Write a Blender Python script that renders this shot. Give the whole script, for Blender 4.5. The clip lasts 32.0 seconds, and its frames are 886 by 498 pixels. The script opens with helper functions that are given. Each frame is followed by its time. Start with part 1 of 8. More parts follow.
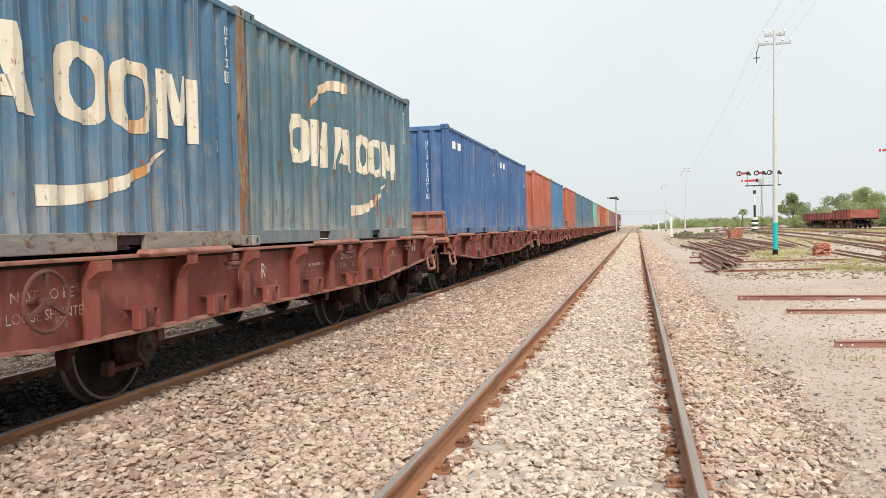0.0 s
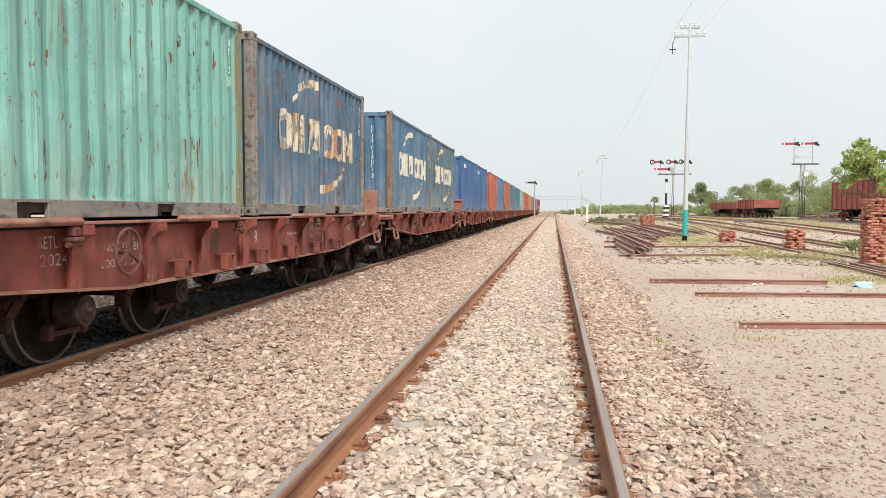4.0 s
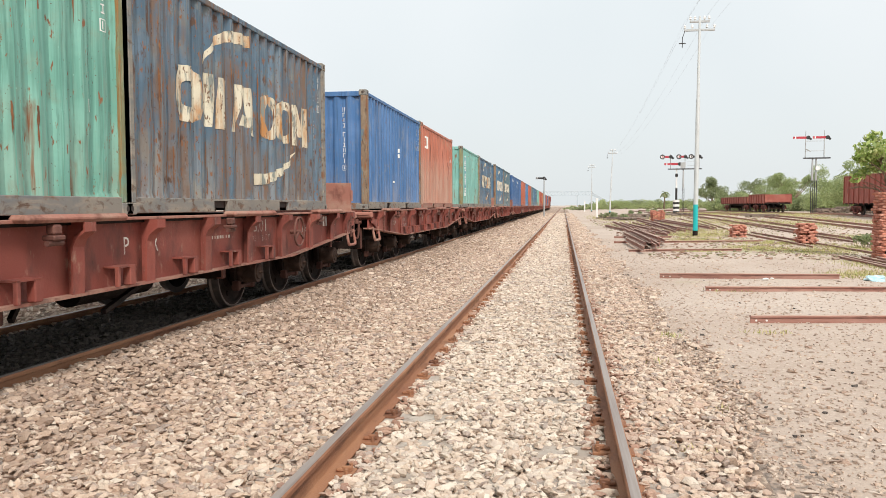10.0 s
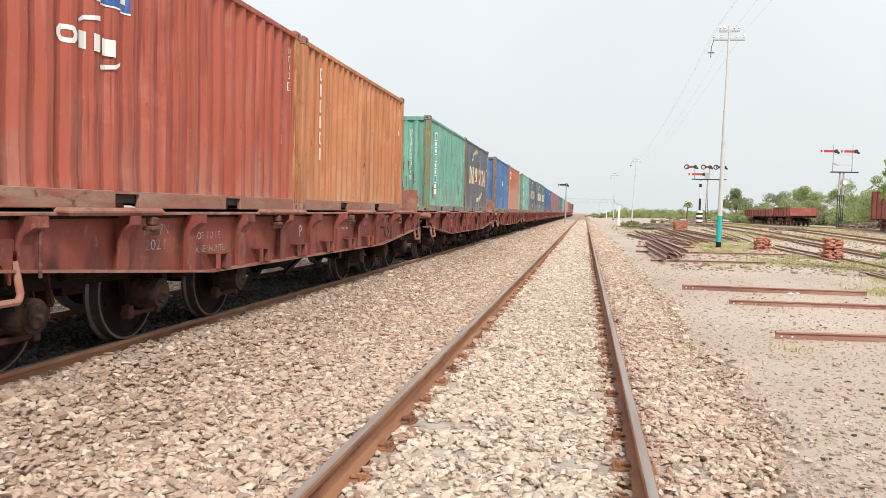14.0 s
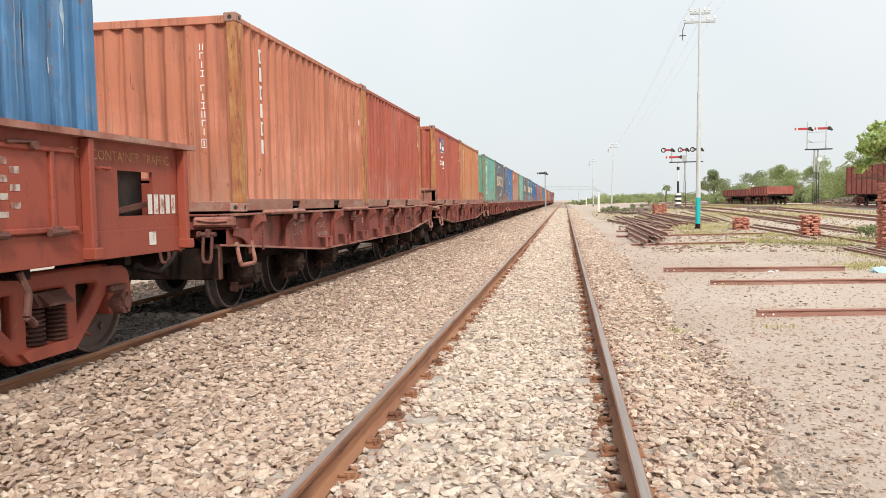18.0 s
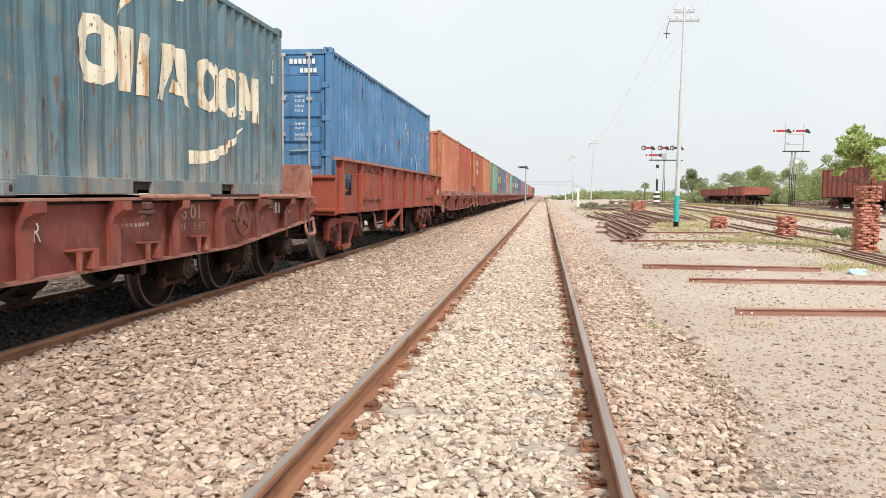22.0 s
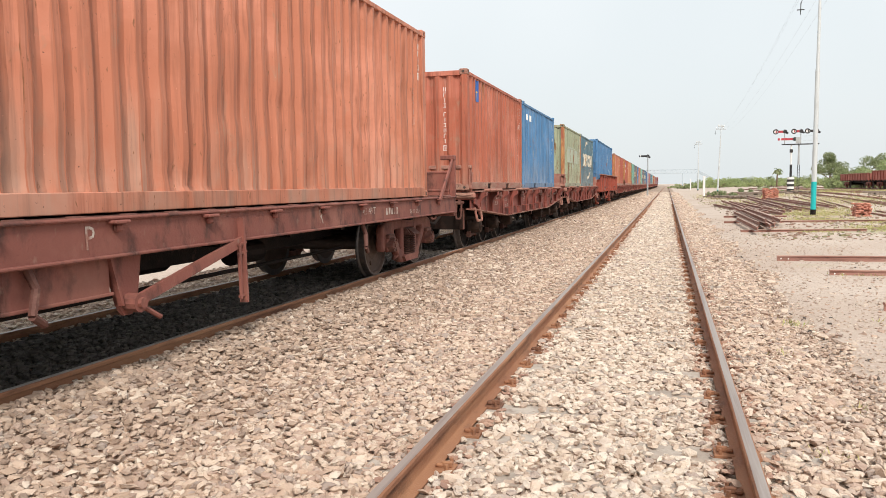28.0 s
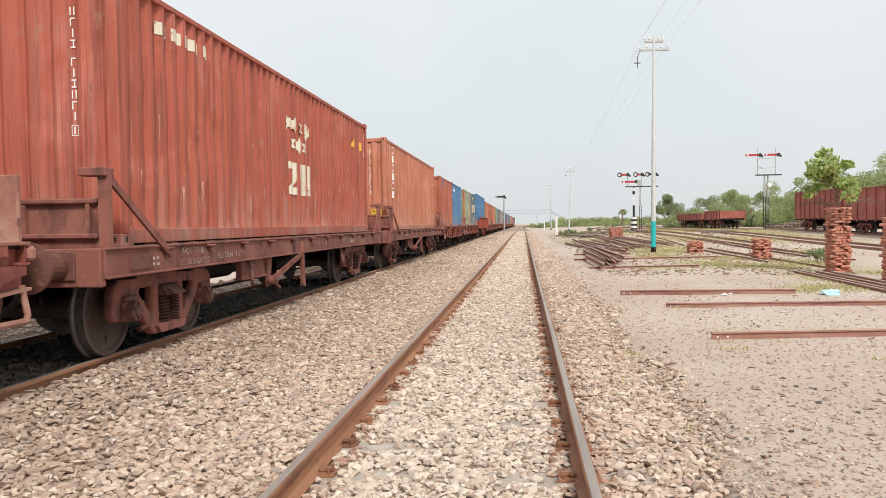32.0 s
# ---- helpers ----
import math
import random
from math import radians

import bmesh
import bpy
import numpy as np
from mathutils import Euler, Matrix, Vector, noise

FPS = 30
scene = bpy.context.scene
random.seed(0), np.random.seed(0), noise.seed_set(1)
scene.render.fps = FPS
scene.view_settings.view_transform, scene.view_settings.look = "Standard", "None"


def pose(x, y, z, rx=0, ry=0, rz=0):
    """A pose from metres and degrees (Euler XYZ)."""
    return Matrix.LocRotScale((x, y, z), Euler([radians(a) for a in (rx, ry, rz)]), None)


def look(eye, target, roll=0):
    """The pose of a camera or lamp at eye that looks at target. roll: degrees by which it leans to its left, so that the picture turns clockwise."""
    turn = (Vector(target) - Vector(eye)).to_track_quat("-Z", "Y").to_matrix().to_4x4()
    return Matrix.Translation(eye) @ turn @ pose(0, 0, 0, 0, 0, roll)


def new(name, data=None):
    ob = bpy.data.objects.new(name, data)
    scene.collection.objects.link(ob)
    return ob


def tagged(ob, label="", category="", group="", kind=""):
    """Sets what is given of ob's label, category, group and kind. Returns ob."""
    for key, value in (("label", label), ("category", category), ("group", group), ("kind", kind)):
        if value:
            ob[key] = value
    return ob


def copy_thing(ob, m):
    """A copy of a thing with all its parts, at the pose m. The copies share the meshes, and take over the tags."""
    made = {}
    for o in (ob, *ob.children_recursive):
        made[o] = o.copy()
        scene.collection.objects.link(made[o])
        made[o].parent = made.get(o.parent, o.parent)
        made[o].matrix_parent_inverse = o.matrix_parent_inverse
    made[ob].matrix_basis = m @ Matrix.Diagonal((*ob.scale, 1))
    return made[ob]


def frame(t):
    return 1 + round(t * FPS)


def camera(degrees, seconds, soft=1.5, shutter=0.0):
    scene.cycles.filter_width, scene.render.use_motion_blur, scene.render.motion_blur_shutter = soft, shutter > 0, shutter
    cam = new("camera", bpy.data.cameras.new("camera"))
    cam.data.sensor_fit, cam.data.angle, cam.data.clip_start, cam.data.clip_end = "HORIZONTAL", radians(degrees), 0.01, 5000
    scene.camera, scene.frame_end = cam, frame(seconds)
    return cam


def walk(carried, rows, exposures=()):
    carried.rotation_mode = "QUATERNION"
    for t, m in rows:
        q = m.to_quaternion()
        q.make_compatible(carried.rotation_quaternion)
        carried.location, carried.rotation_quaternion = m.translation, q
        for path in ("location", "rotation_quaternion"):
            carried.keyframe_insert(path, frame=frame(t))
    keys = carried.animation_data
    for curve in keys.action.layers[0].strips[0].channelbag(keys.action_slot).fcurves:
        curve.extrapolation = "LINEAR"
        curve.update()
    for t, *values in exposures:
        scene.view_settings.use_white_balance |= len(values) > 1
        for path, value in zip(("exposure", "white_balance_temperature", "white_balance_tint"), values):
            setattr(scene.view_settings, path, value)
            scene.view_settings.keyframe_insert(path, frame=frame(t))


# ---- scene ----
cam = camera(59.72, 32.0, soft=0.6)
# seconds, eye x y z in metres, yaw, pitch and roll in degrees; y runs along the railway line
ROWS = [
    (0.0, 0.545, -0.148, 1.483, 14.09, -1.50, 1.28),
    (0.5, 0.538, -0.145, 1.440, 12.71, -2.69, 2.04),
    (1.0, 0.537, -0.113, 1.442, 10.14, -3.73, 0.55),
    (1.5, 0.542, -0.079, 1.414, 7.82, -2.94, 1.06),
    (2.0, 0.512, -0.086, 1.439, 7.81, -3.37, -0.20),
    (2.5, 0.501, -0.092, 1.437, 9.28, -3.08, -0.52),
    (3.0, 0.491, -0.079, 1.437, 9.31, -3.04, -0.58),
    (3.5, 0.502, -0.083, 1.438, 8.36, -3.00, -0.28),
    (5.5, 0.514, -0.125, 1.443, 8.25, -2.52, 0.27),
    (6.0, 0.513, -0.119, 1.438, 8.71, -1.98, 0.30),
    (6.5, 0.504, -0.122, 1.444, 8.68, -1.93, 0.41),
    (7.0, 0.508, -0.122, 1.439, 8.90, -1.97, 0.31),
    (7.5, 0.505, -0.114, 1.445, 8.89, -2.17, 0.29),
    (8.0, 0.502, -0.100, 1.444, 8.68, -2.76, 0.06),
    (8.5, 0.498, -0.095, 1.434, 8.80, -2.65, -0.01),
    (9.0, 0.483, -0.088, 1.440, 8.70, -2.58, -0.14),
    (9.5, 0.503, -0.096, 1.431, 8.74, -2.68, 0.25),
    (10.0, 0.514, -0.100, 1.425, 8.86, -3.22, 0.22),
    (10.5, 0.514, -0.099, 1.435, 8.65, -3.07, 0.31),
    (11.0, 0.514, -0.103, 1.429, 8.40, -3.24, 0.13),
    (11.5, 0.530, -0.087, 1.410, 8.67, -2.69, 0.54),
    (12.0, 0.515, -0.093, 1.430, 8.63, -2.96, 0.40),
    (12.5, 0.502, -0.100, 1.425, 8.87, -3.17, -0.01),
    (13.0, 0.503, -0.097, 1.425, 9.19, -3.55, 0.18),
    (13.5, 0.506, -0.082, 1.437, 9.11, -3.16, 0.61),
    (14.0, 0.479, -0.002, 1.431, 10.41, -2.99, -1.46),
    (14.5, 0.475, 0.026, 1.421, 20.50, -3.17, -0.69),
    (15.0, 0.476, 0.046, 1.416, 17.26, -4.57, -0.44),
    (15.5, 0.502, 0.052, 1.418, 12.71, -4.27, 0.60),
    (17.5, 0.494, 0.033, 1.420, 10.49, -3.75, 0.79),
    (18.0, 0.497, 0.024, 1.430, 8.96, -3.49, 0.99),
    (18.5, 0.499, 0.011, 1.423, 9.08, -2.94, 0.83),
    (19.0, 0.502, 0.009, 1.429, 9.66, -2.67, 0.50),
    (19.5, 0.502, 0.031, 1.427, 9.25, -3.16, 0.22),
    (20.0, 0.485, 0.074, 1.404, 13.41, -3.43, 0.46),
    (20.5, 0.493, 0.123, 1.399, 13.79, -2.94, -2.56),
    (21.0, 0.477, 0.138, 1.399, 10.61, -5.06, -3.12),
    (21.5, 0.462, 0.128, 1.410, 8.26, -3.99, -2.43),
    (22.0, 0.453, 0.128, 1.403, 7.46, -4.11, -0.63),
    (22.5, 0.461, 0.102, 1.411, 7.42, -2.98, -1.59),
    (23.0, 0.474, 0.074, 1.412, 7.36, -2.81, -1.21),
    (23.5, 0.480, 0.040, 1.415, 6.69, -2.52, -1.11),
    (24.0, 0.488, 0.048, 1.416, 6.95, -2.94, -0.66),
    (24.5, 0.484, 0.044, 1.414, 8.04, -3.15, -0.41),
    (26.5, 0.508, 0.075, 1.393, 5.68, -3.45, 0.40),
    (27.0, 0.492, 0.104, 1.380, 5.77, -5.70, -0.99),
    (27.5, 0.466, 0.161, 1.385, 9.61, -5.14, 0.40),
    (28.0, 0.430, 0.185, 1.428, 16.17, -4.62, 0.75),
    (28.5, 0.450, 0.172, 1.409, 18.11, -2.96, 0.14),
    (29.0, 0.486, 0.146, 1.425, 13.77, -2.25, 0.15),
    (29.5, 0.474, 0.126, 1.429, 11.27, -0.85, -1.11),
    (30.0, 0.487, 0.099, 1.429, 10.28, -0.94, -1.27),
    (30.5, 0.496, 0.090, 1.428, 9.28, -1.92, 0.16),
    (31.0, 0.508, 0.090, 1.429, 9.05, -2.21, 0.81),
    (31.5, 0.502, 0.086, 1.423, 6.85, -1.85, 0.96),
    (32.0, 0.507, 0.102, 1.424, 5.94, -1.83, 0.78),
]
walk(cam, [(t, pose(x, y, z, 90 + pitch, roll, yaw)) for t, x, y, z, yaw, pitch, roll in ROWS],
     exposures=[(0.0, -0.03), (5.0, -0.02), (14.0, 0.0), (15.0, 0.06), (16.0, 0.06), (18.0, 0.0), (20.0, 0.0), (21.0, 0.06), (23.0, 0.02), (28.0, 0.02), (29.0, 0.04), (30.0, -0.04), (31.0, -0.03), (32.0, -0.12)])

# ---- light ----
world = bpy.data.worlds.new("overcast_sky")
scene.world = world
world.use_nodes = True
wn, wl = world.node_tree.nodes, world.node_tree.links
wn.clear()
sky = wn.new("ShaderNodeTexSky")
sky.sky_type, sky.sun_disc = "NISHITA", False
sky.sun_elevation, sky.sun_rotation = radians(42), radians(155)
sky.air_density, sky.dust_density = 1.0, 3.0
clear = wn.new("ShaderNodeBackground")
clear.inputs["Strength"].default_value = 0.10
wl.new(sky.outputs[0], clear.inputs[0])
cloud_map, cloud_noise = wn.new("ShaderNodeTexCoord"), wn.new("ShaderNodeTexNoise")
cloud_noise.inputs["Scale"].default_value, cloud_noise.inputs["Detail"].default_value = 2.2, 3
wl.new(cloud_map.outputs["Generated"], cloud_noise.inputs["Vector"])
cloud_ramp = wn.new("ShaderNodeValToRGB")
cloud_ramp.color_ramp.elements[0].position, cloud_ramp.color_ramp.elements[0].color = 0.3, (0.835, 0.89, 0.905, 1)
cloud_ramp.color_ramp.elements[1].position, cloud_ramp.color_ramp.elements[1].color = 0.7, (0.925, 0.96, 0.97, 1)
wl.new(cloud_noise.outputs["Fac"], cloud_ramp.inputs[0])
overcast = wn.new("ShaderNodeBackground")
dome_split, dome = wn.new("ShaderNodeSeparateXYZ"), wn.new("ShaderNodeMapRange")
dome.inputs[1].default_value, dome.inputs[2].default_value = 0.0, 1.0
dome.inputs[3].default_value, dome.inputs[4].default_value = 0.985, 1.38
wl.new(cloud_map.outputs["Generated"], dome_split.inputs[0])
wl.new(dome_split.outputs["Z"], dome.inputs[0])
wl.new(dome.outputs[0], overcast.inputs["Strength"])   # an overcast dome is brightest overhead
wl.new(cloud_ramp.outputs[0], overcast.inputs[0])
both, wout = wn.new("ShaderNodeMixShader"), wn.new("ShaderNodeOutputWorld")
both.inputs[0].default_value = 0.88
wl.new(clear.outputs[0], both.inputs[1])
wl.new(overcast.outputs[0], both.inputs[2])
wl.new(both.outputs[0], wout.inputs[0])

sun = new("sun", bpy.data.lights.new("sun", "SUN"))
sun.data.energy, sun.data.angle, sun.data.color = 3.3, radians(11), (1.0, 0.94, 0.86)
sun.matrix_world = look((27, -48, 58), (0, 10, 0))

# ---- materials ----
def mat(name, base, rough=0.7, metal=0.0, layers=(), bump=(30, 0.15), vary=0.0, island=None, coord="Object", warp=0.0):
    """A surface: base colour, then layers (colour, noise scale per axis, low, high) of stain or wear; vary: lightness by object; island: colours by piece."""
    m = bpy.data.materials.new(name)
    m.use_nodes = True
    n, l = m.node_tree.nodes, m.node_tree.links
    b = n["Principled BSDF"]
    b.inputs["Roughness"].default_value, b.inputs["Metallic"].default_value = rough, metal
    tc = n.new("ShaderNodeTexCoord")
    last = None
    if island:
        geo, ramp = n.new("ShaderNodeNewGeometry"), n.new("ShaderNodeValToRGB")
        ramp.color_ramp.interpolation = "CONSTANT"
        for i, c in enumerate(island):
            e = ramp.color_ramp.elements[i] if i < 2 else ramp.color_ramp.elements.new(i / len(island))
            e.position, e.color = i / len(island), (*c, 1)
        l.new(geo.outputs["Random Per Island"], ramp.inputs[0])
        last = ramp.outputs[0]
    else:
        rgb = n.new("ShaderNodeRGB")
        rgb.outputs[0].default_value = (*base, 1)
        last = rgb.outputs[0]
    info = n.new("ShaderNodeObjectInfo")
    shift = n.new("ShaderNodeVectorMath")
    shift.operation = "MULTIPLY_ADD"
    shift.inputs[1].default_value = (37.0, 53.0, 19.0)
    l.new(info.outputs["Random"], shift.inputs[0])
    l.new(tc.outputs[coord], shift.inputs[2])
    if vary:
        hsv, mr = n.new("ShaderNodeHueSaturation"), n.new("ShaderNodeMapRange")
        mr.inputs[3].default_value, mr.inputs[4].default_value = 1 - vary, 1 + vary
        l.new(info.outputs["Random"], mr.inputs[0])
        l.new(mr.outputs[0], hsv.inputs["Value"])
        l.new(last, hsv.inputs["Color"])
        last = hsv.outputs[0]
    rough_last = None
    def patches(sc, lo, hi, i):
        mp, nz, mr = n.new("ShaderNodeMapping"), n.new("ShaderNodeTexNoise"), n.new("ShaderNodeMapRange")
        mp.inputs["Scale"].default_value = sc
        mp.inputs["Location"].default_value = (3.1 * i, 1.7 * i, 5.3 * i)
        l.new(shift.outputs[0], mp.inputs[0])
        l.new(mp.outputs[0], nz.inputs["Vector"])
        nz.inputs["Scale"].default_value, nz.inputs["Detail"].default_value, nz.inputs["Roughness"].default_value = 1.0, 6, 0.62
        nz.inputs["Distortion"].default_value = warp
        mr.inputs[1].default_value, mr.inputs[2].default_value = lo, hi
        l.new(nz.outputs["Fac"], mr.inputs[0])
        return mr.outputs[0]

    for i, layer in enumerate(layers):
        col, sc, lo, hi = layer[:4]
        fac = patches(sc, lo, hi, i)
        if len(layer) > 4:   # kept to the patches of a second, larger noise, or (low, high) of the piece's own height
            times = n.new("ShaderNodeMath")
            times.operation = "MULTIPLY"
            if len(layer[4]) == 3:
                other = patches(*layer[4], i + 7)
            else:
                cut, mr = n.new("ShaderNodeSeparateXYZ"), n.new("ShaderNodeMapRange")
                l.new(tc.outputs["Object"], cut.inputs[0])
                mr.inputs[1].default_value, mr.inputs[2].default_value = layer[4][0], layer[4][1]
                l.new(cut.outputs["Z"], mr.inputs[0])
                other = mr.outputs[0]
            l.new(fac, times.inputs[0])
            l.new(other, times.inputs[1])
            fac = times.outputs[0]
        mx = n.new("ShaderNodeMix")
        mx.data_type = "RGBA"
        l.new(fac, mx.inputs["Factor"])
        l.new(last, mx.inputs["A"])
        mx.inputs["B"].default_value = (*col, 1)
        last = mx.outputs["Result"]
    l.new(last, b.inputs["Base Color"])
    if bump:
        nz, bp = n.new("ShaderNodeTexNoise"), n.new("ShaderNodeBump")
        nz.inputs["Scale"].default_value, nz.inputs["Detail"].default_value = bump[0], 5
        l.new(shift.outputs[0], nz.inputs["Vector"])
        l.new(nz.outputs["Fac"], bp.inputs["Height"])
        bp.inputs["Strength"].default_value, bp.inputs["Distance"].default_value = bump[1], 0.02
        l.new(bp.outputs[0], b.inputs["Normal"])
    return m


RUST, RUST_DARK, DUST = (0.21, 0.085, 0.035), (0.085, 0.042, 0.026), (0.40, 0.34, 0.27)


def paint(name, base, rust=0.5, pale=0.5, rough=0.62, dirt=1.0, foot=None, rust_colour=None):
    """Sun-bleached container paint with rust that runs down from chips and dents; rust and pale go from 0 (none) to 1 (all over)."""
    light = tuple(min(0.8, c * 1.25 + 0.07) for c in base)
    dark = tuple(c * 0.55 for c in base)
    t = 0.68 - 0.14 * rust
    big = (0.8, 0.8, 0.55)
    return mat(name, base, rough, 0, [
        (light, (0.5, 0.5, 0.9), 0.60 - 0.24 * pale, 0.82 - 0.1 * pale),
        (dark, (7, 7, 0.35), 0.50, 0.74),
        (tuple(0.5 * c + 0.5 * d for c, d in zip(base, (0.27, 0.24, 0.17))), (4.5, 4.5, 3.2), 0.60 - 0.10 * dirt, 0.76 - 0.14 * dirt, ((1.1, 1.1, 0.8), 0.42, 0.60)),
        (dark, (16, 16, 0.5), 0.54, 0.70),
        (light, (14, 14, 0.22), 0.63 - 0.06 * dirt, 0.86 - 0.12 * dirt),
        (DUST, (2.2, 2.2, 0.6), 0.46 - 0.12 * dirt, 1.0 - 0.14 * dirt, (0.95, 0.05)),
        (DUST, (5, 5, 0.5), 0.56, 1.35 - 0.4 * dirt),
        (rust_colour or RUST, (9.0, 9.0, 0.7), 0.50 - (0.10 if rust_colour else 0), 0.60, (big, t, t + 0.05)),
        (RUST_DARK, (13, 13, 5), 0.56, 0.63, (big, t + 0.01, t + 0.06)),
        (RUST, (22, 22, 7), 0.655 - 0.05 * rust, 0.70 - 0.05 * rust),
        (RUST_DARK, (34, 34, 26), 0.69 - 0.04 * rust, 0.72 - 0.04 * rust),
        (light, (26, 26, 17), 0.69, 0.73)] + ([(foot, (3, 3, 0.5), 0.25, 0.62, (1.75, 0.95))] if foot else []), (9, 0.22), warp=0.3)


OXIDE = mat("red_oxide_paint", (0.230, 0.056, 0.040), 0.7, 0, [
    ((0.30, 0.098, 0.070), (1.3, 1.3, 1.0), 0.48, 0.78), ((0.11, 0.036, 0.028), (4, 4, 2.2), 0.50, 0.70),
    ((0.36, 0.22, 0.16), (9, 9, 5), 0.60, 0.78), ((0.055, 0.030, 0.024), (2.3, 2.3, 1.1), 0.58, 0.78)], (40, 0.2), vary=0.2)
OXIDE_OLD = mat("dark_old_red_oxide_paint", (0.215, 0.072, 0.054), 0.78, 0, [
    ((0.29, 0.125, 0.092), (1.6, 1.6, 1.2), 0.48, 0.76), ((0.075, 0.030, 0.024), (5, 5, 2.5), 0.50, 0.68), ((0.26, 0.16, 0.12), (11, 11, 6), 0.62, 0.78)], (40, 0.3), vary=0.15)
OXIDE_FRESH = mat("fresher_red_oxide_paint", (0.29, 0.060, 0.034), 0.62, 0, [
    ((0.325, 0.072, 0.040), (1.3, 1.3, 1.0), 0.50, 0.80), ((0.17, 0.036, 0.024), (4, 4, 2.2), 0.54, 0.72), ((0.34, 0.125, 0.080), (9, 9, 5), 0.68, 0.82), ((0.09, 0.04, 0.03), (22, 22, 14), 0.66, 0.71)], (40, 0.2), vary=0.08)
OXIDE_DUSTY = mat("dusty_red_oxide_paint", (0.32, 0.135, 0.10), 0.8, 0, [
    ((0.38, 0.24, 0.18), (2, 2, 4), 0.46, 0.70), ((0.16, 0.060, 0.042), (5, 5, 3), 0.50, 0.72)], (40, 0.25), vary=0.1)
GRIME = mat("greasy_black_iron", (0.017, 0.013, 0.012), 0.65, 0.1, [
    ((0.036, 0.024, 0.020), (3, 3, 3), 0.47, 0.74), ((0.075, 0.042, 0.032), (8, 8, 8), 0.60, 0.78)], (50, 0.3), vary=0.15)
BROWN_IRON = mat("brown_rusted_iron", (0.150, 0.060, 0.045), 0.75, 0.1, [
    ((0.085, 0.034, 0.026), (5, 5, 5), 0.42, 0.70), ((0.27, 0.15, 0.11), (11, 11, 11), 0.58, 0.78)], (60, 0.3), vary=0.12)
WHEEL_DISC = mat("dusty_wheel_steel", (0.085, 0.055, 0.043), 0.75, 0.1, [((0.15, 0.10, 0.078), (4, 4, 4), 0.48, 0.74)], (60, 0.2))
# wheel, bogie and axle box colours near black, with underframe shade painted in
SHADED_GREASY_DISC = mat("greasy_wheel_steel", (0.013, 0.009, 0.008), 0.85, 0.0, [((0.034, 0.021, 0.017), (5, 5, 5), 0.46, 0.72)], (60, 0.2))
HANGER_IRON = mat("rusted_brake_iron", (0.060, 0.028, 0.022), 0.8, 0.0, [((0.115, 0.058, 0.045), (6, 6, 6), 0.48, 0.72)], (60, 0.3), vary=0.15)
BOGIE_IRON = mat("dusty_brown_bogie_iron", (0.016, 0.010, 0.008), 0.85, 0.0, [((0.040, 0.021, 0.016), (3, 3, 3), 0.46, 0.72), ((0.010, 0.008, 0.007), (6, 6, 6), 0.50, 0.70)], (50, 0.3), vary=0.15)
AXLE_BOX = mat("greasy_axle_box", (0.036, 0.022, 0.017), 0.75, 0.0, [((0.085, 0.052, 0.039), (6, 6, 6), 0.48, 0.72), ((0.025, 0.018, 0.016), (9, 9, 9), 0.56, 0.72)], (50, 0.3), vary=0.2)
for m_ in (GRIME, SHADED_GREASY_DISC, BOGIE_IRON, AXLE_BOX, HANGER_IRON):
    m_.node_tree.nodes["Principled BSDF"].inputs["Specular IOR Level"].default_value = 0.12   # low sheen keeps these irons as dark as shade under the sills
TREAD = mat("polished_wheel_tread", (0.12, 0.105, 0.098), 0.45, 0.6, [((0.22, 0.17, 0.15), (14, 14, 14), 0.5, 0.8)], (80, 0.05))
RAIL_SIDE = mat("rusted_rail_steel", (0.27, 0.118, 0.062), 0.75, 0.15, [
    ((0.40, 0.20, 0.105), (1.2, 0.6, 9), 0.42, 0.70), ((0.115, 0.050, 0.030), (6, 1.5, 6), 0.52, 0.74)], (70, 0.25))
RAIL_TOP = mat("worn_rail_head", (0.38, 0.32, 0.285), 0.5, 0.45, [((0.24, 0.18, 0.16), (30, 0.6, 30), 0.45, 0.72)], (90, 0.05))
OLD_RAIL = mat("old_scrap_rail_steel", (0.30, 0.145, 0.112), 0.85, 0.0, [
    ((0.40, 0.235, 0.19), (9, 0.7, 9), 0.44, 0.70), ((0.12, 0.060, 0.045), (20, 3, 20), 0.52, 0.74)], (60, 0.3), vary=0.15)
OLD_RAIL_TOP = mat("dust_covered_rail_top", (0.43, 0.31, 0.25), 0.9, 0, [((0.27, 0.16, 0.12), (9, 1.2, 9), 0.48, 0.72)], (60, 0.3))
SLEEPER = mat("weathered_sleeper", (0.36, 0.30, 0.25), 0.9, 0, [((0.48, 0.42, 0.36), (6, 6, 6), 0.42, 0.7), ((0.22, 0.16, 0.13), (14, 14, 14), 0.54, 0.72)], (60, 0.5), vary=0.15)
STONES = mat("ballast_stone", (0.4, 0.33, 0.27), 0.92, 0, [((0.70, 0.57, 0.45), (17, 17, 17), 0.54, 0.74), ((0.33, 0.215, 0.16), (24, 24, 24), 0.58, 0.74)], (120, 0.6),
             island=[(0.54, 0.405, 0.315), (0.61, 0.475, 0.375), (0.46, 0.335, 0.26), (0.56, 0.415, 0.32), (0.65, 0.53, 0.43), (0.50, 0.385, 0.315),
                     (0.53, 0.385, 0.29), (0.40, 0.285, 0.225), (0.60, 0.475, 0.375), (0.49, 0.355, 0.28), (0.37, 0.295, 0.25), (0.67, 0.565, 0.465)])
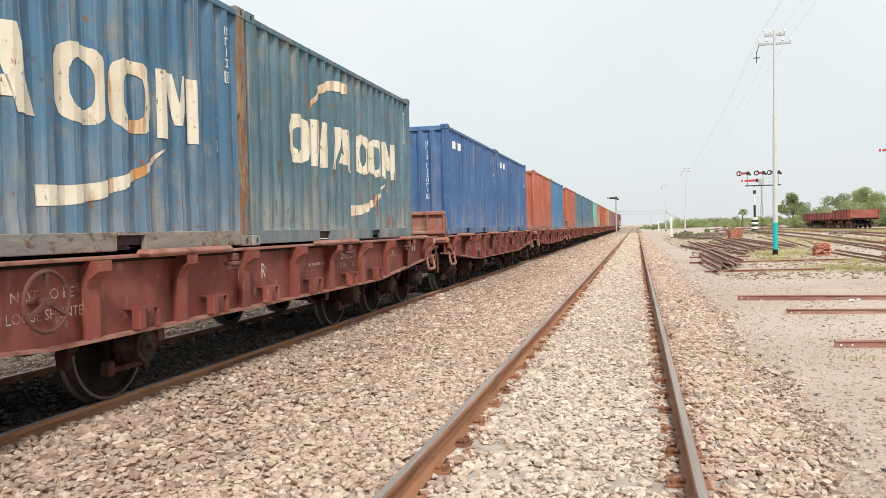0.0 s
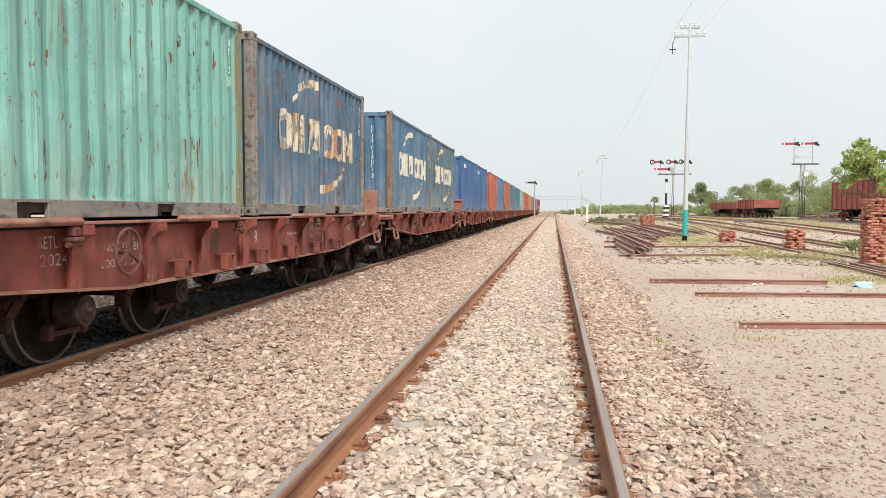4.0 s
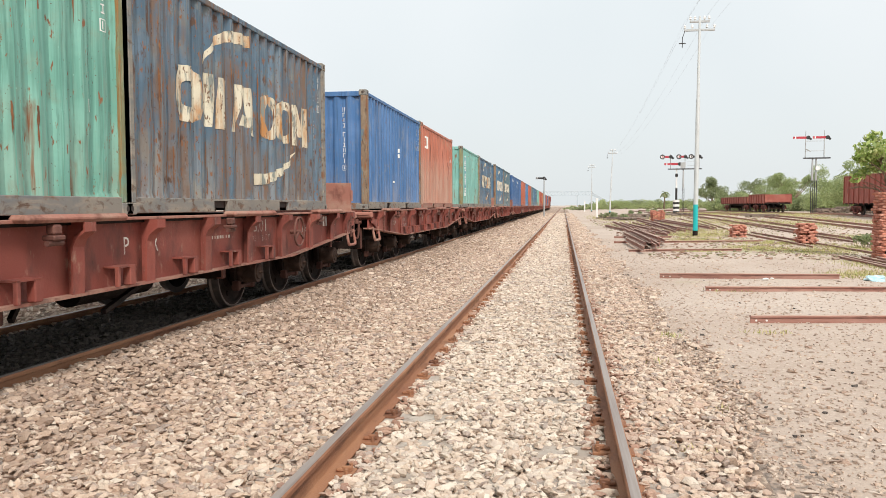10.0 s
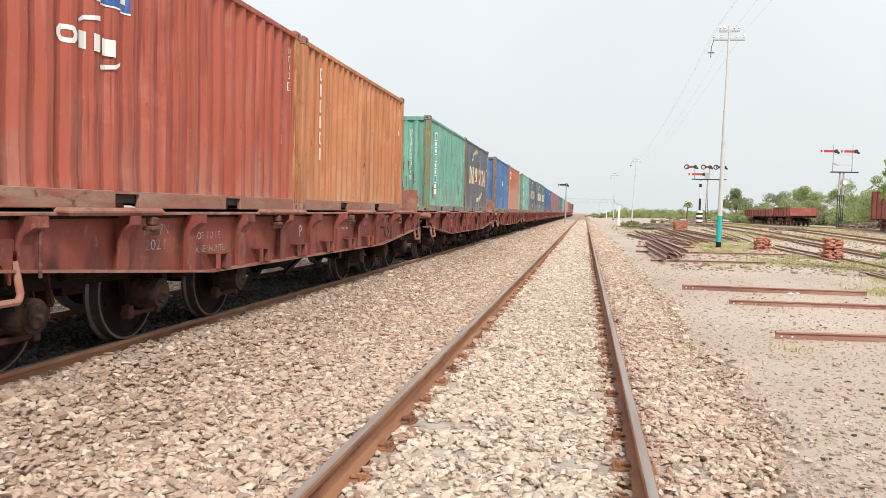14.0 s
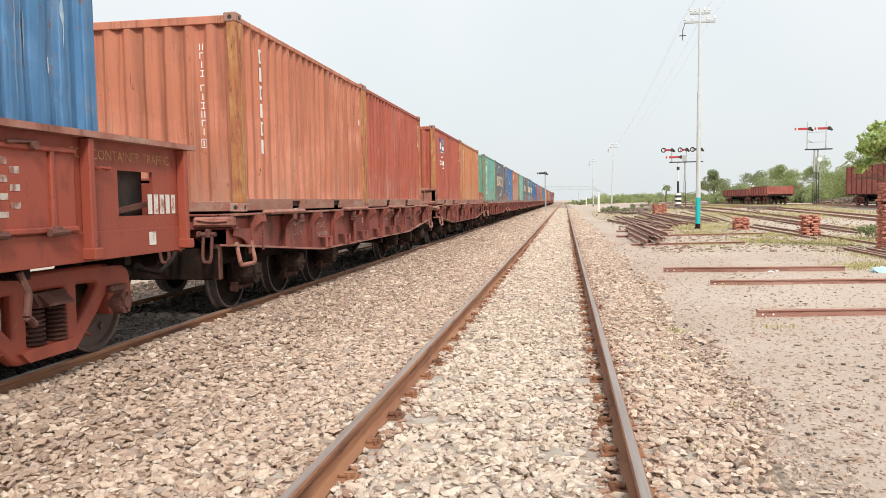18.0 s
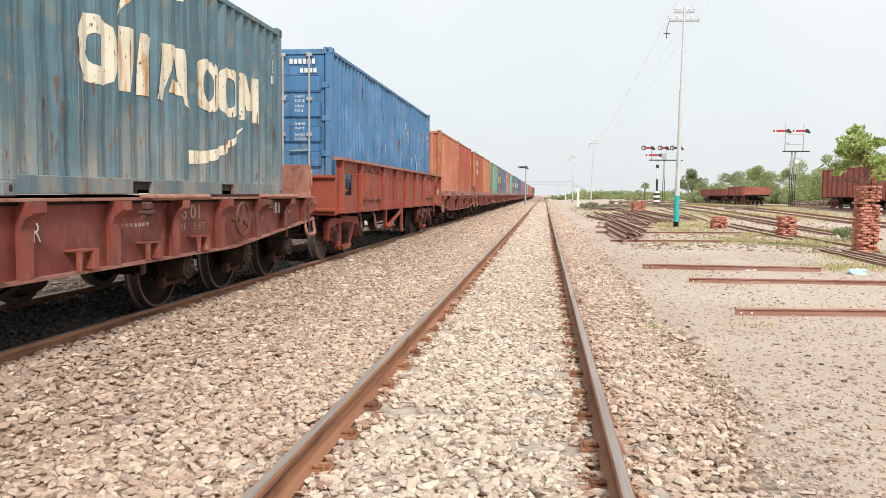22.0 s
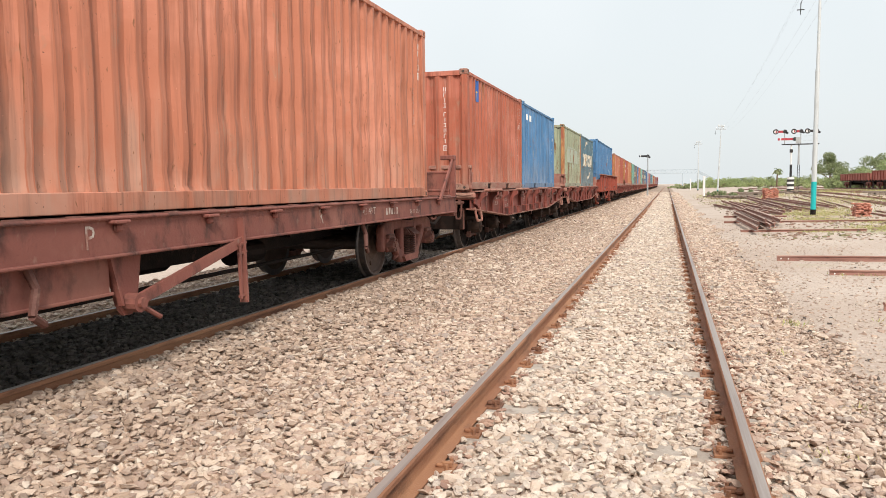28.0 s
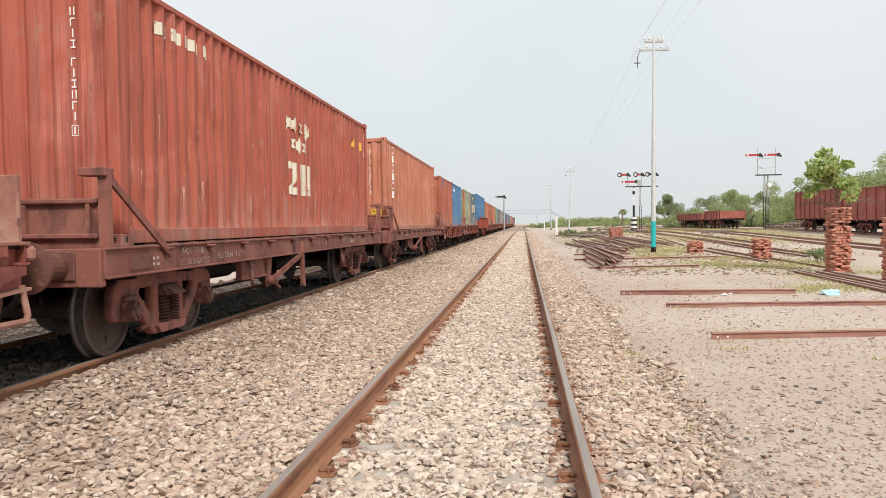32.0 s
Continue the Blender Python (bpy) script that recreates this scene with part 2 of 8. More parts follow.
STONES_PALE = mat("pale_ballast_stone", (0.6, 0.5, 0.42), 0.92, 0, [((0.78, 0.68, 0.57), (17, 17, 17), 0.52, 0.74), ((0.42, 0.31, 0.24), (24, 24, 24), 0.60, 0.76)], (120, 0.6),
             island=[(0.58, 0.46, 0.365), (0.64, 0.53, 0.43), (0.51, 0.395, 0.31), (0.60, 0.475, 0.38), (0.67, 0.575, 0.48), (0.55, 0.455, 0.38), (0.46, 0.35, 0.275), (0.63, 0.52, 0.425), (0.69, 0.60, 0.505), (0.42, 0.335, 0.285)])
STONES_RUST = mat("rust_stained_ballast_stone", (0.4, 0.25, 0.18), 0.92, 0, [((0.52, 0.36, 0.27), (17, 17, 17), 0.54, 0.76)], (120, 0.6),
                  island=[(0.44, 0.28, 0.205), (0.36, 0.215, 0.155), (0.50, 0.345, 0.26), (0.40, 0.245, 0.18), (0.55, 0.41, 0.32), (0.33, 0.20, 0.15)])
STONES_BROWN = mat("dirty_ballast_stone", (0.3, 0.22, 0.17), 0.92, 0, [((0.48, 0.36, 0.27), (17, 17, 17), 0.56, 0.76)], (120, 0.6),
                   island=[(0.42, 0.305, 0.23), (0.35, 0.25, 0.19), (0.47, 0.35, 0.27), (0.30, 0.215, 0.165), (0.44, 0.315, 0.235), (0.39, 0.295, 0.235)])
RUST_RUN = mat("rust_run", (0.20, 0.085, 0.036), 0.9, 0, [((0.105, 0.050, 0.028), (12, 12, 3), 0.46, 0.64), ((0.30, 0.16, 0.075), (16, 16, 6), 0.56, 0.70)], (30, 0.3))
SCRATCH = mat("bare_scratched_steel", (0.20, 0.085, 0.065), 0.8, 0, [((0.11, 0.05, 0.04), (14, 14, 5), 0.46, 0.66)], (30, 0.3))
# darker than oil alone: the shade under the train is in the colour
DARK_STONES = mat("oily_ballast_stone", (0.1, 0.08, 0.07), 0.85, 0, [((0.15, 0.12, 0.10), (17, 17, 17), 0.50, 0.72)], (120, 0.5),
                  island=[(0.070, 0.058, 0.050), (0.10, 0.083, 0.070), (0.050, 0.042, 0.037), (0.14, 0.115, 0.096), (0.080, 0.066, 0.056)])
# base colour lowered to paint the shade in gaps between loose stones
BED = mat("ballast_bed_grit", (0.22, 0.16, 0.12), 0.95, 0, [
    ((0.62, 0.50, 0.39), (13, 13, 13), 0.50, 0.64), ((0.15, 0.105, 0.08), (21, 21, 21), 0.50, 0.62), ((0.48, 0.335, 0.25), (0.35, 0.35, 0.35), 0.42, 0.70)], (26, 1.0))
SAND = mat("dusty_yard_soil", (0.475, 0.380, 0.312), 0.95, 0, [
    ((0.545, 0.455, 0.385), (0.45, 0.45, 0.45), 0.42, 0.68), ((0.42, 0.325, 0.26), (0.14, 0.14, 0.14), 0.46, 0.64), ((0.44, 0.345, 0.285), (13, 13, 13), 0.50, 0.62), ((0.60, 0.50, 0.425), (19, 19, 19), 0.54, 0.74), ((0.33, 0.255, 0.205), (31, 31, 31), 0.57, 0.70),
    ((0.30, 0.29, 0.13), (0.055, 0.055, 0.055), 0.60, 0.70)], (30, 0.7))
OXIDE_FADED = mat("bleached_red_oxide_paint", (0.31, 0.082, 0.060), 0.8, 0, [((0.38, 0.145, 0.11), (1.2, 1.2, 0.8), 0.45, 0.7), ((0.20, 0.075, 0.055), (3, 3, 1.5), 0.54, 0.72)], (40, 0.2), vary=0.1)
BRICK = mat("red_clay_brick", (0.47, 0.185, 0.125), 0.9, 0, [((0.60, 0.33, 0.25), (9, 9, 9), 0.46, 0.70), ((0.27, 0.10, 0.07), (14, 14, 14), 0.54, 0.74)], (60, 0.5), vary=0.2)
CREAM = mat("cream_sign_paint", (0.68, 0.63, 0.51), 0.65, 0, [((0.56, 0.50, 0.38), (2, 2, 2), 0.45, 0.7), ((0.46, 0.22, 0.07), (6, 6, 0.8), 0.50, 0.62, ((1.1, 1.1, 0.8), 0.50, 0.58)), ((0.17, 0.10, 0.06), (20, 20, 12), 0.62, 0.67)], (30, 0.08))
CREAM_WORN = mat("flaked_cream_sign_paint", (0.64, 0.59, 0.46), 0.7, 0, [((0.50, 0.43, 0.31), (2, 2, 2), 0.45, 0.7), ((0.42, 0.19, 0.06), (6, 6, 0.8), 0.46, 0.58, ((1.1, 1.1, 0.8), 0.46, 0.54)), ((0.20, 0.22, 0.20), (8, 8, 2.5), 0.52, 0.60), ((0.17, 0.10, 0.06), (20, 20, 12), 0.58, 0.63)], (30, 0.08))
SOIL_STONES = mat("embedded_yard_pebble", (0.4, 0.33, 0.27), 0.92, 0, (), (120, 0.5),
                  island=[(0.50, 0.39, 0.31), (0.44, 0.33, 0.26), (0.38, 0.285, 0.225), (0.55, 0.44, 0.36), (0.46, 0.335, 0.255), (0.42, 0.325, 0.265), (0.60, 0.49, 0.40)])
SOIL_CHIPS = mat("flat_yard_chip", (0.4, 0.33, 0.27), 0.92, 0, (), (120, 0.5),
                 island=[(0.48, 0.37, 0.295), (0.40, 0.30, 0.235), (0.56, 0.45, 0.365), (0.33, 0.25, 0.20), (0.50, 0.36, 0.275), (0.46, 0.37, 0.31), (0.62, 0.52, 0.44), (0.43, 0.30, 0.23)])
YARD_CLODS = mat("brown_yard_clod", (0.3, 0.23, 0.18), 0.95, 0, (), (60, 0.5), island=[(0.30, 0.22, 0.17), (0.24, 0.17, 0.13), (0.36, 0.27, 0.20), (0.40, 0.32, 0.26), (0.27, 0.155, 0.11), (0.22, 0.20, 0.11)])
WHITE_FRESH = mat("fresh_white_stencil_paint", (0.66, 0.61, 0.56), 0.7, 0, [((0.34, 0.18, 0.14), (11, 11, 7), 0.54, 0.66)], (30, 0.05))
WHITE = mat("white_stencil_paint", (0.50, 0.44, 0.39), 0.7, 0, [((0.27, 0.12, 0.09), (11, 11, 7), 0.43, 0.57)], (30, 0.05))
BRIGHT = mat("white_decal_paint", (0.76, 0.76, 0.73), 0.6, 0, [((0.55, 0.50, 0.45), (9, 9, 2), 0.55, 0.78)], (30, 0.05))
YELLOW_STENCIL = mat("faded_yellow_stencil_paint", (0.45, 0.27, 0.10), 0.7, 0, [((0.33, 0.10, 0.055), (10, 10, 7), 0.44, 0.60)], (30, 0.05))
DECAL_BLUE = mat("blue_decal", (0.03, 0.10, 0.34), 0.5, 0, [((0.2, 0.25, 0.4), (9, 9, 2), 0.55, 0.78)], None)
DECAL_YELLOW = mat("yellow_decal", (0.70, 0.42, 0.04), 0.5, 0, [((0.45, 0.25, 0.05), (9, 9, 2), 0.55, 0.78)], None)
# near black, so pockets, holes and undersides carry their shade as colour
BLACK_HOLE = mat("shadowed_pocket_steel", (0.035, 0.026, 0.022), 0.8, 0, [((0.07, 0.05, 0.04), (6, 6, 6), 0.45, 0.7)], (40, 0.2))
POLE_PAINT = mat("silver_pole_paint", (0.56, 0.58, 0.58), 0.5, 0.1, [((0.42, 0.42, 0.41), (5, 5, 0.8), 0.5, 0.75)], (40, 0.1))
TEAL = mat("teal_band_paint", (0.01, 0.42, 0.42), 0.5, 0, [((0.08, 0.34, 0.33), (5, 5, 1), 0.5, 0.75)], (40, 0.1))
BLACK = mat("black_iron_paint", (0.018, 0.017, 0.018), 0.55, 0, [((0.05, 0.04, 0.035), (8, 8, 8), 0.5, 0.75)], (40, 0.1))
SIGNAL_WHITE = mat("white_signal_paint", (0.74, 0.73, 0.71), 0.55, 0, [((0.55, 0.50, 0.45), (6, 6, 1.5), 0.52, 0.76)], (40, 0.1))
SIGNAL_RED = mat("red_signal_enamel", (0.40, 0.028, 0.045), 0.45, 0, [((0.42, 0.08, 0.08), (7, 7, 7), 0.5, 0.75)], (40, 0.05))
SIGNAL_GREY = mat("grey_signal_steel", (0.40, 0.41, 0.41), 0.6, 0.2, [((0.28, 0.26, 0.25), (6, 6, 2), 0.5, 0.75)], (40, 0.1))
BARK = mat("brown_bark", (0.155, 0.105, 0.070), 0.95, 0, [((0.24, 0.18, 0.13), (12, 12, 3), 0.45, 0.7)], (40, 0.6))
# scrub and acacia greens lightened beyond dusty leaves, to paint in distant haze
LEAF = mat("scrub_leaf", (0.075, 0.115, 0.030), 0.75, 0, (), None, island=[(0.22, 0.27, 0.12), (0.27, 0.31, 0.145), (0.32, 0.35, 0.185), (0.24, 0.28, 0.15), (0.35, 0.37, 0.21), (0.18, 0.225, 0.10)])
LEAF_PALE = mat("dusty_acacia_leaf", (0.10, 0.15, 0.05), 0.75, 0, (), None, island=[(0.33, 0.39, 0.175), (0.39, 0.45, 0.20), (0.45, 0.49, 0.25), (0.28, 0.345, 0.15)])
LEAF_BIG = mat("broad_green_leaf", (0.14, 0.24, 0.05), 0.5, 0, (), None, island=[(0.29, 0.40, 0.10), (0.38, 0.47, 0.14), (0.47, 0.53, 0.20), (0.22, 0.31, 0.08), (0.53, 0.57, 0.27)])
for m_ in (LEAF, LEAF_PALE, LEAF_BIG):
    n_, l_ = m_.node_tree.nodes, m_.node_tree.links
    thin, blend = n_.new("ShaderNodeBsdfTranslucent"), n_.new("ShaderNodeMixShader")
    blend.inputs[0].default_value = 0.42
    l_.new(n_["Principled BSDF"].inputs["Base Color"].links[0].from_socket, thin.inputs["Color"])
    l_.new(n_["Principled BSDF"].outputs[0], blend.inputs[1])
    l_.new(thin.outputs[0], blend.inputs[2])
    l_.new(blend.outputs[0], n_["Material Output"].inputs["Surface"])
DRY_GRASS = mat("dry_grass", (0.45, 0.36, 0.16), 0.9, 0, (), None, island=[(0.46, 0.38, 0.19), (0.42, 0.37, 0.15), (0.36, 0.36, 0.12), (0.52, 0.44, 0.26), (0.30, 0.33, 0.10)])
BRIDGE = mat("pale_blue_bridge_paint", (0.38, 0.44, 0.48), 0.6, 0, [((0.45, 0.48, 0.50), (0.6, 0.6, 0.6), 0.5, 0.75)], None)
BAG = mat("pale_blue_plastic", (0.42, 0.66, 0.74), 0.35, 0, [((0.62, 0.78, 0.82), (9, 9, 9), 0.45, 0.7)], (20, 0.3))
PAPER = mat("white_litter", (0.74, 0.75, 0.73), 0.7, 0, [((0.6, 0.58, 0.52), (9, 9, 9), 0.45, 0.7)], (20, 0.3))
INSULATOR = mat("white_porcelain", (0.72, 0.72, 0.70), 0.25, 0, (), None)
WIRE = mat("line_wire", (0.30, 0.31, 0.32), 0.6, 0.4, (), None)
WOOD = mat("grey_deck_plank", (0.22, 0.165, 0.13), 0.9, 0, [((0.33, 0.27, 0.22), (9, 1, 9), 0.45, 0.7)], (50, 0.4), vary=0.2)


# ---- shapes ----
def box(bm, x0, x1, y0, y1, z0, z1, bevel=0.0):
    """A box in bm, with its edges bevelled where asked. Returns its vertices."""
    vs = bmesh.ops.create_cube(bm, size=1.0, matrix=Matrix.Translation(((x0 + x1) / 2, (y0 + y1) / 2, (z0 + z1) / 2)) @ Matrix.Diagonal((abs(x1 - x0), abs(y1 - y0), abs(z1 - z0), 1)))["verts"]
    if bevel:
        es = list({e for v in vs for e in v.link_edges})
        bmesh.ops.bevel(bm, geom=es, offset=bevel, segments=1, affect="EDGES")
    return vs


def rod(bm, p, q, r0, r1=None, seg=10):
    """A round bar from p to q, tapered from r0 to r1."""
    p, q = Vector(p), Vector(q)
    d = q - p
    m = Matrix.Translation((p + q) / 2) @ d.to_track_quat("Z", "Y").to_matrix().to_4x4()
    return bmesh.ops.create_cone(bm, cap_ends=True, segments=seg, radius1=r0, radius2=r0 if r1 is None else r1, depth=d.length, matrix=m)["verts"]


def bar(bm, p, q, w, h):
    """A flat bar of width w and height h from p to q."""
    p, q = Vector(p), Vector(q)
    d = q - p
    m = Matrix.Translation((p + q) / 2) @ d.to_track_quat("Z", "Y").to_matrix().to_4x4() @ Matrix.Diagonal((w, h, d.length, 1))
    return bmesh.ops.create_cube(bm, size=1.0, matrix=m)["verts"]


def prism(bm, pts, x0, x1, axis="x"):
    """The outline pts drawn out along an axis from x0 to x1; pts are (y, z) for x, (x, z) for y, (x, y) for z."""
    put = {"x": lambda a, b, c: (c, a, b), "y": lambda a, b, c: (a, c, b), "z": lambda a, b, c: (a, b, c)}[axis]
    lo, hi = [bm.verts.new(put(a, b, x0)) for a, b in pts], [bm.verts.new(put(a, b, x1)) for a, b in pts]
    n = len(pts)
    fs = [bm.faces.new(lo), bm.faces.new(hi)] + [bm.faces.new((lo[i], lo[(i + 1) % n], hi[(i + 1) % n], hi[i])) for i in range(n)]
    bmesh.ops.recalc_face_normals(bm, faces=fs)
    return lo + hi


def lathe(bm, profile, seg=28, axis="x"):
    """A body turned round an axis from (along, radius) pairs."""
    rings = []
    for a, r in profile:
        ring = []
        for i in range(seg):
            t = 2 * math.pi * i / seg
            c, s = r * math.cos(t), r * math.sin(t)
            ring.append(bm.verts.new((a, c, s) if axis == "x" else (c, s, a)))
        rings.append(ring)
    fs = []
    for r0, r1 in zip(rings, rings[1:]):
        fs += [bm.faces.new((r0[i], r0[(i + 1) % seg], r1[(i + 1) % seg], r1[i])) for i in range(seg)]
    fs += [bm.faces.new(rings[0]), bm.faces.new(rings[-1])]
    bmesh.ops.recalc_face_normals(bm, faces=fs)
    return fs


def part(name, bm, material, parent=None, label="", place=None, smooth=False):
    """Links a bmesh as one mesh object under a thing or a part."""
    me = bpy.data.meshes.new(name)
    bm.to_mesh(me)
    bm.free()
    for m in (material if isinstance(material, (list, tuple)) else (material,)):
        me.materials.append(m)
    if smooth:
        me.shade_smooth()
    ob = new(name, me)
    ob.parent = parent
    if place is not None:
        ob.matrix_basis = place
    if label:
        tagged(ob, label)
    return ob


def again(ob, place, parent=None):
    """One more part on the same mesh."""
    o = new(ob.name.split(".")[0], ob.data)
    o.parent, o.matrix_basis = parent or ob.parent, place
    if "label" in ob:
        o["label"] = ob["label"]
    return o


def bm_new():
    return bmesh.new()


TEXTS = {}


def lettering(bm, text, y0, z0, size, x, width=None):
    """Stencilled words on a side that faces +x, running along +y from y0, with their foot at z0."""
    if text not in TEXTS:
        cu = bpy.data.curves.new("words", "FONT")
        cu.body, cu.size, cu.resolution_u = text, 1.0, 2
        ob = new("words", cu)
        bpy.context.view_layer.update()
        me = bpy.data.meshes.new_from_object(ob.evaluated_get(bpy.context.evaluated_depsgraph_get()))
        TEXTS[text] = ([tuple(v.co) for v in me.vertices], [tuple(p.vertices) for p in me.polygons])
        bpy.data.objects.remove(ob)
        bpy.data.curves.remove(cu)
        bpy.data.meshes.remove(me)
    vs, fs = TEXTS[text]
    wide = max(v[0] for v in vs) or 1
    k = (width / wide) if width else size
    made = [bm.verts.new((x, y0 + v[0] * k, z0 + v[1] * size / 0.7)) for v in vs]
    for f in fs:
        try:
            bm.faces.new([made[i] for i in f])
        except ValueError:
            pass


def side_rect(bm, y0, y1, z0, z1, x):
    bm.faces.new([bm.verts.new(c) for c in ((x, y0, z0), (x, y1, z0), (x, y1, z1), (x, y0, z1))])


# ---- ground and tracks ----
def smooth(v):
    v = min(1.0, max(0.0, v))
    return v * v * (3 - 2 * v)


def level(x, y):
    """Height of the yard's soil; the yard climbs a little away from the line."""
    return -0.18 + 0.55 * smooth((x - 4) / 12) * smooth((y - 30) / 50)


TRAIN_X, TRAIN_Z = -4.66, 0.115
GAUGE = 0.872

xs = [-1500, -600, -250, -120, -60, -30, -15, -10, -8.0] + [-7.6 + 9.8 * i / 10 for i in range(11)] + [3, 4, 5, 6, 7, 8, 9, 10, 11, 12, 13, 14, 15, 16, 18, 20, 25, 30, 40, 60, 90, 150, 300, 700, 2000]
ys = [-900, -400, -200, -100, -60, -40] + [-30 + 5 * i for i in range(10)] + [20 + 4 * i for i in range(20)] + [100, 110, 125, 150, 180, 220, 280, 350, 500, 800, 1400, 3000]
bm = bm_new()
grid = [[bm.verts.new((x, y, level(x, y) - (0.12 if -8.2 < x < 1.5 else 0.0) + (0.015 * noise.noise((x * 0.7, y * 0.7, 0)) if 2.3 < x < 40 and 0 < y < 90 else 0))) for x in xs] for y in ys]
for r0, r1 in zip(grid, grid[1:]):
    for i in range(len(xs) - 1):
        bm.faces.new((r0[i], r0[i + 1], r1[i + 1], r1[i]))
ground = tagged(part("ground", bm, SAND, smooth=True), "dusty tan soil of the railway yard", "ground", kind="structure")


def bed_height(x):
    """Top of the ballast between and under the two tracks."""
    return -0.192 + 0.205 * smooth((-2.2 - x) / 1.2) - 0.095 * smooth((x - 1.55) / 0.7) - 0.25 * smooth((-7.2 - x) / 0.9)


bm = bm_new()
bx = [-8.4, -8.0, -7.6, -7.2, -6.6, -6, -5.2, -4.66, -4, -3.4, -3.0, -2.6, -2.2, -1.6, -1, -0.4, 0.2, 0.8, 1.2, 1.5, 1.72]
by = [-220, -120, -60, -30, -10] + [2 * i for i in range(60)] + [130, 160, 200, 260, 340, 450, 700]
grid = [[bm.verts.new((x + (0.18 * noise.noise((x, y * 0.45, 3)) if x > 1.3 else 0), y, bed_height(x) + 0.012 * noise.noise((x * 1.3, y * 1.3, 5)))) for x in bx] for y in by]
for r0, r1 in zip(grid, grid[1:]):
    for i in range(len(bx) - 1):
        bm.faces.new((r0[i], r0[i + 1], r1[i + 1], r1[i]))
ballast = tagged(part("ballast", bm, BED, smooth=True), "bed of crushed stone under both tracks, darkened as shade between the stones", "ballast", kind="structure")

RAIL_OUTLINE = [(-0.068, -0.172), (0.068, -0.172), (0.068, -0.162), (0.012, -0.145), (0.0085, -0.135), (0.0085, -0.045), (0.034, -0.034), (0.0345, -0.010),
                (0.026, 0.0), (-0.026, 0.0), (-0.0345, -0.010), (-0.034, -0.034), (-0.0085, -0.045), (-0.0085, -0.135), (-0.012, -0.145), (-0.068, -0.162)]


def rail_mesh(bm, x, z, y0, y1, top=True):
    prism(bm, [(x + a, z + b) for a, b in RAIL_OUTLINE], y0, y1, "y")
    if top:
        bm.normal_update()
        for f in bm.faces:
            if f.normal.z > 0.75 and f.calc_center_median().z > z - 0.012:
                f.material_index = 1


def track(label, x, z, lengths, sleepers, spacing=0.65):
    """A line of rails on sleepers, with a chair at each rail; lengths are the ends of the rails along y."""
    t = tagged(new("railway_track"), label, "track", kind="structure")
    t.location = (x, 0, z)
    for side in (-1, 1):
        ends = lengths if side > 0 else [v + (12.62 if 0 < v < 40 else 0) for v in lengths]
        for y0, y1 in zip(ends, ends[1:]):
            bm = bm_new()
            rail_mesh(bm, side * GAUGE, 0, y0 + 0.004, y1 - 0.004)
            part("rail", bm, (RAIL_SIDE, RAIL_TOP), t)
        for j in ends[1:-1]:
            if -2 < j < 60:
                bm = bm_new()
                for s in (-1, 1):
                    box(bm, side * GAUGE + s * 0.012, side * GAUGE + s * 0.042, j - 0.32, j + 0.32, -0.135, -0.045, 0.006)
                    for k in (-0.24, -0.09, 0.09, 0.24):
                        rod(bm, (side * GAUGE + s * 0.04, j + k, -0.09), (side * GAUGE + s * 0.075, j + k, -0.09), 0.016, seg=6)
                part("fishplate", bm, RAIL_SIDE, t)
    bm = bm_new()
    box(bm, -1.35, 1.35, -0.125, 0.125, -0.36, -0.172, 0.018)
    slp = part("sleeper", bm, SLEEPER, t)
    bm = bm_new()
    box(bm, -0.10, 0.165, -0.070, 0.070, -0.178, -0.156, 0.004)
    box(bm, 0.055, 0.095, -0.024, 0.024, -0.156, -0.130, 0.008)   # the outer ends lie under the stones
    box(bm, 0.085, 0.150, -0.012, 0.012, -0.156, -0.122, 0.005)
    for a in (-0.055, 0.055):
        rod(bm, (0.130, a, -0.158), (0.130, a, -0.122), 0.012, seg=6)
    chair = part("chair", bm, RAIL_SIDE, t)
    rnd = random.Random(5)
    y = sleepers[0]
    first = True
    while y < sleepers[1]:
        turn = pose(rnd.uniform(-0.02, 0.02), y + rnd.uniform(-0.03, 0.03), rnd.uniform(-0.004, 0.004), 0, 0, rnd.uniform(-1.5, 1.5))
        if first:
            slp.matrix_basis = turn
            chair.matrix_basis = pose(-GAUGE, y, 0)
            again(chair, pose(GAUGE, y, 0, 0, 0, 180))
            first = False
        else:
            again(slp, turn)
            again(chair, pose(-GAUGE, turn.translation.y, 0))
            again(chair, pose(GAUGE, turn.translation.y, 0, 0, 0, 180))
        y += spacing
    return t


track("empty running line of rusty rails with worn heads", 0, 0, [-200, -12.6, 0.0, 26.0, 60, 150, 300, 420], (-7.45, 62))
track("rails under the moving container train", TRAIN_X, TRAIN_Z, [-240, -12.6, 0.0, 26.0, 60, 150, 300, 420], (-7.2, 36))

# loose stones of the ballast
T_ = (1 + 5 ** 0.5) / 2
ICO_V = np.array([(-1, T_, 0), (1, T_, 0), (-1, -T_, 0), (1, -T_, 0), (0, -1, T_), (0, 1, T_), (0, -1, -T_), (0, 1, -T_), (T_, 0, -1), (T_, 0, 1), (-T_, 0, -1), (-T_, 0, 1)]) / 1.9
ICO_F = np.array([(0, 11, 5), (0, 5, 1), (0, 1, 7), (0, 7, 10), (0, 10, 11), (1, 5, 9), (5, 11, 4), (11, 10, 2), (10, 7, 6), (7, 1, 8), (3, 9, 4), (3, 4, 2), (3, 2, 6), (3, 6, 8), (3, 8, 9), (4, 9, 5), (2, 4, 11), (6, 2, 10), (8, 6, 7), (9, 8, 1)])
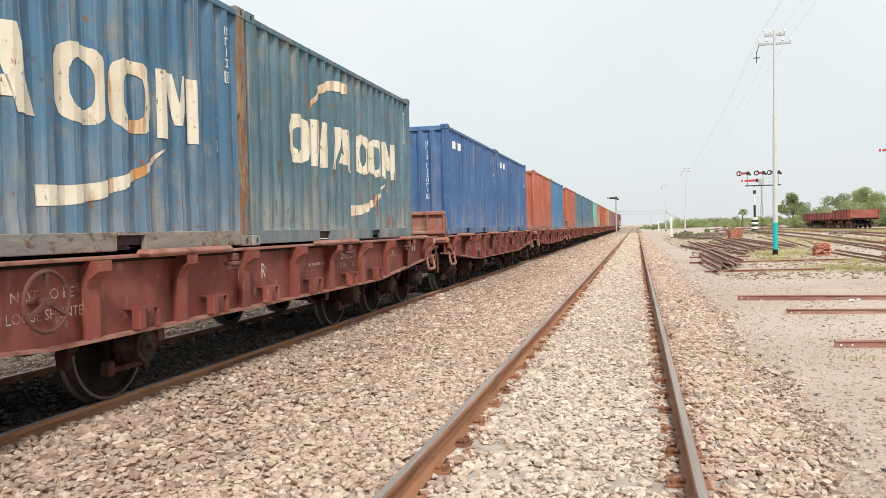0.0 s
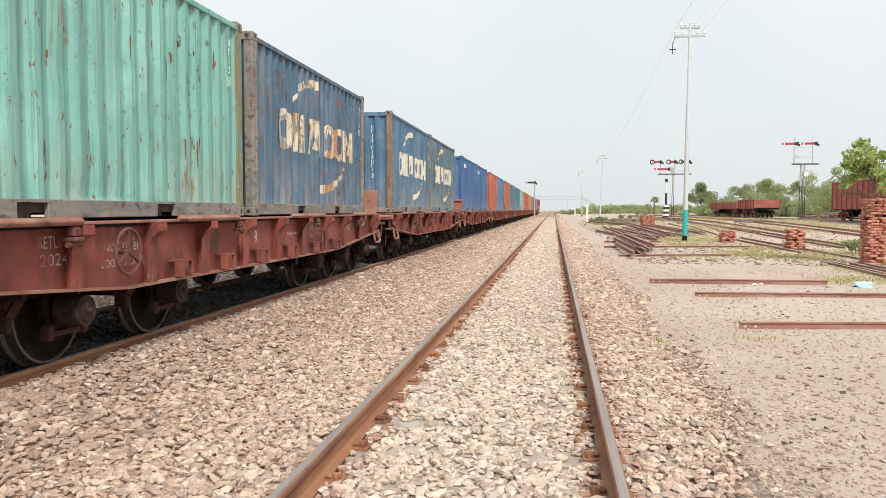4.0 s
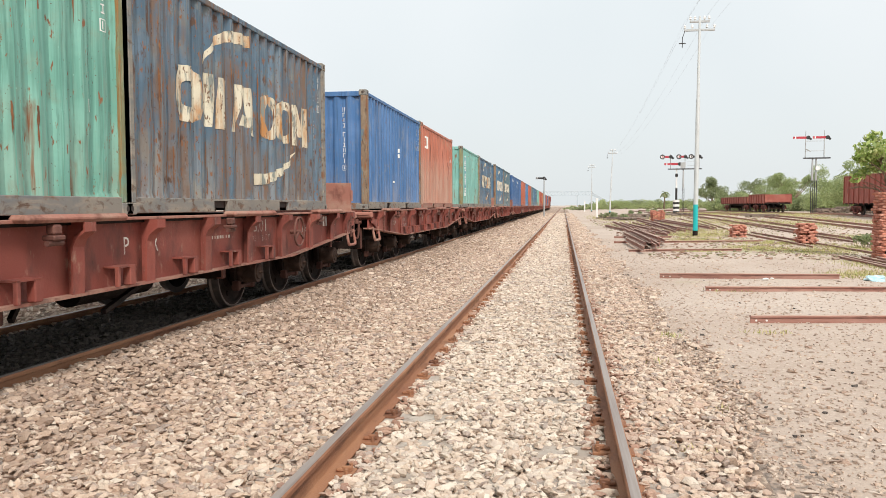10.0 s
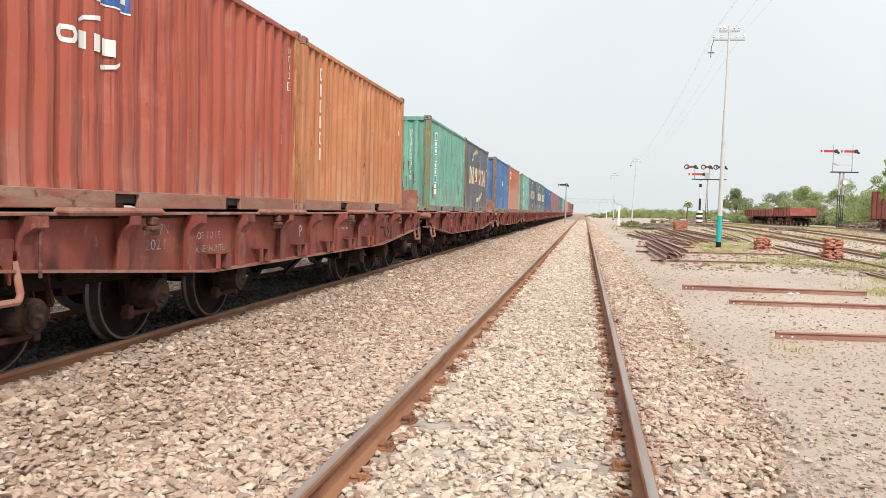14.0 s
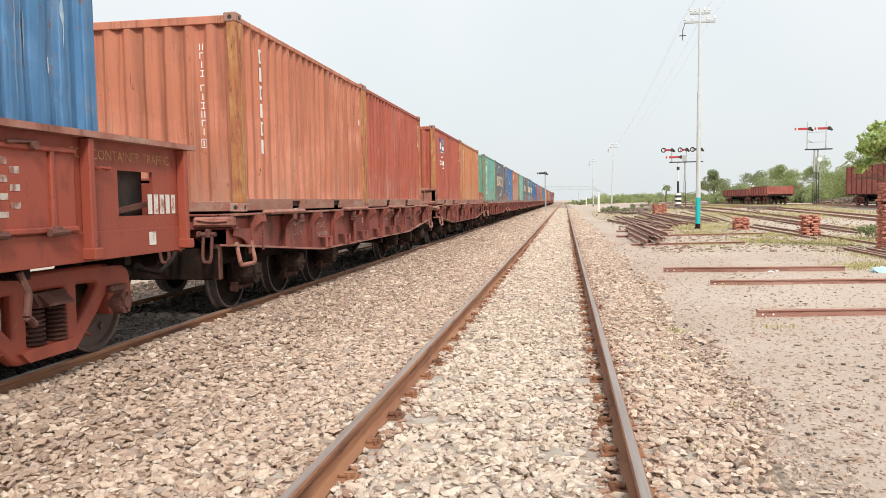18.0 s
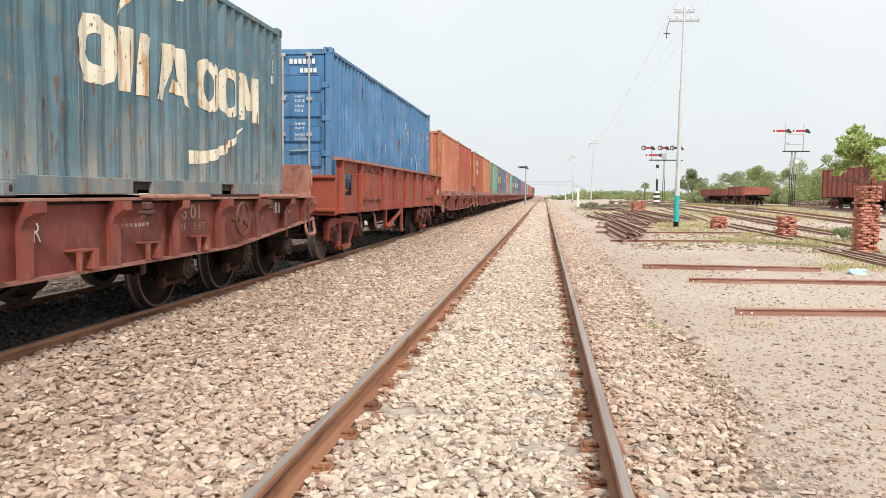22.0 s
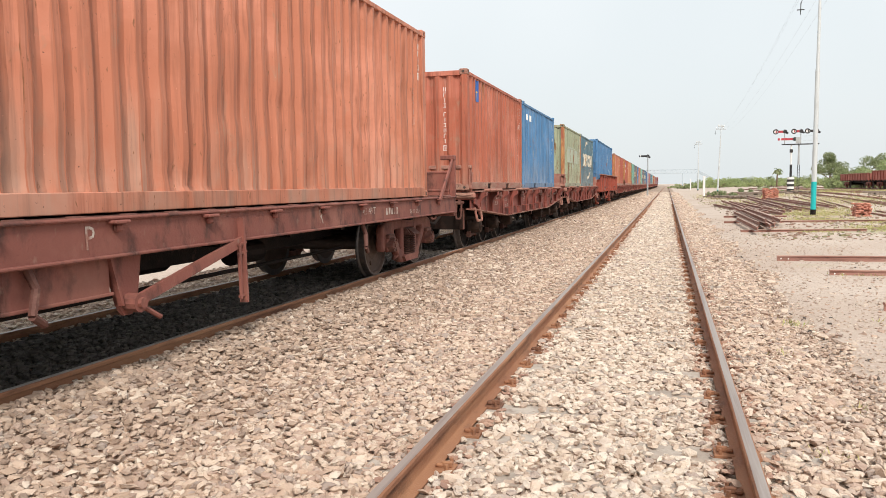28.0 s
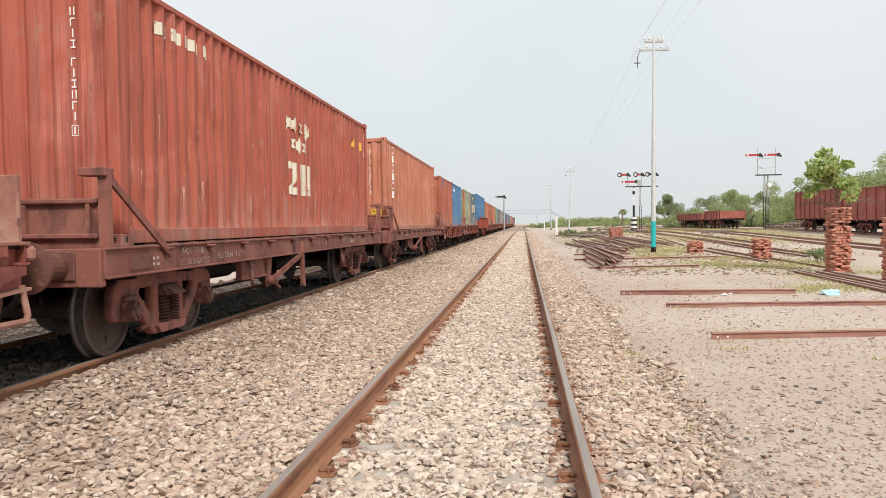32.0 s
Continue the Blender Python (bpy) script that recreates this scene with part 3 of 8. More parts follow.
CUBE_V = np.array([(x, y, z) for x in (-1, 1) for y in (-1, 1) for z in (-1, 1)]) * 0.62
CUBE_F = np.array([(0, 1, 3), (0, 3, 2), (4, 6, 7), (4, 7, 5), (0, 4, 5), (0, 5, 1), (2, 3, 7), (2, 7, 6), (0, 2, 6), (0, 6, 4), (1, 5, 7), (1, 7, 3)])


def scatter(name, label, category, material, places, sizes, seed, fine=True, flat=0.54, parent=None):
    """Many small stones in one mesh: places n x 3, sizes n."""
    rng = np.random.default_rng(seed)
    bv, bf = (ICO_V, ICO_F) if fine else (CUBE_V, CUBE_F)
    n, k = len(places), len(bv)
    v = bv[None] * (rng.uniform(0.62, 1.25, (n, k, 1)) if fine else rng.uniform(0.72, 1.2, (n, k, 1))) + rng.normal(0, 0.13, (n, k, 3))
    v = v * (np.stack([rng.uniform(0.8, 1.5, n), rng.uniform(0.6, 1.0, n), flat * rng.uniform(0.7, 1.2, n)], -1)[:, None])
    a, b = rng.uniform(0, 6.283, n), rng.normal(0, 0.5, n)
    ca, sa, cb, sb = np.cos(a), np.sin(a), np.cos(b), np.sin(b)
    y2, z2 = v[..., 1] * cb[:, None] - v[..., 2] * sb[:, None], v[..., 1] * sb[:, None] + v[..., 2] * cb[:, None]
    x3, y3 = v[..., 0] * ca[:, None] - y2 * sa[:, None], v[..., 0] * sa[:, None] + y2 * ca[:, None]
    v = np.stack([x3, y3, z2], -1) * (sizes * 0.5)[:, None, None] + places[:, None]
    f = (bf[None] + (np.arange(n) * k)[:, None, None]).reshape(-1, 3)
    me = bpy.data.meshes.new(name)
    me.vertices.add(n * k)
    me.vertices.foreach_set("co", v.reshape(-1).astype(np.float32))
    me.loops.add(len(f) * 3)
    me.loops.foreach_set("vertex_index", f.reshape(-1).astype(np.int32))
    me.polygons.add(len(f))
    me.polygons.foreach_set("loop_start", np.arange(0, len(f) * 3, 3, dtype=np.int32))
    me.update()
    me.shade_flat()
    me.materials.append(material)
    ob = new(name, me)
    ob.parent = parent
    return tagged(ob, label, category, kind="stuff")


def stone_field(seed, y0, y1, per, x0=-7.2, x1=2.3, low=0.035, high=0.075):
    rng = np.random.default_rng(seed)
    n = int((x1 - x0) * (y1 - y0) * per)
    x, y = rng.uniform(x0, x1, n), rng.uniform(y0, y1, n)
    keep = np.ones(n, bool)
    for cx in (0, TRAIN_X):
        for s in (-1, 1):
            keep &= np.abs(x - cx - s * GAUGE) > 0.075
    keep &= ~((x < -5.9) & (rng.uniform(0, 1, n) < 0.55))
    edge = 1.62 + 0.16 * np.sin(y * 0.9 + 1.0) + 0.10 * np.sin(y * 2.3) + 0.02 * np.minimum(y, 12)
    keep &= ~(rng.uniform(0, 1, n) < np.clip((x - edge + 0.15) / 0.42, 0, 1))
    # sleepers show here and there through the stones, and clearly at the rail joint
    k = np.round((y - 1.0) / 0.65)
    near = (np.abs(y - 1.0 - 0.65 * k) < 0.115) & (np.abs(x) < 1.25)
    keep &= ~(near & (np.abs(x) > 0.3) & (np.abs(x) < 0.8) & (np.sin(k * 2.3 + np.sign(x)) > 0.1) & (rng.uniform(0, 1, n) < 0.8))
    keep &= ~((np.abs(y - 1.0 - 0.65 * k) < 0.13) & (np.abs(x) < GAUGE) & (np.abs(x) > GAUGE - 0.18) & (rng.uniform(0, 1, n) < 0.35))
    keep &= ~(near & (k == 18) & (rng.uniform(0, 1, n) < 0.75))
    x, y = x[keep], y[keep]
    z = np.maximum(np.array([bed_height(v) for v in x]), np.where(x > 1.6, np.interp(x, [1.22, 2.2, 3.0], [-0.30, -0.185, -0.185]), -9)) + rng.uniform(-0.008, 0.038, len(x))
    size = rng.uniform(low, high, len(x)) * rng.choice([1, 1, 1, 1.35], len(x))
    return np.stack([x, y, z], -1), size


for seed, y0, y1, per, fine, lo, hi in ((1, 2.6, 8.5, 950, True, 0.040, 0.072), (2, 8.5, 15, 680, False, 0.046, 0.082), (3, 15, 28, 350, False, 0.056, 0.094), (4, 28, 62, 115, False, 0.085, 0.14), (5, 62, 150, 24, False, 0.14, 0.24), (6, -8, 2.6, 190, False, 0.06, 0.11)):
    pl, sz = stone_field(seed, y0, y1, per, low=lo, high=hi)
    under_train = np.abs(pl[:, 0] - TRAIN_X - 0.05) < 0.80
    inside = np.abs(pl[:, 0]) + 0.25 * np.random.default_rng(seed).uniform(-1, 1, len(pl)) < 0.85
    # browner, darker stones, densest beside the train's near rail
    browner = ~under_train & ~inside & (pl[:, 0] < -1.2) & (np.random.default_rng(seed + 60).uniform(0, 1, len(pl)) < np.clip(0.85 - np.abs(pl[:, 0] + 3.45) / 2.0, 0, 1))
    rusty = ~under_train & (np.abs(np.abs(pl[:, 0]) - GAUGE) < 0.20) & (np.random.default_rng(seed + 80).uniform(0, 1, len(pl)) < 0.55)   # rust washed off the rails
    inside &= ~rusty
    clean = ~under_train & ~inside & ~browner & ~rusty
    scatter("ballast_stone", "pale crushed ballast stones lying between the rails", "ballast", STONES_PALE, pl[inside], sz[inside], seed, fine)
    scatter("ballast_stone", "rust-stained ballast stones along the rails", "ballast", STONES_RUST, pl[rusty], sz[rusty] * 0.85, seed + 90, fine)
    scatter("ballast_stone", "pinkish crushed ballast stones beside the rails", "ballast", STONES, pl[clean], sz[clean], seed + 40, fine)
    scatter("ballast_stone", "darker brown ballast stones along the train's rail", "ballast", STONES_BROWN, pl[browner], sz[browner], seed + 70, fine)
    scatter("ballast_stone", "oily ballast stones under the train, darkened as shade", "ballast", DARK_STONES, pl[under_train], sz[under_train], seed + 20, fine)

rng = np.random.default_rng(9)
n = 15000
gy = 4 + 34 * rng.uniform(0, 1, n) ** 1.5
gx = 1.75 + (1.2 + 0.30 * gy) * rng.uniform(0, 1, n) ** 1.5
gp = np.stack([gx, gy, np.array([level(a, b) for a, b in zip(gx, gy)]) + 0.004], -1)
scatter("pebbles", "loose pebbles strewn over the yard soil", "pebbles", SOIL_STONES, gp, rng.uniform(0.010, 0.032, n) * rng.choice([1, 1, 1, 1.8], n), 31, False)
n2 = 1900
cy = 3.5 + 26 * rng.uniform(0, 1, n2) ** 1.4
cx = 1.75 + (1.4 + 0.32 * cy) * rng.uniform(0, 1, n2) ** 1.25
cp = np.stack([cx, cy, np.array([level(a, b) for a, b in zip(cx, cy)]) + 0.006], -1)
scatter("stone_chip", "flat stone chips half trodden into the soil", "stones", SOIL_CHIPS, cp, rng.uniform(0.022, 0.06, n2) * rng.choice([1, 1, 1, 1.6], n2), 33, True, 0.34)
n3 = 3600
dy = 23.5 + 70 * rng.uniform(0, 1, n3) ** 1.15
dx = 3.2 + (0.30 * dy) * rng.uniform(0, 1, n3)
dp = np.stack([dx, dy, np.array([level(a, b) for a, b in zip(dx, dy)]) + 0.01], -1)
scatter("clod", "brown clods and broken stones strewn between the old rails", "stones", YARD_CLODS, dp, rng.uniform(0.05, 0.13, n3) * rng.choice([1, 1, 1.7], n3), 35, False, 0.5)
dark = rng.uniform(0, 1, n) < 0.012
scatter("cinders", "dark clinker lumps strewn over the yard soil", "cinders", DARK_STONES, gp[dark] + np.array([0.13, 0.21, 0]), rng.uniform(0.02, 0.065, int(dark.sum())), 32, False)


# ---- containers ----
BLUES = ("blue", "dirty_blue", "rust_stained_blue", "clean_blue", "sea_green", "rust_flecked_green")
REDS = ("bleached_red", "brick_red", "orange", "salmon", "maroon")
DENTS = [0.0]
EDGE_LIGHT_WEAR = {}   # paint name: its paler edge, a painted highlight with wear and dust


def corrugation(length, pitch, deep):
    """Break points of a corrugated sheet along its length: (place, depth)."""
    n = max(2, round(length / pitch))
    p = length / n
    out = []
    for i in range(n):
        a = -length / 2 + i * p
        out += [(a, 0.0), (a + 0.05 * p, -0.0015), (a + 0.23 * p, -0.0015), (a + 0.28 * p, 0.0), (a + 0.51 * p, deep), (a + 0.77 * p, deep)]
    return out + [(length / 2, 0.0)]


def depth_at(breaks, u):
    for (a, d0), (b, d1) in zip(breaks, breaks[1:]):
        if a <= u <= b:
            return d0 + (d1 - d0) * (u - a) / (b - a)
    return 0.0


def sheet(breaks, z0, z1, face, axis, rough=1.0):
    """A corrugated wall: axis 'x' for a side that faces +x or -x, 'y' for an end; face is its outer place. rough: how badly it is knocked about."""
    bm = bm_new()
    s = 1 if face > 0 else -1
    put = (lambda u, d, z: (face - s * d, u, z)) if axis == "x" else (lambda u, d, z: (u, face - s * d, z))
    heights = [z0, z0 + 0.05] + [z0 + 0.05 + (z1 - z0 - 0.08) * k / 22 for k in range(1, 22)] + [z1 - 0.03, z1]
    seed = 7.0 * z1 + len(breaks) + DENTS[0]
    DENTS[0] += 3.7
    rows = []
    for k, z in enumerate(heights):   # dents and ripples, all pushed inwards; the foot of the wall is hit most
        free = 0.0 if k in (0, len(heights) - 1) else 1.0
        foot = 0.035 * max(0.0, 1 - (z - z0) / 0.5)
        row = []
        for u, d in breaks:
            dent = foot * max(0.0, noise.noise((u * 1.3, seed, z * 3)) - 0.05)
            dent += 0.016 * rough * max(0.0, noise.noise((u * 0.9, seed + 5, z * 1.4)))
            dent += 0.018 * rough * max(0.0, noise.noise((u * 2.2, seed + 9, z * 4.5)) - 0.12) * (1.4 - 0.8 * (z - z0) / (z1 - z0))
            slide = 0.010 * rough * noise.noise((u * 2.0, seed + 13, z * 2.6)) * free if abs(u) < abs(breaks[0][0]) - 0.1 else 0.0
            row.append(bm.verts.new(put(u + slide, d + dent * free, z)))
        rows.append(row)
    for lo, hi in zip(rows, rows[1:]):
        for i in range(len(breaks) - 1):
            f = bm.faces.new((lo[i], lo[i + 1], hi[i + 1], hi[i]))
            f.material_index = 1 if i % 6 in (0, 2) else 0   # each rib's edges, paled as a highlight and as wear
            f.smooth = True
    for lo, hi in zip(rows, rows[1:]):   # dents swell softly, the folds of the ribs stay crisp
        for p, q in zip(lo, hi):
            bm.edges.get((p, q)).smooth = False
    bmesh.ops.recalc_face_normals(bm, faces=bm.faces[:])
    return bm


def wrap(bm, breaks, face, axis="x", lift=0.004):
    """Lays flat marks, drawn at 0, onto a corrugated wall that faces +x (or the end that faces -y)."""
    i = 1 if axis == "x" else 0
    lo, hi = min(v.co[i] for v in bm.verts), max(v.co[i] for v in bm.verts)
    for u, _ in breaks:
        if lo < u < hi:
            co, no = [0, 0, 0], [0, 0, 0]
            co[i], no[i] = u, 1
            bmesh.ops.bisect_plane(bm, geom=bm.verts[:] + bm.edges[:] + bm.faces[:], plane_co=co, plane_no=no)
    for v in bm.verts:
        d = depth_at(breaks, v.co[i])
        if axis == "x":
            v.co.x += face - d + lift
        else:
            v.co.y = face + d - lift


def flat_rect(bm, u0, u1, z0, z1, axis="x"):
    side_rect(bm, u0, u1, z0, z1, 0) if axis == "x" else bm.faces.new([bm.verts.new(c) for c in ((u0, 0, z0), (u1, 0, z0), (u1, 0, z1), (u0, 0, z1))])


def frame_mark(bm, u0, u1, z0, z1, w):
    """A thick open rectangle as a plain mark."""
    flat_rect(bm, u0, u0 + w, z0, z1)
    flat_rect(bm, u1 - w, u1, z0, z1)
    flat_rect(bm, u0 + w, u1 - w, z1 - w * 0.8, z1)
    flat_rect(bm, u0 + w, u1 - w, z0, z0 + w * 0.8)


def swoosh(bm, u0, u1, z0, z1, thick, sag, flip=1):
    n = 14
    top, bot = [], []
    for i in range(n + 1):
        t = i / n
        u, z = u0 + (u1 - u0) * t, z0 + (z1 - z0) * t - sag * math.sin(math.pi * t)
        h = thick * (1 - t if flip > 0 else t) * 0.5 + thick * 0.12
        top.append(bm.verts.new((0, u, z + h)))
        bot.append(bm.verts.new((0, u, z - h)))
    for i in range(n):
        bm.faces.new((bot[i], bot[i + 1], top[i + 1], top[i]))


def runs(seed, count, u0, u1, z0, z1, long=0.6, wide=0.035):
    """A drawing of ragged runs that start between z0 and z1 and taper downwards."""
    def draw(bm):
        r = random.Random(seed)
        for i in range(count):
            x = 0.0007 * (i % 9)
            u, z, l, w = r.uniform(u0, u1), r.uniform(z0, z1), long * r.uniform(0.25, 1.0), wide * r.uniform(0.3, 1.0)
            left, right = [], []
            for k in range(7):
                h = w * (0.6, 1.0, 0.85, 0.7, 0.6, 0.4, 0.12)[k] * r.uniform(0.5, 1.2)
                off = r.uniform(-0.15, 0.15) * w
                left.append(bm.verts.new((x, u + off - h / 2, max(0.22, z - l * k / 6))))
                right.append(bm.verts.new((x, u + off + h / 2, max(0.22, z - l * k / 6))))
            for k in range(6):
                if left[k + 1].co.z < left[k].co.z - 0.002:
                    bm.faces.new((left[k + 1], right[k + 1], right[k], left[k]))
        for v in [v for v in bm.verts if not v.link_faces]:
            bm.verts.remove(v)
    return draw


def ring_mark(bm, u0, u1, z0, z1, w, n=20):
    """A heavy rounded ring, squarish, as a plain mark."""
    cu, cz, a, b = (u0 + u1) / 2, (z0 + z1) / 2, (u1 - u0) / 2, (z1 - z0) / 2
    def loop(a, b):
        out = []
        for i in range(n):
            t = 2 * math.pi * (i + 0.5) / n
            c, s = math.cos(t), math.sin(t)
            k = (abs(c) ** 3.2 + abs(s) ** 3.2) ** (-1 / 3.2)
            out.append(bm.verts.new((0, cu + a * c * k, cz + b * s * k)))
        return out
    outer, inner = loop(a, b), loop(a - w, b - w * 0.85)
    for i in range(n):
        j = (i + 1) % n
        bm.faces.new((outer[i], outer[j], inner[j], inner[i]))


def flat_shape(bm, pts):
    bm.faces.new([bm.verts.new((0, u, z)) for u, z in pts])


def arc_mark(bm, pts, widths):
    """A curved stroke through pts, as wide as given at each."""
    lo, hi = [], []
    for i, (u, z) in enumerate(pts):
        (a, b), (c, d) = pts[max(0, i - 1)], pts[min(len(pts) - 1, i + 1)]
        l = math.hypot(c - a, d - b)
        nu, nz, w = -(d - b) / l, (c - a) / l, widths[i] / 2
        lo.append(bm.verts.new((0, u - nu * w, z - nz * w)))
        hi.append(bm.verts.new((0, u + nu * w, z + nz * w)))
    for i in range(len(pts) - 1):
        bm.faces.new((lo[i], lo[i + 1], hi[i + 1], hi[i]))


def mark_name_band(bm):
    """Two groups of three heavy plain shapes with a curved stroke above and below: a shipping line's sign."""
    z0, z1 = 0.98, 1.58
    ring_mark(bm, -2.05, -1.45, z0, z1, 0.19)
    for u in (-1.40, -1.05):
        flat_shape(bm, [(u, z0), (u + 0.17, z0), (u + 0.30, z1), (u + 0.06, z1)])
    flat_shape(bm, [(-0.70, z0), (-0.52, z0), (-0.32, z1), (-0.58, z1)])
    flat_shape(bm, [(-0.44, z0 + 0.10), (-0.14, z0 + 0.10), (-0.17, z0 + 0.24), (-0.40, z0 + 0.24)])
    flat_shape(bm, [(-0.12, z0), (0.08, z0), (-0.10, z1), (-0.28, z1)])
    ring_mark(bm, 0.26, 0.80, z0, z1, 0.13)
    ring_mark(bm, 0.86, 1.40, z0, z1, 0.13)
    flat_rect(bm, 1.47, 1.60, z0, z1)
    flat_shape(bm, [(1.62, z1), (1.74, z0 + 0.14), (1.82, z0 + 0.14), (1.94, z1), (1.83, z1), (1.78, z0 + 0.34), (1.73, z1)])
    flat_rect(bm, 1.96, 2.08, z0, z1)
    arc_mark(bm, [(-1.36, 1.66), (-1.28, 1.80), (-1.12, 1.95), (-0.88, 2.07), (-0.55, 2.14), (-0.12, 2.16)], [0.01, 0.05, 0.09, 0.12, 0.14, 0.15])
    arc_mark(bm, [(0.06, 0.43), (0.35, 0.44), (0.65, 0.48), (0.95, 0.56), (1.20, 0.66), (1.40, 0.77), (1.52, 0.88)], [0.15, 0.145, 0.13, 0.11, 0.08, 0.05, 0.01])


def mark_column(bm, u=-2.33, top=2.17, n=6, step=0.235, w=0.13):
    """A column of small plain blocks."""
    for i in range(n):
        z = top - step * (i + 1)
        if i % 2:
            flat_rect(bm, u, u + w, z, z + step * 0.78)
        else:
            frame_mark(bm, u, u + w, z, z + step * 0.78, 0.045)


def code_column(bm, u, top, axis="x", n=11, w=0.052):
    """The serial code as bars, one under the other."""
    z = top
    for i in range(n):
        h = 0.082 if i not in (4,) else 0.03
        if i != 4:
            for du, wide, top_, tall in (((0, 0.013, 0, h), (w - 0.013, 0.013, 0, h)), ((0.013, w - 0.013, 0, 0.013), (0, 0.013, 0, h)), ((w * 0.4, 0.014, 0, h),), ((0, w, 0, 0.013), (0, w, h - 0.013, 0.013), (w * 0.5, 0.013, 0.013, h - 0.026)))[i % 4]:
                flat_rect(bm, u + du, u + du + wide, z - top_ - tall, z - top_, axis)
        z -= 0.108 if i != 4 else 0.07
    for u0, u1, z0, z1 in ((u - 0.012, u - 0.004, z - 0.13, z - 0.02), (u + w + 0.004, u + w + 0.012, z - 0.13, z - 0.02), (u - 0.004, u + w + 0.004, z - 0.028, z - 0.02), (u - 0.004, u + w + 0.004, z - 0.13, z - 0.122), (u + 0.015, u + 0.03, z - 0.11, z - 0.04)):
        flat_rect(bm, u0, u1, z0, z1, axis)


def islands(bm):
    """The separate pieces of a flat mark, each as a bmesh of its own."""
    left, out = set(bm.faces), []
    while left:
        todo, got = [left.pop()], []
        while todo:
            f = todo.pop()
            got.append(f)
            for e in f.edges:
                for g in e.link_faces:
                    if g in left:
                        left.discard(g)
                        todo.append(g)
        b = bmesh.new()
        vs = {}
        for f in got:
            for v in f.verts:
                if v not in vs:
                    vs[v] = b.verts.new(v.co)
            b.faces.new([vs[v] for v in f.verts])
        out.append(b)
    bm.free()
    return out


def container(label, material, long=False, height=2.438, marks=(), doors=False, codes=True, trim=None, warning=False, rough=1.0, end_runs=None):
    """A freight container with its foot at z 0; its end that faces -y is plain unless doors is set. marks: (draw, material, label)."""
    L, W = (12.192 if long else 6.058), 2.438
    H = height
    c = tagged(new("shipping_container"), label, "container", "containers on the train")
    edge = EDGE_LIGHT_WEAR.get(material.name, material)
    rail = GREY_TRIM if trim and material.name.startswith(BLUES) else RED_RAIL if material.name.startswith(REDS) and not long else material
    trim = trim or material
    side = corrugation(L - 0.30, 0.278, 0.048)
    end = corrugation(W - 0.25, 0.270, 0.050)
    x = W / 2
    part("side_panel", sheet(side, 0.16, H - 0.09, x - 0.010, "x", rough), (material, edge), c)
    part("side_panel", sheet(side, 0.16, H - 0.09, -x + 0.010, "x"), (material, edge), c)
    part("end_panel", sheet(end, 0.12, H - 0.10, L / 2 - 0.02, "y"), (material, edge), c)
    if not doors:
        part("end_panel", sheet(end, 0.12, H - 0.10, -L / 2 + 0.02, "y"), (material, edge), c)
    bm = bm_new()
    n = round(L / 0.52)
    for i in range(n):
        y0 = -L / 2 + 0.15 + (L - 0.3) * i / n
        box(bm, -x + 0.05, x - 0.05, y0 + 0.03, y0 + (L - 0.3) / n - 0.03, H - 0.045, H - 0.012, 0.01)
    box(bm, -x + 0.04, x - 0.04, -L / 2 + 0.05, L / 2 - 0.05, H - 0.075, H - 0.035)
    part("roof", bm, material, c)
    bm = bm_new()
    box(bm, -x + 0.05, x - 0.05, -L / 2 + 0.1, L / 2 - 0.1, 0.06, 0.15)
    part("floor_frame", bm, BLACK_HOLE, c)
    for s in (-1, 1):
        bm = bm_new()
        box(bm, s * (x - 0.055), s * x, -L / 2 + 0.17, L / 2 - 0.17, H - 0.11, H - 0.045, 0.008)
        part("top_rail", bm, material, c)
        bm = bm_new()
        holes = [] if long else [-1.03, 1.03]
        y = -L / 2 + 0.17
        for hy in holes:
            box(bm, s * (x - 0.05), s * (x - 0.004), y, hy - 0.18, 0.015, 0.165, 0.006)
            box(bm, s * (x - 0.05), s * (x - 0.004), hy - 0.18, hy + 0.18, 0.140, 0.165)
            box(bm, s * (x - 0.20), s * (x - 0.16), hy - 0.18, hy + 0.18, 0.02, 0.14)
            y = hy + 0.18
        box(bm, s * (x - 0.05), s * (x - 0.004), y, L / 2 - 0.17, 0.015, 0.165, 0.006)
        part("bottom_rail", bm, rail, c)
        for e in (-1, 1):
            bm = bm_new()
            box(bm, s * (x - 0.13), s * (x - 0.004), e * (L / 2 - 0.15), e * (L / 2 - 0.004), 0.11, H - 0.11, 0.012)
            box(bm, s * (x - 0.06), s * x, e * (L / 2 - 0.17), e * (L / 2 - 0.10), 0.11, H - 0.11, 0.008)
            part("corner_post", bm, trim, c)
            for z0 in (0, H - 0.118):
                bm = bm_new()
                box(bm, s * (x - 0.162), s * (x + 0.003), e * (L / 2 - 0.178), e * (L / 2 + 0.003), z0, z0 + 0.118, 0.012)
                casting = part("corner_casting", bm, rail, c)
                # dark discs on the casting's faces stand for shade in its holes
                bm = bm_new()
                lathe(bm, [(s * (x + 0.001), 0.030), (s * (x + 0.006), 0.030)], 10)
                for v in bm.verts:
                    v.co.y = v.co.y * 0.7 + e * (L / 2 - 0.09)
                    v.co.z = v.co.z * 1.0 + z0 + 0.059
                part("twist_lock_hole", bm, BLACK_HOLE, casting)
                bm = bm_new()
                rod(bm, (s * (x - 0.08), e * (L / 2 + 0.001), z0 + 0.059), (s * (x - 0.08), e * (L / 2 + 0.006), z0 + 0.059), 0.028, seg=8)
                part("twist_lock_hole", bm, BLACK_HOLE, casting)
    for e in (-1, 1):
        for z0, h in ((0.01, 0.13), (H - 0.13, 0.10)):
            bm = bm_new()
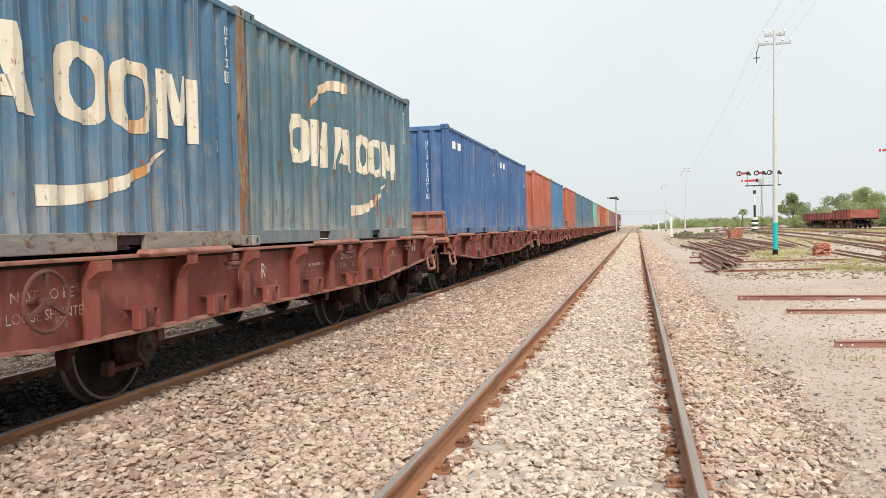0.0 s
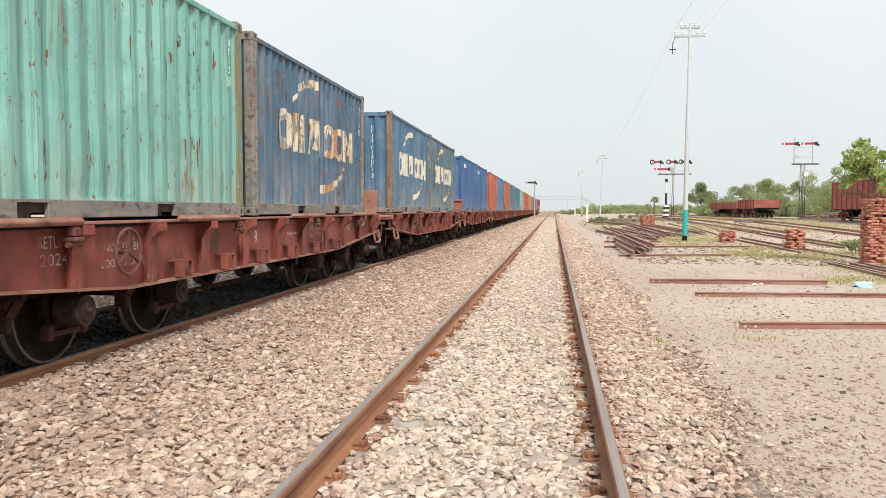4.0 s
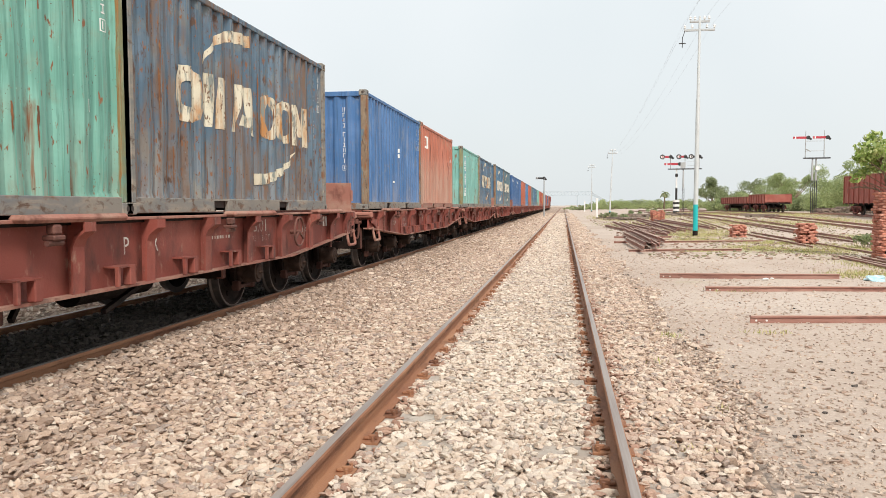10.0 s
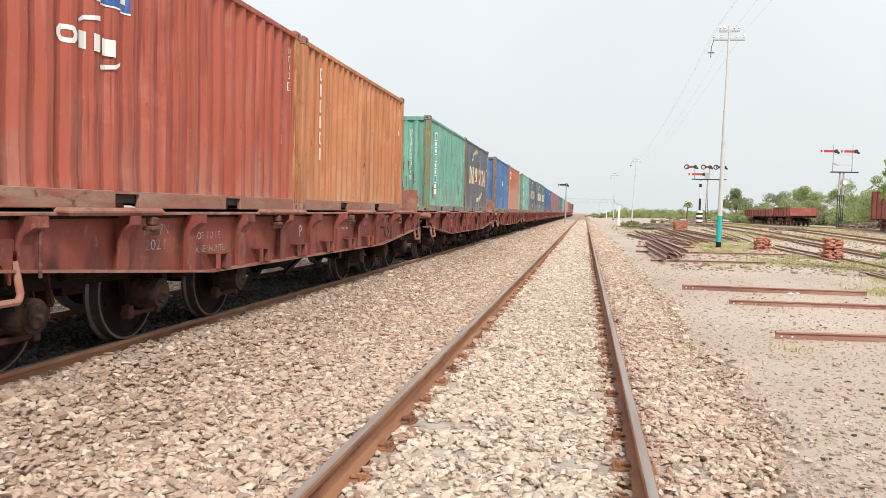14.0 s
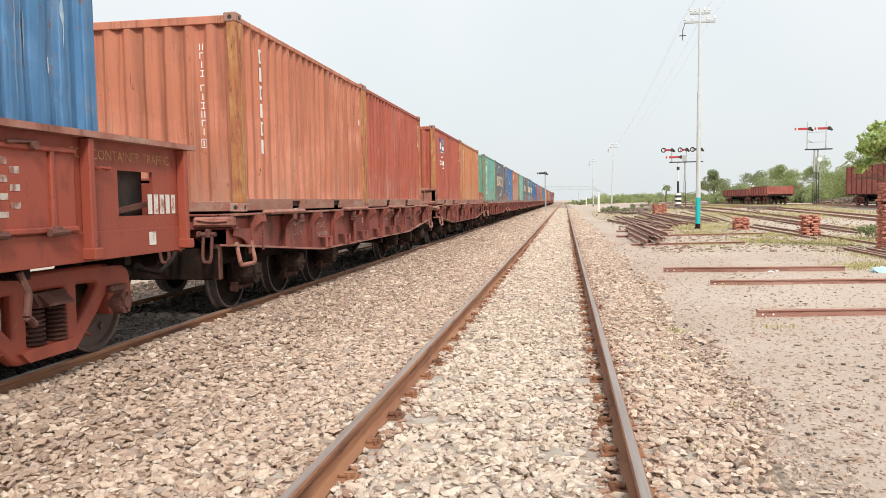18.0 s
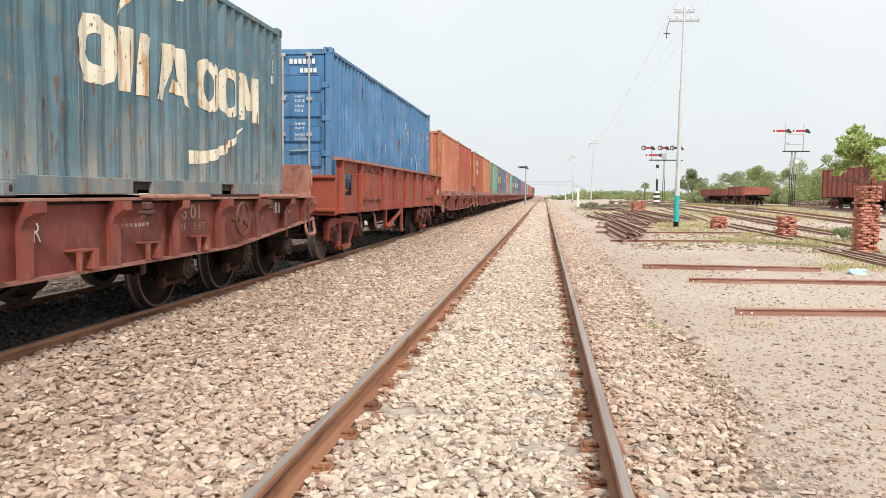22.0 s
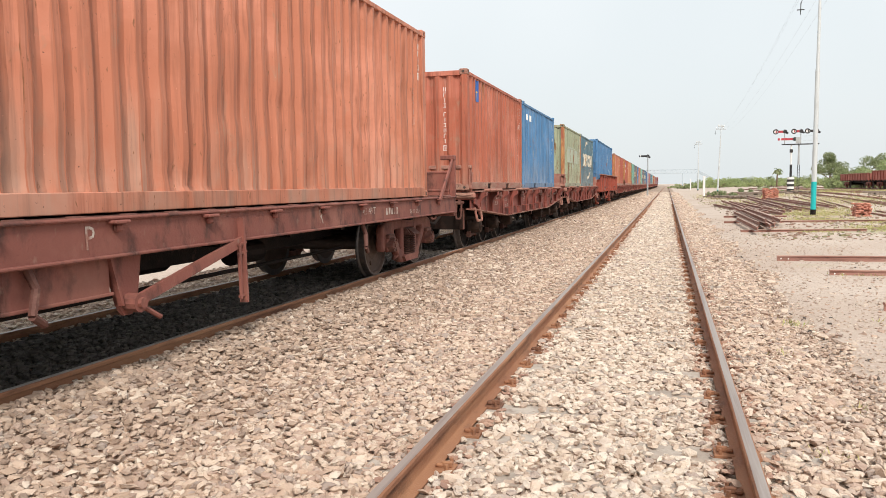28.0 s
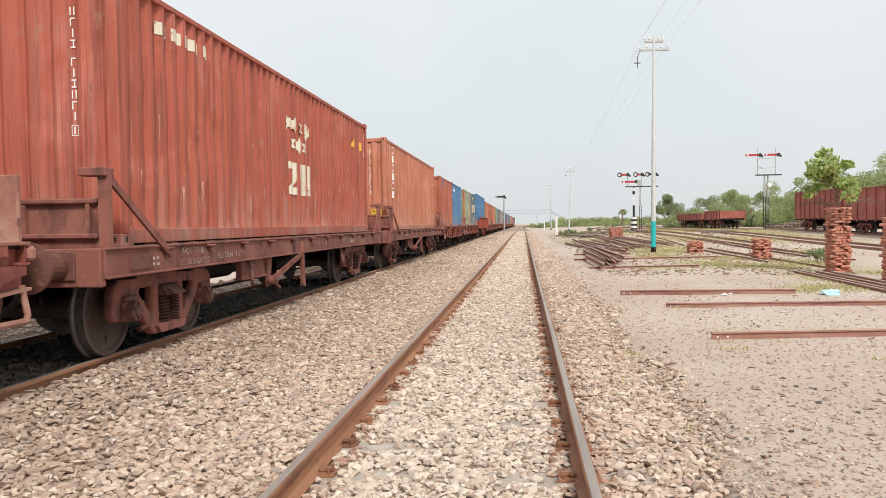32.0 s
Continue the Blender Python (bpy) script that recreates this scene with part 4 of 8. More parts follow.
            box(bm, -x + 0.15, x - 0.15, e * (L / 2 - 0.09), e * (L / 2 - 0.012), z0, z0 + h, 0.008)
            part("end_rail", bm, rail if z0 < 0.1 else material, c)
    for i, (draw, paint_, text) in enumerate(marks):
        bm = bm_new()
        draw(bm)
        wrap(bm, side, x - 0.010, lift=0.004 + 0.004 * i)
        if paint_ in (RUST_RUN, SCRATCH, SCRAPED_BLUE, SCRAPED_RED):
            tagged(part("rust_run", bm, paint_, c, text), kind="stuff")
            continue
        for piece in islands(bm):
            part("painted_mark", piece, paint_, c, text)
    if end_runs:
        bm = bm_new()
        end_runs(bm)
        for v in bm.verts:
            v.co = Vector((v.co.y, 0, v.co.z))
        wrap(bm, end, -L / 2 + 0.02, "y", 0.003)
        tagged(part("rust_run", bm, RUST_RUN, c, "ragged rust runs on the end wall"), kind="stuff")
    if codes:
        bm = bm_new()
        code_column(bm, L / 2 - 0.62, H - 0.28)
        code_column(bm, L / 2 - 0.42, H - 0.28, n=4)
        wrap(bm, side, x - 0.010)
        tagged(part("serial_code", bm, BRIGHT, c, "white column of serial code bars"), kind="stuff")
        if not doors:
            bm = bm_new()
            code_column(bm, x - 0.52, H - 0.35, "y")
            wrap(bm, end, -L / 2 + 0.02, "y")
            tagged(part("serial_code", bm, BRIGHT, c, "white column of serial code bars"), kind="stuff")
    if warning:
        y = -L / 2 - 0.012
        bm = bm_new()
        box(bm, x - 0.47, x - 0.15, y, y + 0.02, 0.20, 0.64, 0.002)
        sign = part("caution_sign", bm, DECAL_YELLOW, c, "yellow height warning sign")
        words = bm_new()
        for text, u, z0, size, wide in (("CAUTION", x - 0.455, 0.545, 0.066, 0.29), ("9'6\"", x - 0.38, 0.445, 0.066, 0.14), ("HIGH", x - 0.395, 0.345, 0.066, 0.17), ("CONTAINER", x - 0.455, 0.245, 0.066, 0.29)):
            tmp = bm_new()
            lettering(tmp, text, 0, z0, size, 0, wide)
            got = [words.verts.new((u + v.co.y, y - 0.004, v.co.z)) for v in tmp.verts]
            tmp.verts.index_update()
            for f in tmp.faces:
                words.faces.new([got[v.index] for v in f.verts])
            tmp.free()
        tagged(part("sign_words", words, BLACK, sign, "black capital letters"), kind="stuff")
    if doors:
        y = -L / 2 + 0.03
        for s in (-1, 1):
            bm = bm_new()
            box(bm, s * 0.012, s * (x - 0.15), y, y + 0.05, 0.15, H - 0.14, 0.01)
            for k in range(5):
                z0 = 0.24 + k * 0.46
                box(bm, s * 0.10, s * (x - 0.20), y - 0.028, y, z0, z0 + 0.30, 0.024)
            leaf = part("door", bm, material, c)
            for r in (0.30, 0.80):
                bm = bm_new()
                rod(bm, (s * r, y - 0.055, 0.12), (s * r, y - 0.055, H - 0.11), 0.019)
                for z0 in (0.14, 0.62, 1.3, 1.95, H - 0.14):
                    box(bm, s * r - 0.05, s * r + 0.05, y - 0.075, y - 0.01, z0 - 0.035, z0 + 0.035, 0.008)
                part("lock_rod", bm, SIGNAL_GREY, leaf, "grey steel locking bar")
                bm = bm_new()
                bar(bm, (s * r, y - 0.085, 1.02), (s * (r - 0.36), y - 0.085, 1.0), 0.035, 0.02)
                part("handle", bm, SIGNAL_GREY, leaf)
            for z0 in (0.35, 0.95, 1.6, 2.2):
                bm = bm_new()
                box(bm, s * (x - 0.20), s * (x - 0.03), y - 0.035, y, z0 - 0.05, z0 + 0.05, 0.008)
                part("hinge", bm, trim, leaf)
        words = bm_new()
        rows = [(1.98, "MAX GROSS", "30,480 KG"), (1.90, "", "67,200 LB"), (1.80, "TARE", "3,900 KG"), (1.72, "", "8,600 LB"), (1.48, "NET", "26,580 KG"), (1.40, "", "58,600 LB"), (1.28, "CU.CAP.", "76.4 CU.M"), (1.20, "", "2,700 CU.FT")]
        for z0, a, b in rows:
            for txt, u in ((a, 0.12), (b, 0.52)):
                if txt:
                    tmp = bm_new()
                    lettering(tmp, txt, 0, z0, 0.045, 0)
                    got = [words.verts.new((u + v.co.y, y - 0.033, v.co.z)) for v in tmp.verts]
                    tmp.verts.index_update()
                    for f in tmp.faces:
                        words.faces.new([got[v.index] for v in f.verts])
                    tmp.free()
        tagged(part("stencilled_words", words, BRIGHT, c, "white stencilled weights on the door"), kind="stuff")
        bm = bm_new()
        for u0, z0, w, h in ((-0.98, 1.18, 0.2, 0.3), (-0.62, 1.22, 0.16, 0.22), (-0.64, 1.80, 0.26, 0.09)):
            flat_rect(bm, u0, u0 + w, z0, z0 + h, "y")
        for v in bm.verts:
            v.co.y = y - 0.033
        for k in range(6):
            flat_rect(bm, 0.42 + 0.085 * k, 0.48 + 0.085 * k, H - 0.30, H - 0.21, "y")
        for k in range(4):
            flat_rect(bm, 0.62 + 0.085 * k, 0.68 + 0.085 * k, H - 0.46, H - 0.38, "y")
        for v in bm.verts:
            v.co.y = y - 0.033
        tagged(part("sticker", bm, PAPER, c, "white notice stickers"), kind="stuff")
    return c


# ---- wagons ----
WHEEL_R = 0.46


def wheelset_mesh():
    bm = bm_new()
    for s in (-1, 1):
        prof = [(s * 0.768, 0.10), (s * 0.768, 0.40), (s * 0.772, WHEEL_R + 0.028), (s * 0.795, WHEEL_R + 0.028), (s * 0.812, WHEEL_R), (s * 0.900, WHEEL_R - 0.006), (s * 0.903, 0.432), (s * 0.905, 0.405),
                (s * 0.872, 0.39), (s * 0.852, 0.22), (s * 0.880, 0.15), (s * 0.925, 0.12), (s * 0.93, 0.03)]
        fs = lathe(bm, prof, 32)
        for f in fs:
            c = f.calc_center_median()
            if (c.y ** 2 + c.z ** 2) ** 0.5 > WHEEL_R - 0.029:
                f.material_index = 1
        for k in range(3):
            a = 2.1 * k
            rod(bm, (s * 0.86, 0.29 * math.cos(a), 0.29 * math.sin(a)), (s * 0.878, 0.29 * math.cos(a), 0.29 * math.sin(a)), 0.035, seg=8)
    rod(bm, (-1.05, 0, 0), (1.05, 0, 0), 0.075, seg=12)
    me = bpy.data.meshes.new("wheelset")
    bm.to_mesh(me)
    bm.free()
    me.materials.append(WHEEL_DISC)
    me.materials.append(TREAD)
    return me


WHEELSET = wheelset_mesh()
# same wheels in the shade-darkened colour, for the six-wheel bogies
WHEELSET_SHADED = WHEELSET.copy()
WHEELSET_SHADED.materials[0] = SHADED_GREASY_DISC


def wheelset(parent, y, mesh=WHEELSET):
    w = new("wheelset", mesh)
    w.parent, w.location = parent, (0, y, WHEEL_R)
    return w


def six_wheel_bogie(wagon, y):
    """A three-axle bogie: deep plate frames with pedestals, drum axle boxes, tie bars and brake hangers, all under the sill."""
    step = 1.70
    bm = bm_new()
    for s in (-1, 1):
        X = s * 0.985
        outline = [(-2.30, 0.44), (-2.30, 0.80), (-2.0, 0.82), (2.0, 0.82), (2.30, 0.80), (2.30, 0.44), (2.22, 0.44), (2.16, 0.60)]
        for a in (step, 0, -step):
            outline += [(a + 0.24, 0.60), (a + 0.20, 0.30), (a + 0.145, 0.30), (a + 0.145, 0.585), (a - 0.145, 0.585), (a - 0.145, 0.30), (a - 0.20, 0.30), (a - 0.24, 0.60)]
        prism(bm, outline + [(-2.16, 0.60), (-2.22, 0.44)], X - 0.03, X + 0.03)
        for a in (-step / 2, step / 2):
            box(bm, X - 0.02, X + s * 0.10, a - 0.30, a + 0.30, 0.66, 0.74, 0.015)
    for a in (-0.86, 0.86):
        box(bm, -0.95, 0.95, a - 0.14, a + 0.14, 0.52, 0.74)
    for a in (-2.26, 2.26):
        box(bm, -0.955, 0.955, a - 0.04, a + 0.04, 0.42, 0.80, 0.01)
    box(bm, -0.5, 0.5, -1.6, 1.6, 0.64, 0.74)
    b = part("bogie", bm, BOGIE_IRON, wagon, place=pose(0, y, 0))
    for s in (-1, 1):
        X = s * 0.985
        for a in (-step, 0, step):
            bm = bm_new()
            box(bm, X - 0.08, X + s * 0.10, a - 0.14, a + 0.14, 0.33, 0.60, 0.03)
            box(bm, X + s * 0.06, X + s * 0.24, a - 0.13, a + 0.13, 0.40, 0.57, 0.03)
            rod(bm, (X + s * 0.05, a, WHEEL_R), (X + s * 0.27, a, WHEEL_R), 0.150, 0.135, 16)
            rod(bm, (X + s * 0.265, a, WHEEL_R), (X + s * 0.285, a, WHEEL_R), 0.098, 0.088, 12)
            rod(bm, (X + s * 0.28, a, WHEEL_R), (X + s * 0.33, a, WHEEL_R), 0.026, 0.020, 8)
            part("axle_box", bm, AXLE_BOX, b, "dusty drum-shaped axle box")
            bm = bm_new()
            box(bm, X + s * 0.01, X + s * 0.09, a - 0.27, a + 0.27, 0.255, 0.305, 0.010)
            for d in (-0.23, 0.23):
                box(bm, X + s * 0.02, X + s * 0.11, a + d - 0.04, a + d + 0.04, 0.235, 0.36, 0.012)
            part("tie_bar", bm, HANGER_IRON, b, "rusty tie bar under an axle box")
            bm = bm_new()   # brake hanger: a strap bent over the wheel and a slanting link
            arc = [(a + 0.53 * math.cos(q), WHEEL_R + 0.53 * math.sin(q)) for q in (0.02, 0.22, 0.42, 0.62, 0.80)]
            for p, q in zip(arc, arc[1:]):
                bar(bm, (s * 0.915, *p), (s * 0.915, *q), 0.10, 0.018)
            bar(bm, (s * 0.96, a + 0.56, 0.47), (s * 1.03, a + 0.40, 0.74), 0.035, 0.07)
            box(bm, s * 0.84, s * 0.95, a + 0.50, a + 0.57, 0.34, 0.60, 0.012)
            part("brake_hanger", bm, HANGER_IRON, b)
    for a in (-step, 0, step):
        wheelset(b, a, WHEELSET_SHADED)
    for s in (-1, 1):
        for a in (-2.24, 2.24):
            bm = bm_new()
            box(bm, s * 0.93, s * 1.03, a - 0.05, a + 0.05, 0.42, 0.86, 0.012)
            part("end_pedestal", bm, BROWN_IRON, b, "rust-brown bogie end plate")
    return b


def plate(outline, holes, thick, bevel, dx):
    """A flat cast plate in the y-z plane with openings, rounded at its edges, centred at x = dx."""
    cu = bpy.data.curves.new("plate", "CURVE")
    cu.dimensions, cu.fill_mode, cu.extrude, cu.bevel_depth, cu.bevel_resolution = "2D", "BOTH", thick / 2 - bevel, bevel, 1
    for ring in [outline] + holes:
        sp = cu.splines.new("POLY")
        sp.points.add(len(ring) - 1)
        for p, (a, b) in zip(sp.points, ring):
            p.co = (a, b, 0, 1)
        sp.use_cyclic_u = True
    ob = new("plate", cu)
    bpy.context.view_layer.update()
    me = bpy.data.meshes.new_from_object(ob.evaluated_get(bpy.context.evaluated_depsgraph_get()))
    me.transform(Matrix(((0, 0, 1, dx), (1, 0, 0, 0), (0, 1, 0, 0), (0, 0, 0, 1))))
    bm = bm_new()
    bm.from_mesh(me)
    bpy.data.objects.remove(ob)
    bpy.data.curves.remove(cu)
    bpy.data.meshes.remove(me)
    return bm


def rounded(points, r):
    """The same ring of points with each corner cut in two steps."""
    out = []
    n = len(points)
    for i, p in enumerate(points):
        p, a, b = Vector(p), Vector(points[i - 1]), Vector(points[(i + 1) % n])
        da, db = (a - p).normalized(), (b - p).normalized()
        for w in ((1.0, 0.0), (0.42, 0.16), (0.16, 0.42), (0.0, 1.0)):
            q = p + da * r * w[0] + db * r * w[1]
            out.append((q.x, q.y))
    return out


def four_wheel_bogie(wagon, y, red=OXIDE):
    """A cast three-piece bogie: pierced side frames with coil springs and a bolster."""
    half = [(0, 0.80), (0.48, 0.80), (1.02, 0.785), (1.16, 0.72), (1.20, 0.42), (1.10, 0.38), (1.07, 0.585), (0.80, 0.585), (0.70, 0.47), (0.36, 0.165), (0, 0.165)]
    ring = half[1:-1] + [(-a, b) for a, b in half[1:-1]][::-1]
    window = [(0.36, 0.705), (0.68, 0.695), (0.71, 0.62), (0.40, 0.315), (0.36, 0.33)]
    holes = [rounded(window, 0.035), rounded([(-a, b) for a, b in window], 0.035), rounded([(-0.26, 0.24), (0.26, 0.24), (0.26, 0.70), (-0.26, 0.70)], 0.03)]
    e = None
    for s in (-1, 1):
        X = s * 1.06
        bm = plate(rounded(ring, 0.05), holes, 0.11, 0.028, X)
        for sgn in (-1, 1):
            box(bm, X - 0.08, X + 0.09, sgn * 0.93 - 0.11, sgn * 0.93 + 0.11, 0.36, 0.60, 0.03)
        prism(bm, [(-0.36, 0.235), (-0.28, 0.155), (0.28, 0.155), (0.36, 0.235), (0.28, 0.255), (-0.28, 0.255)], X - 0.10, X + 0.10)
        if e is None:
            e = b = part("bogie", bm, red, wagon, "red-brown cast bogie frame", pose(0, y, 0))
        else:
            part("side_frame", bm, red, b, "red-brown cast side frame")
        for sgn in (-1, 1):
            bm = bm_new()
            rod(bm, (X + s * 0.05, sgn * 0.93, WHEEL_R), (X + s * 0.16, sgn * 0.93, WHEEL_R), 0.115, 0.10, 14)
            rod(bm, (X + s * 0.15, sgn * 0.93, WHEEL_R), (X + s * 0.185, sgn * 0.93, WHEEL_R), 0.055, 0.05, 10)
            for k in range(5):
                a = k * 1.257
                rod(bm, (X + s * 0.155, sgn * 0.93 + 0.078 * math.cos(a), WHEEL_R + 0.078 * math.sin(a)), (X + s * 0.18, sgn * 0.93 + 0.078 * math.cos(a), WHEEL_R + 0.078 * math.sin(a)), 0.017, seg=6)
            box(bm, X + s * 0.02, X + s * 0.11, sgn * 0.93 - 0.13, sgn * 0.93 + 0.13, WHEEL_R + 0.10, WHEEL_R + 0.16, 0.012)
            part("axle_box", bm, BROWN_IRON, b, "greasy bolted axle box")
        bm = bm_new()
        prism(bm, [(s * 1.02, 0.555), (s * 1.18, 0.555), (s * 1.20, 0.58), (s * 1.14, 0.665), (s * 1.02, 0.665)], -0.20, 0.20, "y")
        prism(bm, [(s * 1.14, 0.565), (s * 1.25, 0.565), (s * 1.25, 0.585), (s * 1.15, 0.66)], -0.15, 0.15, "y")
        part("bolster_end", bm, BROWN_IRON, b)
    bm = bm_new()
    box(bm, -1.04, 1.04, -0.22, 0.22, 0.55, 0.78, 0.04)
    part("bolster", bm, GRIME, b)
    for s in (-1, 1):
        for a in (-0.13, 0.13):
            bm = bm_new()
            turns = []
            for k in range(8):
                turns += [(0.262 + k * 0.036, 0.070), (0.270 + k * 0.036, 0.102), (0.284 + k * 0.036, 0.102), (0.292 + k * 0.036, 0.070)]
            lathe(bm, turns, 14, "z")
            part("coil_spring", bm, HANGER_IRON, b, "rust-dusted coil spring", pose(s * 1.07, a, 0))
    for a in (-0.93, 0.93):
        wheelset(b, a)
    for s in (-1, 1):
        for a in (-0.44, 0.44):
            bm = bm_new()
            box(bm, s * 0.86 - 0.05, s * 0.86 + 0.05, a - 0.035, a + 0.035, 0.30, 0.62, 0.015)
            part("brake_block", bm, BROWN_IRON, b)
    return b


def couplers(wagon, half):
    for e in (-1, 1):
        bm = bm_new()
        rod(bm, (0, e * half, 0.98), (0, e * (half + 0.34), 0.98), 0.075)
        prism(bm, [(e * (half + 0.30), 0.84), (e * (half + 0.62), 0.84), (e * (half + 0.70), 0.98), (e * (half + 0.62), 1.12), (e * (half + 0.30), 1.12)], -0.16, 0.12)
        rod(bm, (0.06, e * (half + 0.58), 0.80), (0.06, e * (half + 0.58), 1.16), 0.05)
        part("coupler", bm, GRIME, wagon)
        for s in (-0.55, 0.62):
            bm = bm_new()
            pts = [(s, e * half, 0.92), (s + 0.02, e * (half + 0.18), 0.72), (s * 0.9, e * (half + 0.36), 0.56), (s * 0.7, e * (half + 0.55), 0.62)]
            for p, q in zip(pts, pts[1:]):
                rod(bm, p, q, 0.028, seg=8)
            rod(bm, pts[-1], (s * 0.7, e * (half + 0.62), 0.66), 0.045, seg=8)
            part("brake_hose", bm, GRIME, wagon)


RISE = 0.08


def hoop(bm, centre, radius, thick, n=22, m=7):
    """A closed ring of round bar in the y-z plane."""
    cx, cy, cz = centre
    rings = []
    for i in range(n):
        a = 2 * math.pi * i / n
        rings.append([bm.verts.new((cx + thick * math.sin(2 * math.pi * j / m), cy + (radius + thick * math.cos(2 * math.pi * j / m)) * math.cos(a), cz + (radius + thick * math.cos(2 * math.pi * j / m)) * math.sin(a))) for j in range(m)])
    fs = [bm.faces.new((rings[i][j], rings[(i + 1) % n][j], rings[(i + 1) % n][(j + 1) % m], rings[i][(j + 1) % m])) for i in range(n) for j in range(m)]
    bmesh.ops.recalc_face_normals(bm, faces=fs)


def flat_wagon(label, front_flap=False, rear_flap=False):
    """A fish-bellied container flat with six-wheel bogies: origin on the rail, along y."""
    w = tagged(new("flat_wagon"), label, "wagon", "wagons of the train")
    half, X = 6.80, 1.33
    bm = bm_new()
    box(bm, -1.28, 1.28, -half, half, 1.085, 1.125)
    for i in range(14):
        y = -6.4 + i * 0.985
        box(bm, -1.24, 1.24, y - 0.05, y + 0.05, 0.92, 1.085)
    for s in (-0.35, 0.35):
        box(bm, s - 0.04, s + 0.04, -half + 0.1, half - 0.1, 0.72, 1.085)
    part("deck", bm, GRIME, w)
    belly = [(-half, 0.77), (-half, 1.115), (half, 1.115), (half, 0.77), (3.45, 0.52), (-3.45, 0.52)]
    for s in (-1, 1):
        bm = bm_new()
        prism(bm, belly, s * (X - 0.115), s * (X - 0.085))
        part("sill_web", bm, OXIDE, w)
        bm = bm_new()
        for (y0, z0), (y1, z1) in (((-half, 0.77), (-3.45, 0.52)), ((-3.45, 0.52), (3.45, 0.52)), ((3.45, 0.52), (half, 0.77))):
            prism(bm, [(y0, z0 - 0.012), (y1, z1 - 0.012), (y1, z1 + 0.012), (y0, z0 + 0.012)], s * (X - 0.20), s * X)
        part("bottom_flange", bm, OXIDE_DUSTY, w)
        bm = bm_new()
        box(bm, s * (X - 0.20), s * (X + 0.005), -half, half, 1.112, 1.138, 0.004)
        part("top_flange", bm, OXIDE_DUSTY, w)
        # curved gusset brackets
        for i, y in enumerate((-6.2, -5.05, -3.9, -2.75, -1.55, -0.45, 0.75, 1.9, 3.05, 4.25, 5.35, 6.3)):
            zb = 0.52 if abs(y) < 3.45 else 0.52 + (abs(y) - 3.45) / (half - 3.45) * 0.25
            bm = bm_new()
            prism(bm, [(s * (X - 0.09), 1.112), (s * (X + 0.10), 1.112), (s * (X + 0.10), 1.06), (s * (X + 0.02), 1.00), (s * (X - 0.02), 0.92), (s * (X - 0.025), zb + 0.01), (s * (X - 0.09), zb + 0.01)], y - 0.012, y + 0.012, "y")
            prism(bm, [(s * (X + 0.10), 1.112), (s * (X + 0.10), 1.05), (s * (X + 0.02), 0.99), (s * (X - 0.015), 0.92), (s * (X - 0.02), zb + 0.01), (s * (X - 0.002), zb + 0.01), (s * (X + 0.005), 0.91), (s * (X + 0.035), 0.975), (s * (X + 0.115), 1.035), (s * (X + 0.115), 1.112)], y - 0.075, y + 0.075, "y")
            part("bracket", bm, OXIDE, w)
        # folding side rests on the brackets and lashing eyes
        for y0, y1 in ((-5.9, -4.6), (-2.3, -1.0), (1.2, 2.5), (4.3, 5.6)):
            bm = bm_new()
            box(bm, s * (X - 0.04), s * (X + 0.125), y0, y1, 1.112, 1.175, 0.025)
            part("side_rest", bm, OXIDE_DUSTY, w, "worn round-edged side rest")
        for y in (-4.75, -1.95, 1.15, 4.4):
            bm = bm_new()
            box(bm, s * (X + 0.02), s * (X + 0.13), y - 0.07, y + 0.07, 0.98, 1.02, 0.01)
            box(bm, s * (X + 0.04), s * (X + 0.12), y - 0.05, y + 0.05, 1.02, 1.10, 0.015)
            rod(bm, (s * (X + 0.08), y - 0.09, 0.96), (s * (X + 0.08), y + 0.09, 0.96), 0.022, seg=8)
            part("lashing_eye", bm, BROWN_IRON, w)
        for y in (-3.3, -2.2, -0.95, 0.25, 1.35, 2.45):
            bm = bm_new()
            box(bm, s * (X - 0.09), s * (X + 0.06), y - 0.14, y + 0.14, 0.70, 0.715)
            box(bm, s * (X + 0.02), s * (X + 0.06), y - 0.14, y - 0.10, 0.535, 0.715, 0.006)
            box(bm, s * (X - 0.02), s * (X + 0.06), y + 0.05, y + 0.14, 0.535, 0.715, 0.01)
            part("rope_cleat", bm, OXIDE, w)
        # spoked hand wheel of the brake
        bm = bm_new()
        y, z = 3.56, 0.86
        hoop(bm, (s * (X + 0.05), y, z), 0.205, 0.016)
        for k in range(3):
            a = 1.5708 + k * 2.0944
            bar(bm, (s * (X + 0.05), y, z), (s * (X + 0.05), y + 0.205 * math.cos(a), z + 0.205 * math.sin(a)), 0.022, 0.028)
        rod(bm, (s * (X - 0.1), y, z), (s * (X + 0.075), y, z), 0.03)
        part("hand_wheel", bm, BROWN_IRON, w, "spoked brake hand wheel")
        for e in (-1, 1):
            bm = bm_new()
            y = e * (half - 0.30)
            pts = [(s * (X - 0.03), y - 0.22, 0.80), (s * (X + 0.015), y - 0.22, 0.57), (s * (X + 0.02), y - 0.19, 0.525), (s * (X + 0.02), y + 0.19, 0.525), (s * (X + 0.015), y + 0.22, 0.57), (s * (X - 0.03), y + 0.22, 0.80)]
            for p, q in zip(pts, pts[1:]):
                rod(bm, p, q, 0.026, seg=8)
            part("step_loop", bm, OXIDE_DUSTY, w, "bent bar step")
            bm = bm_new()
            for k in range(7):
                z0 = 1.06 - k * 0.055
